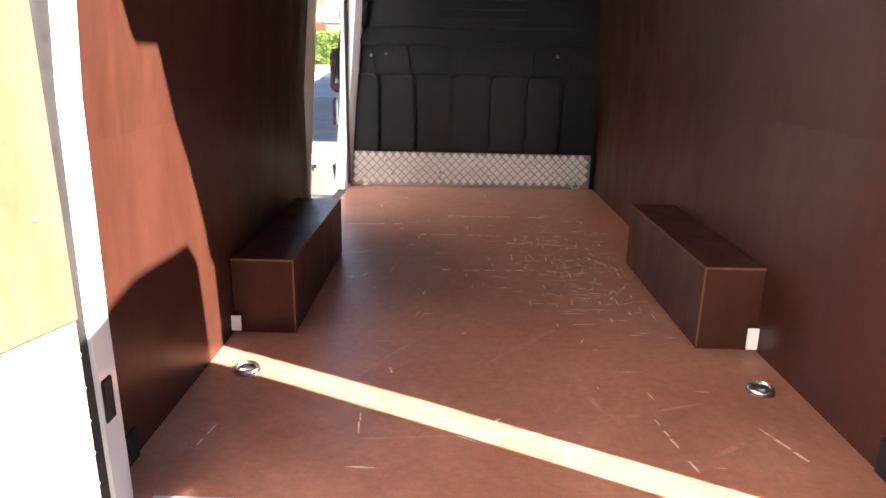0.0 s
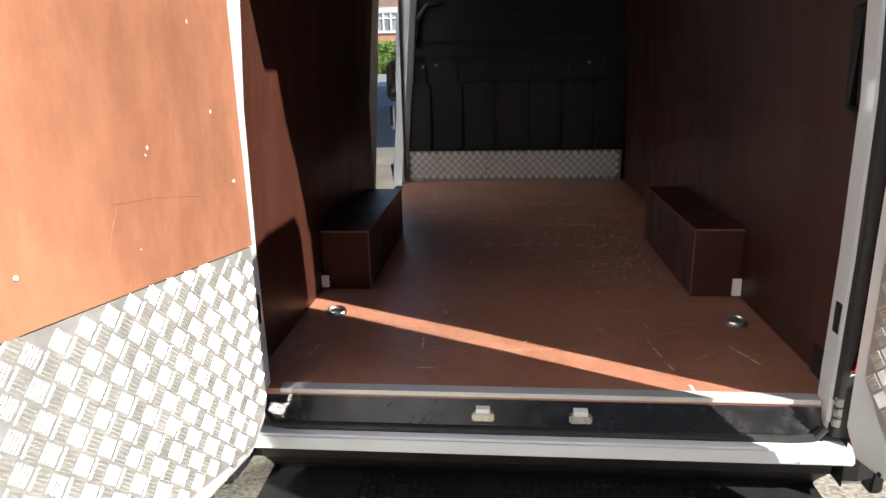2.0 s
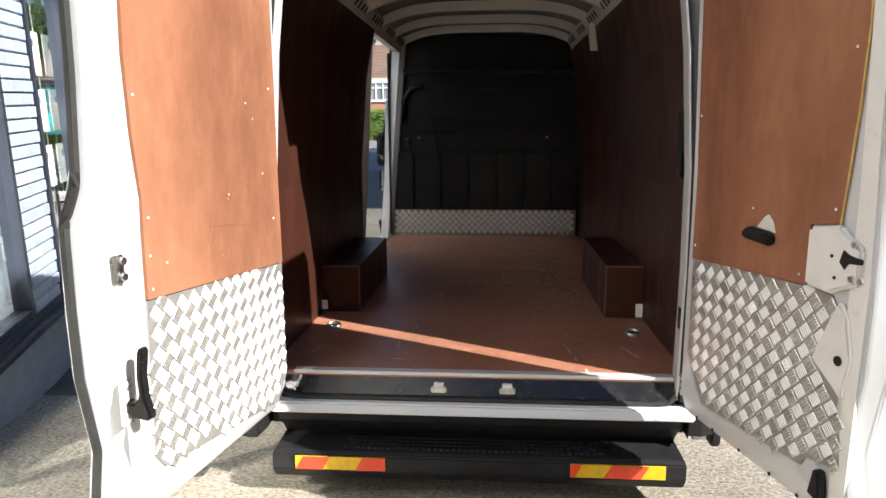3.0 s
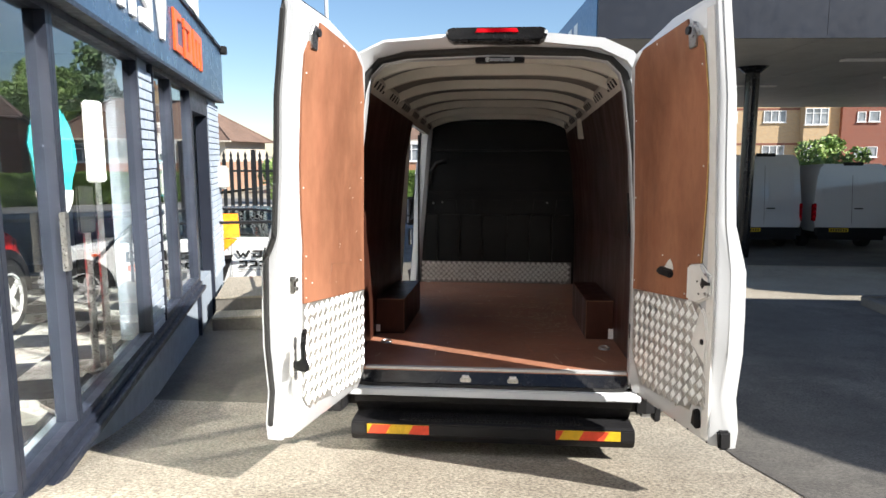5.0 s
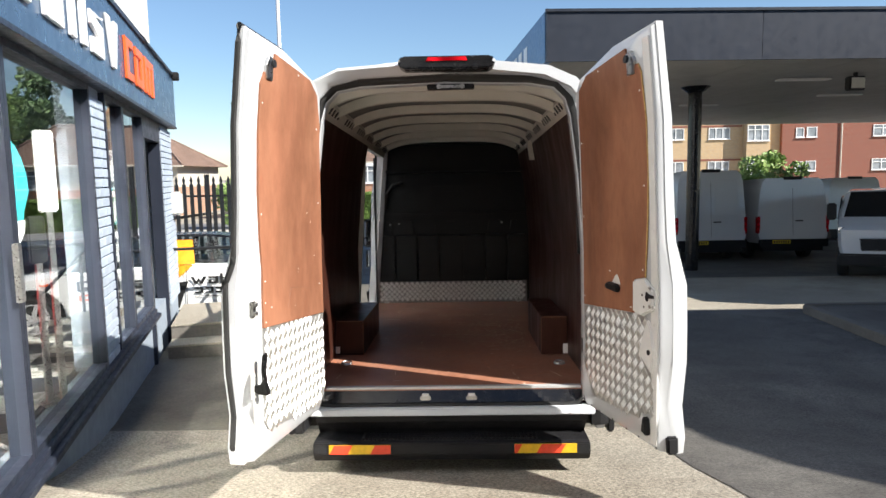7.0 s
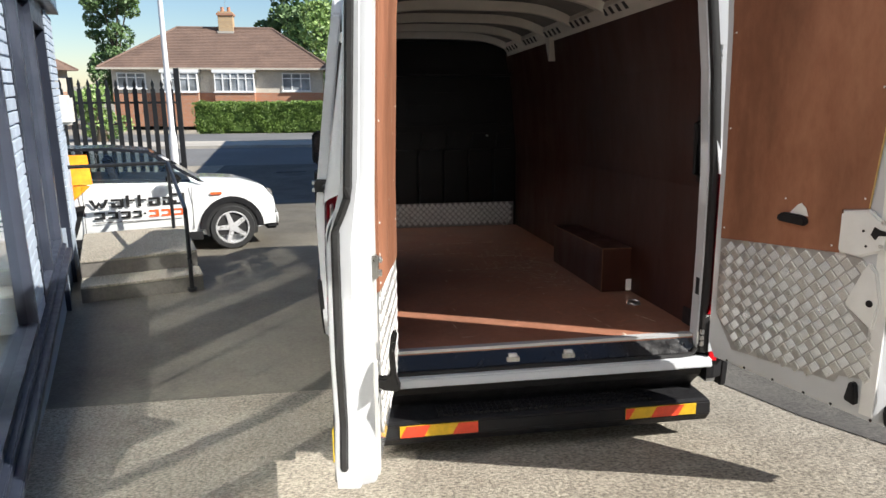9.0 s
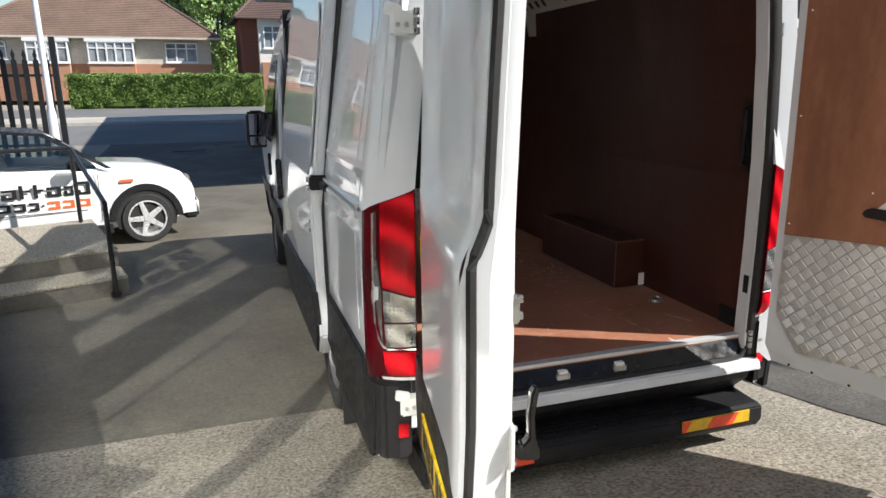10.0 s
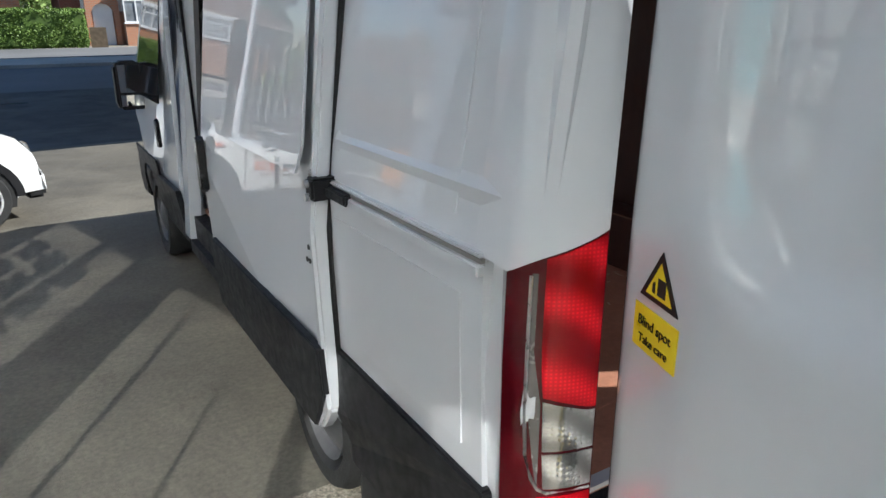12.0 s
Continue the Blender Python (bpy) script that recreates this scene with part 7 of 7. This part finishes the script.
tree("far_tree", -42, 75, -0.5, 4, crown(15, 30, 3.5, 3, 2, 9, 1.3), LEAF_DARK, 16, "dark green tree beyond the houses", 5000, 0.25)
# ---- houses across the road ----
def brick_material(name, c1, c2, mortar, scale):
    m = bpy.data.materials.new(name)
    m.use_nodes = True
    nt = m.node_tree
    b = nt.nodes["Principled BSDF"]
    tc, mp, br = nt.nodes.new("ShaderNodeTexCoord"), nt.nodes.new("ShaderNodeMapping"), nt.nodes.new("ShaderNodeTexBrick")
    mp.inputs["Rotation"].default_value = (radians(90), 0, 0)
    nt.links.new(tc.outputs["Object"], mp.inputs[0])
    nt.links.new(mp.outputs[0], br.inputs["Vector"])
    br.inputs["Color1"].default_value, br.inputs["Color2"].default_value, br.inputs["Mortar"].default_value = (*c1, 1), (*c2, 1), (*mortar, 1)
    br.inputs["Scale"].default_value = scale
    br.inputs["Mortar Size"].default_value = 0.012
    br.inputs["Brick Width"].default_value, br.inputs["Row Height"].default_value = 0.215, 0.075
    nt.links.new(br.outputs["Color"], b.inputs["Base Color"])
    b.inputs["Roughness"].default_value = 0.85
    return m


BRICK_RED = brick_material("orange_red_brick", (0.50, 0.19, 0.085), (0.42, 0.15, 0.07), (0.34, 0.28, 0.22), 1.0)
BRICK_YEL = brick_material("yellow_buff_brick", (0.52, 0.36, 0.19), (0.44, 0.29, 0.15), (0.42, 0.34, 0.24), 1.0)
BRICK_DARK = brick_material("dark_red_brick", (0.25, 0.062, 0.033), (0.20, 0.05, 0.030), (0.22, 0.13, 0.095), 1.0)
PEBBLE = material("buff_pebbledash", (0.55, 0.50, 0.42), 0.9, vary=0.06, scale=2, fine=0.12, fine_scale=15)
TILE = material("brown_roof_tile", (0.19, 0.125, 0.095), 0.85, vary=0.14, scale=0.8, fine=0.12, fine_scale=6)
TILE_DARK = material("dark_brown_roof_tile", (0.11, 0.07, 0.06), 0.85, vary=0.14, scale=0.8, fine=0.1, fine_scale=6)
UPVC = material("white_window_frame", (0.80, 0.80, 0.79), 0.4, vary=0.03)
HOUSE_GLASS = material("curtained_house_glass", (0.24, 0.26, 0.28), 0.06, vary=0.45, scale=1.2)


def house_window(parent, x0, x1, z0, z1, y, cols, transom=True, depth=0.07):
    """White framed window with separate panes, facing -y."""
    win = part("window", frame_ring(x0, x1, z0, z1, y - depth, y + 0.05, 0.06), UPVC, parent, "white framed window")
    w = (x1 - x0 - 0.06) / cols
    part("window_sill", boxes((x0 - 0.06, x1 + 0.06, y - depth - 0.06, y, z0 - 0.06, z0 - 0.002)), UPVC, win)
    zt = z1 - (z1 - z0) * 0.30
    for i in range(cols):
        a = x0 + 0.03 + i * w
        if i:
            part("mullion", boxes((a - 0.035, a + 0.035, y - depth, y + 0.02, z0 + 0.06, z1 - 0.06)), UPVC, win)
        if transom:
            part("transom", boxes((a + 0.035, a + w - 0.035, y - depth + 0.004, y + 0.02, zt - 0.03, zt + 0.03)), UPVC, win)
            part("pane", boxes((a + 0.035, a + w - 0.035, y - 0.02, y, zt + 0.03, z1 - 0.06)), HOUSE_GLASS, win)
            part("pane", boxes((a + 0.035, a + w - 0.035, y - 0.02, y, z0 + 0.06, zt - 0.03)), HOUSE_GLASS, win)
        else:
            part("pane", boxes((a + 0.035, a + w - 0.035, y - 0.02, y, z0 + 0.06, z1 - 0.06)), HOUSE_GLASS, win)
    return win


def hip_roof(parent, x0, x1, y0, y1, ze, zr, xr0, xr1, mat, rows=26):
    """Hipped roof of overlapping tile courses."""
    ym = (y0 + y1) / 2
    def rect(k, lift):
        z = ze + (zr - ze) * k + lift
        return [(x0 + (xr0 - x0) * k, y0 + (ym - y0) * k, z), (x1 + (xr1 - x1) * k, y0 + (ym - y0) * k, z), (x1 + (xr1 - x1) * k, y1 + (ym - y1) * k, z), (x0 + (xr0 - x0) * k, y1 + (ym - y1) * k, z)]

    roof = part("roof", ring_band([rect(0, -0.03), rect(1, -0.03)]), mat, parent, "brown tiled hipped roof")
    for i in range(rows):
        part("tile_course", ring_band([rect(i / rows, -0.01), rect(i / rows, 0.045), rect((i + 1) / rows, 0.0)]), mat, roof)
    r = [(xr0, ym, zr + 0.02), (xr1, ym, zr + 0.02)]
    part("ridge", bar(r, 0.09, 8), mat, roof)
    for cx, cy, k in ((x0, y0, 0), (x1, y0, 1), (x0, y1, 0), (x1, y1, 1)):
        part("hip_ridge", bar([(cx, cy, ze + 0.05), (*r[k][:2], zr + 0.02)], 0.075, 6), mat, roof)
    return roof


bung = thing("bungalow", "pair of brick and pebbledash bungalows with a brown hipped roof", "house", Matrix.Translation((0, 0, -0.5)))
part("brick_wall", boxes((-13.5, -1.3, 40.3, 48.0, 0, 1.95)), BRICK_RED, bung, "orange-red brick lower wall")
part("upper_wall", boxes((-13.49, -1.31, 40.31, 47.99, 1.952, 3.38)), PEBBLE, bung, "buff pebbledash upper wall")
hip_roof(bung, -14.1, -0.75, 39.85, 48.5, 3.38, 5.95, -10.4, -4.5, TILE)
part("gutter", boxes((-14.15, -0.70, 39.72, 39.86, 3.30, 3.40)), PEBBLE, bung, "pale gutter")
ch = part("chimney", boxes((-7.75, -6.85, 43.7, 44.6, 5.2, 6.95)), BRICK_YEL, bung, "buff brick chimney", bevel=0.02)
part("chimney_cap", boxes((-7.82, -6.78, 43.63, 44.67, 6.72, 6.85)), BRICK_RED, ch)
for x in (-7.5, -7.1):
    part("chimney_pot", disc(bmesh.new(), (x, 44.15, 6.95), (0, 0, 1), 0.12, 0.3, 12, 0.10), BRICK_RED, ch)
part("flashing", boxes((-7.8, -6.8, 43.55, 44.6, 5.55, 5.75)), PAVE, ch)
for x0, x1, cols in ((-10.6, -8.6, 4), (-7.65, -5.35, 5)):
    part("bay", boxes((x0, x1, 39.75, 40.3, 0.0, 1.96)), BRICK_RED, bung, "brick base of the bay window")
    part("bay_top", boxes((x0 - 0.1, x1 + 0.1, 39.7, 40.3, 3.12, 3.30)), UPVC, bung)
    house_window(bung, x0, x1, 2.02, 3.12, 39.8, cols)
    for x in (x0, x1 - 0.06):
        part("bay_side", boxes((x, x + 0.06, 39.84, 40.3, 2.0, 3.12)), UPVC, bung)
house_window(bung, -3.75, -2.05, 2.05, 3.12, 40.3, 3)
house_window(bung, -13.2, -11.6, 2.2, 3.12, 40.3, 3)
part("aerial", bar([(-7.3, 44.1, 7.2), (-7.3, 44.1, 7.9)], 0.015, 5), STEEL, bung, "thin television aerial")

hs = thing("semi_detached_house", "white rendered two-storey house with a brick arched porch", "house", Matrix.Translation((0, 0, -0.75)))
part("side_wall", boxes((0.35, 1.25, 38.4, 46.0, 0, 4.65)), BRICK_DARK, hs, "dark red brick side wall")
part("front_wall", boxes((1.252, 9.0, 37.6, 46.0, 1.62, 4.65)), RENDER_WHITE, hs, "white rendered front wall")
part("brick_base", boxes((1.252, 9.0, 37.62, 46.0, 0, 1.618)), BRICK_RED, hs, "red brick lower wall")
hip_roof(hs, 0.0, 9.6, 37.2, 46.4, 4.65, 7.3, 2.6, 7.0, TILE_DARK)
part("front_gable", outline([(2.6, 4.6), (5.6, 4.6), (4.1, 6.1)], 37.0, 40.0, lambda p, q, d: (p, d, q)), RENDER_WHITE, hs, "white front gable")
part("gable_verge", bar([(2.35, 36.95, 4.45), (4.1, 36.95, 6.2), (5.85, 36.95, 4.45)], 0.09, 6), TILE_DARK, hs)
house_window(hs, 1.5, 2.5, 3.1, 4.3, 37.6, 2)
house_window(hs, 3.1, 5.1, 3.1, 4.3, 37.55, 3)
part("bay", boxes((3.0, 5.2, 36.9, 37.6, 0.0, 1.1)), BRICK_RED, hs)
house_window(hs, 3.0, 5.2, 1.12, 2.6, 36.95, 4)
part("bay_roof", boxes((2.9, 5.3, 36.8, 37.7, 2.6, 2.8)), TILE_DARK, hs)
arch_pts = [(1.35, 0.0), (1.60, 0.0), (1.60, 1.5)] + [(2.1 - 0.5 * math.cos(a), 1.5 + 0.5 * math.sin(a)) for a in [math.pi * k / 8 for k in range(1, 8)]] + [(2.60, 1.5), (2.60, 0.0), (2.85, 0.0), (2.85, 2.35), (1.35, 2.35)]
part("porch_arch", outline(arch_pts, 37.42, 37.6, lambda p, q, d: (p, d, q)), BRICK_RED, hs, "brick arch of the porch")
part("front_door", boxes((1.65, 2.55, 37.56, 37.61, 0.0, 2.0)), UPVC, hs, "white front door")
part("fence_panel", boxes((1.2, 1.9, 35.0, 35.06, 0.1, 1.0)), BARK, hs, "dark gate panel")

flats = thing("flats", "buff and red brick flats with white windows", "flats", Matrix.Translation((0, 0, -0.8)))
part("buff_wall", boxes((12.0, 29.1, 58.0, 68.0, 0, 11.0)), BRICK_YEL, flats, "buff brick wall")
part("red_wall", boxes((29.1, 62.0, 57.6, 68.0, 0, 11.0)), BRICK_DARK, flats, "dark red brick wall")
part("window_bay", boxes((25.8, 27.8, 57.2, 58.0, 0, 11.0)), BRICK_YEL, flats, "projecting window bay")
part("downpipe", bar([(21.5, 57.9, 0), (21.5, 57.9, 11)], 0.07, 8), BARK, flats, "brown downpipe")
part("downpipe", bar([(34.3, 57.5, 0), (34.3, 57.5, 11)], 0.07, 8), PEBBLE, flats, "pale downpipe")
for z in (2.5, 5.5, 8.5):
    house_window(flats, 15.2, 17.0, z, z + 1.0, 58.0, 3, False)
    house_window(flats, 19.0, 20.5, z, z + 1.0, 58.0, 2, False)
    house_window(flats, 22.7, 24.6, z, z + 1.0, 58.0, 3, False)
    house_window(flats, 25.85, 27.75, z - 0.25, z + 1.15, 57.2, 3, True)
    house_window(flats, 30.3, 31.0, z, z + 0.85, 57.6, 1, False)
    house_window(flats, 31.25, 32.15, z, z + 0.9, 57.6, 1, False)
    house_window(flats, 37.1, 39.6, z, z + 1.0, 57.6, 3, True)
    part("soldier_course", boxes((12.0, 25.7, 57.97, 58.0, z + 1.05, z + 1.22)), BRICK_DARK, flats)
copy_thing(bung, Matrix.Translation((-17.4, 0.5, -0.5)))
# ---- bricks of the showroom piers, piece by piece ----
def brick_pier(x0, x1, y_front, y_back, z0, z1, parent):
    course, length, gap = 0.078, 0.225, 0.010
    bms = {}

    def shared(w, d):
        key = (round(w, 3), round(d, 3))
        if key not in bms:
            bm = bmesh.new()
            box(bm, 0, w, 0, d, 0, course - gap)
            bmesh.ops.bevel(bm, geom=bm.edges[:], offset=0.004, segments=1, affect="EDGES")
            me = bpy.data.meshes.new("brick")
            bm.to_mesh(me)
            bm.free()
            me.materials.append(BRICK_PAINT)
            bms[key] = me
        return bms[key]

    rng = random.Random(2)
    for r in range(int((z1 - z0) / course)):
        x = x0 - (length / 2 if r % 2 else 0)
        while x < x1 - 0.02:
            a, b = max(x0, x), min(x1, x + length - gap)
            if b - a > 0.03:
                ob = new("brick", shared(b - a, 0.055))
                ob.parent = parent
                ob.location = (a, y_front - 0.015 - rng.uniform(0, 0.003), z0 + r * course)
            x += length
    return


core = [o for o in shop.children if o.name.startswith("pier_core")][0]
brick_pier(-4.76, -4.30, 0.0, 0.24, SILL + 0.03, HEAD - 0.03, core)
endp = [o for o in shop.children if o.name.startswith("end_pier")][0]
brick_pier(-1.03, 0.0, -0.02, 0.2, 0.30, HEAD - 0.03, endp)
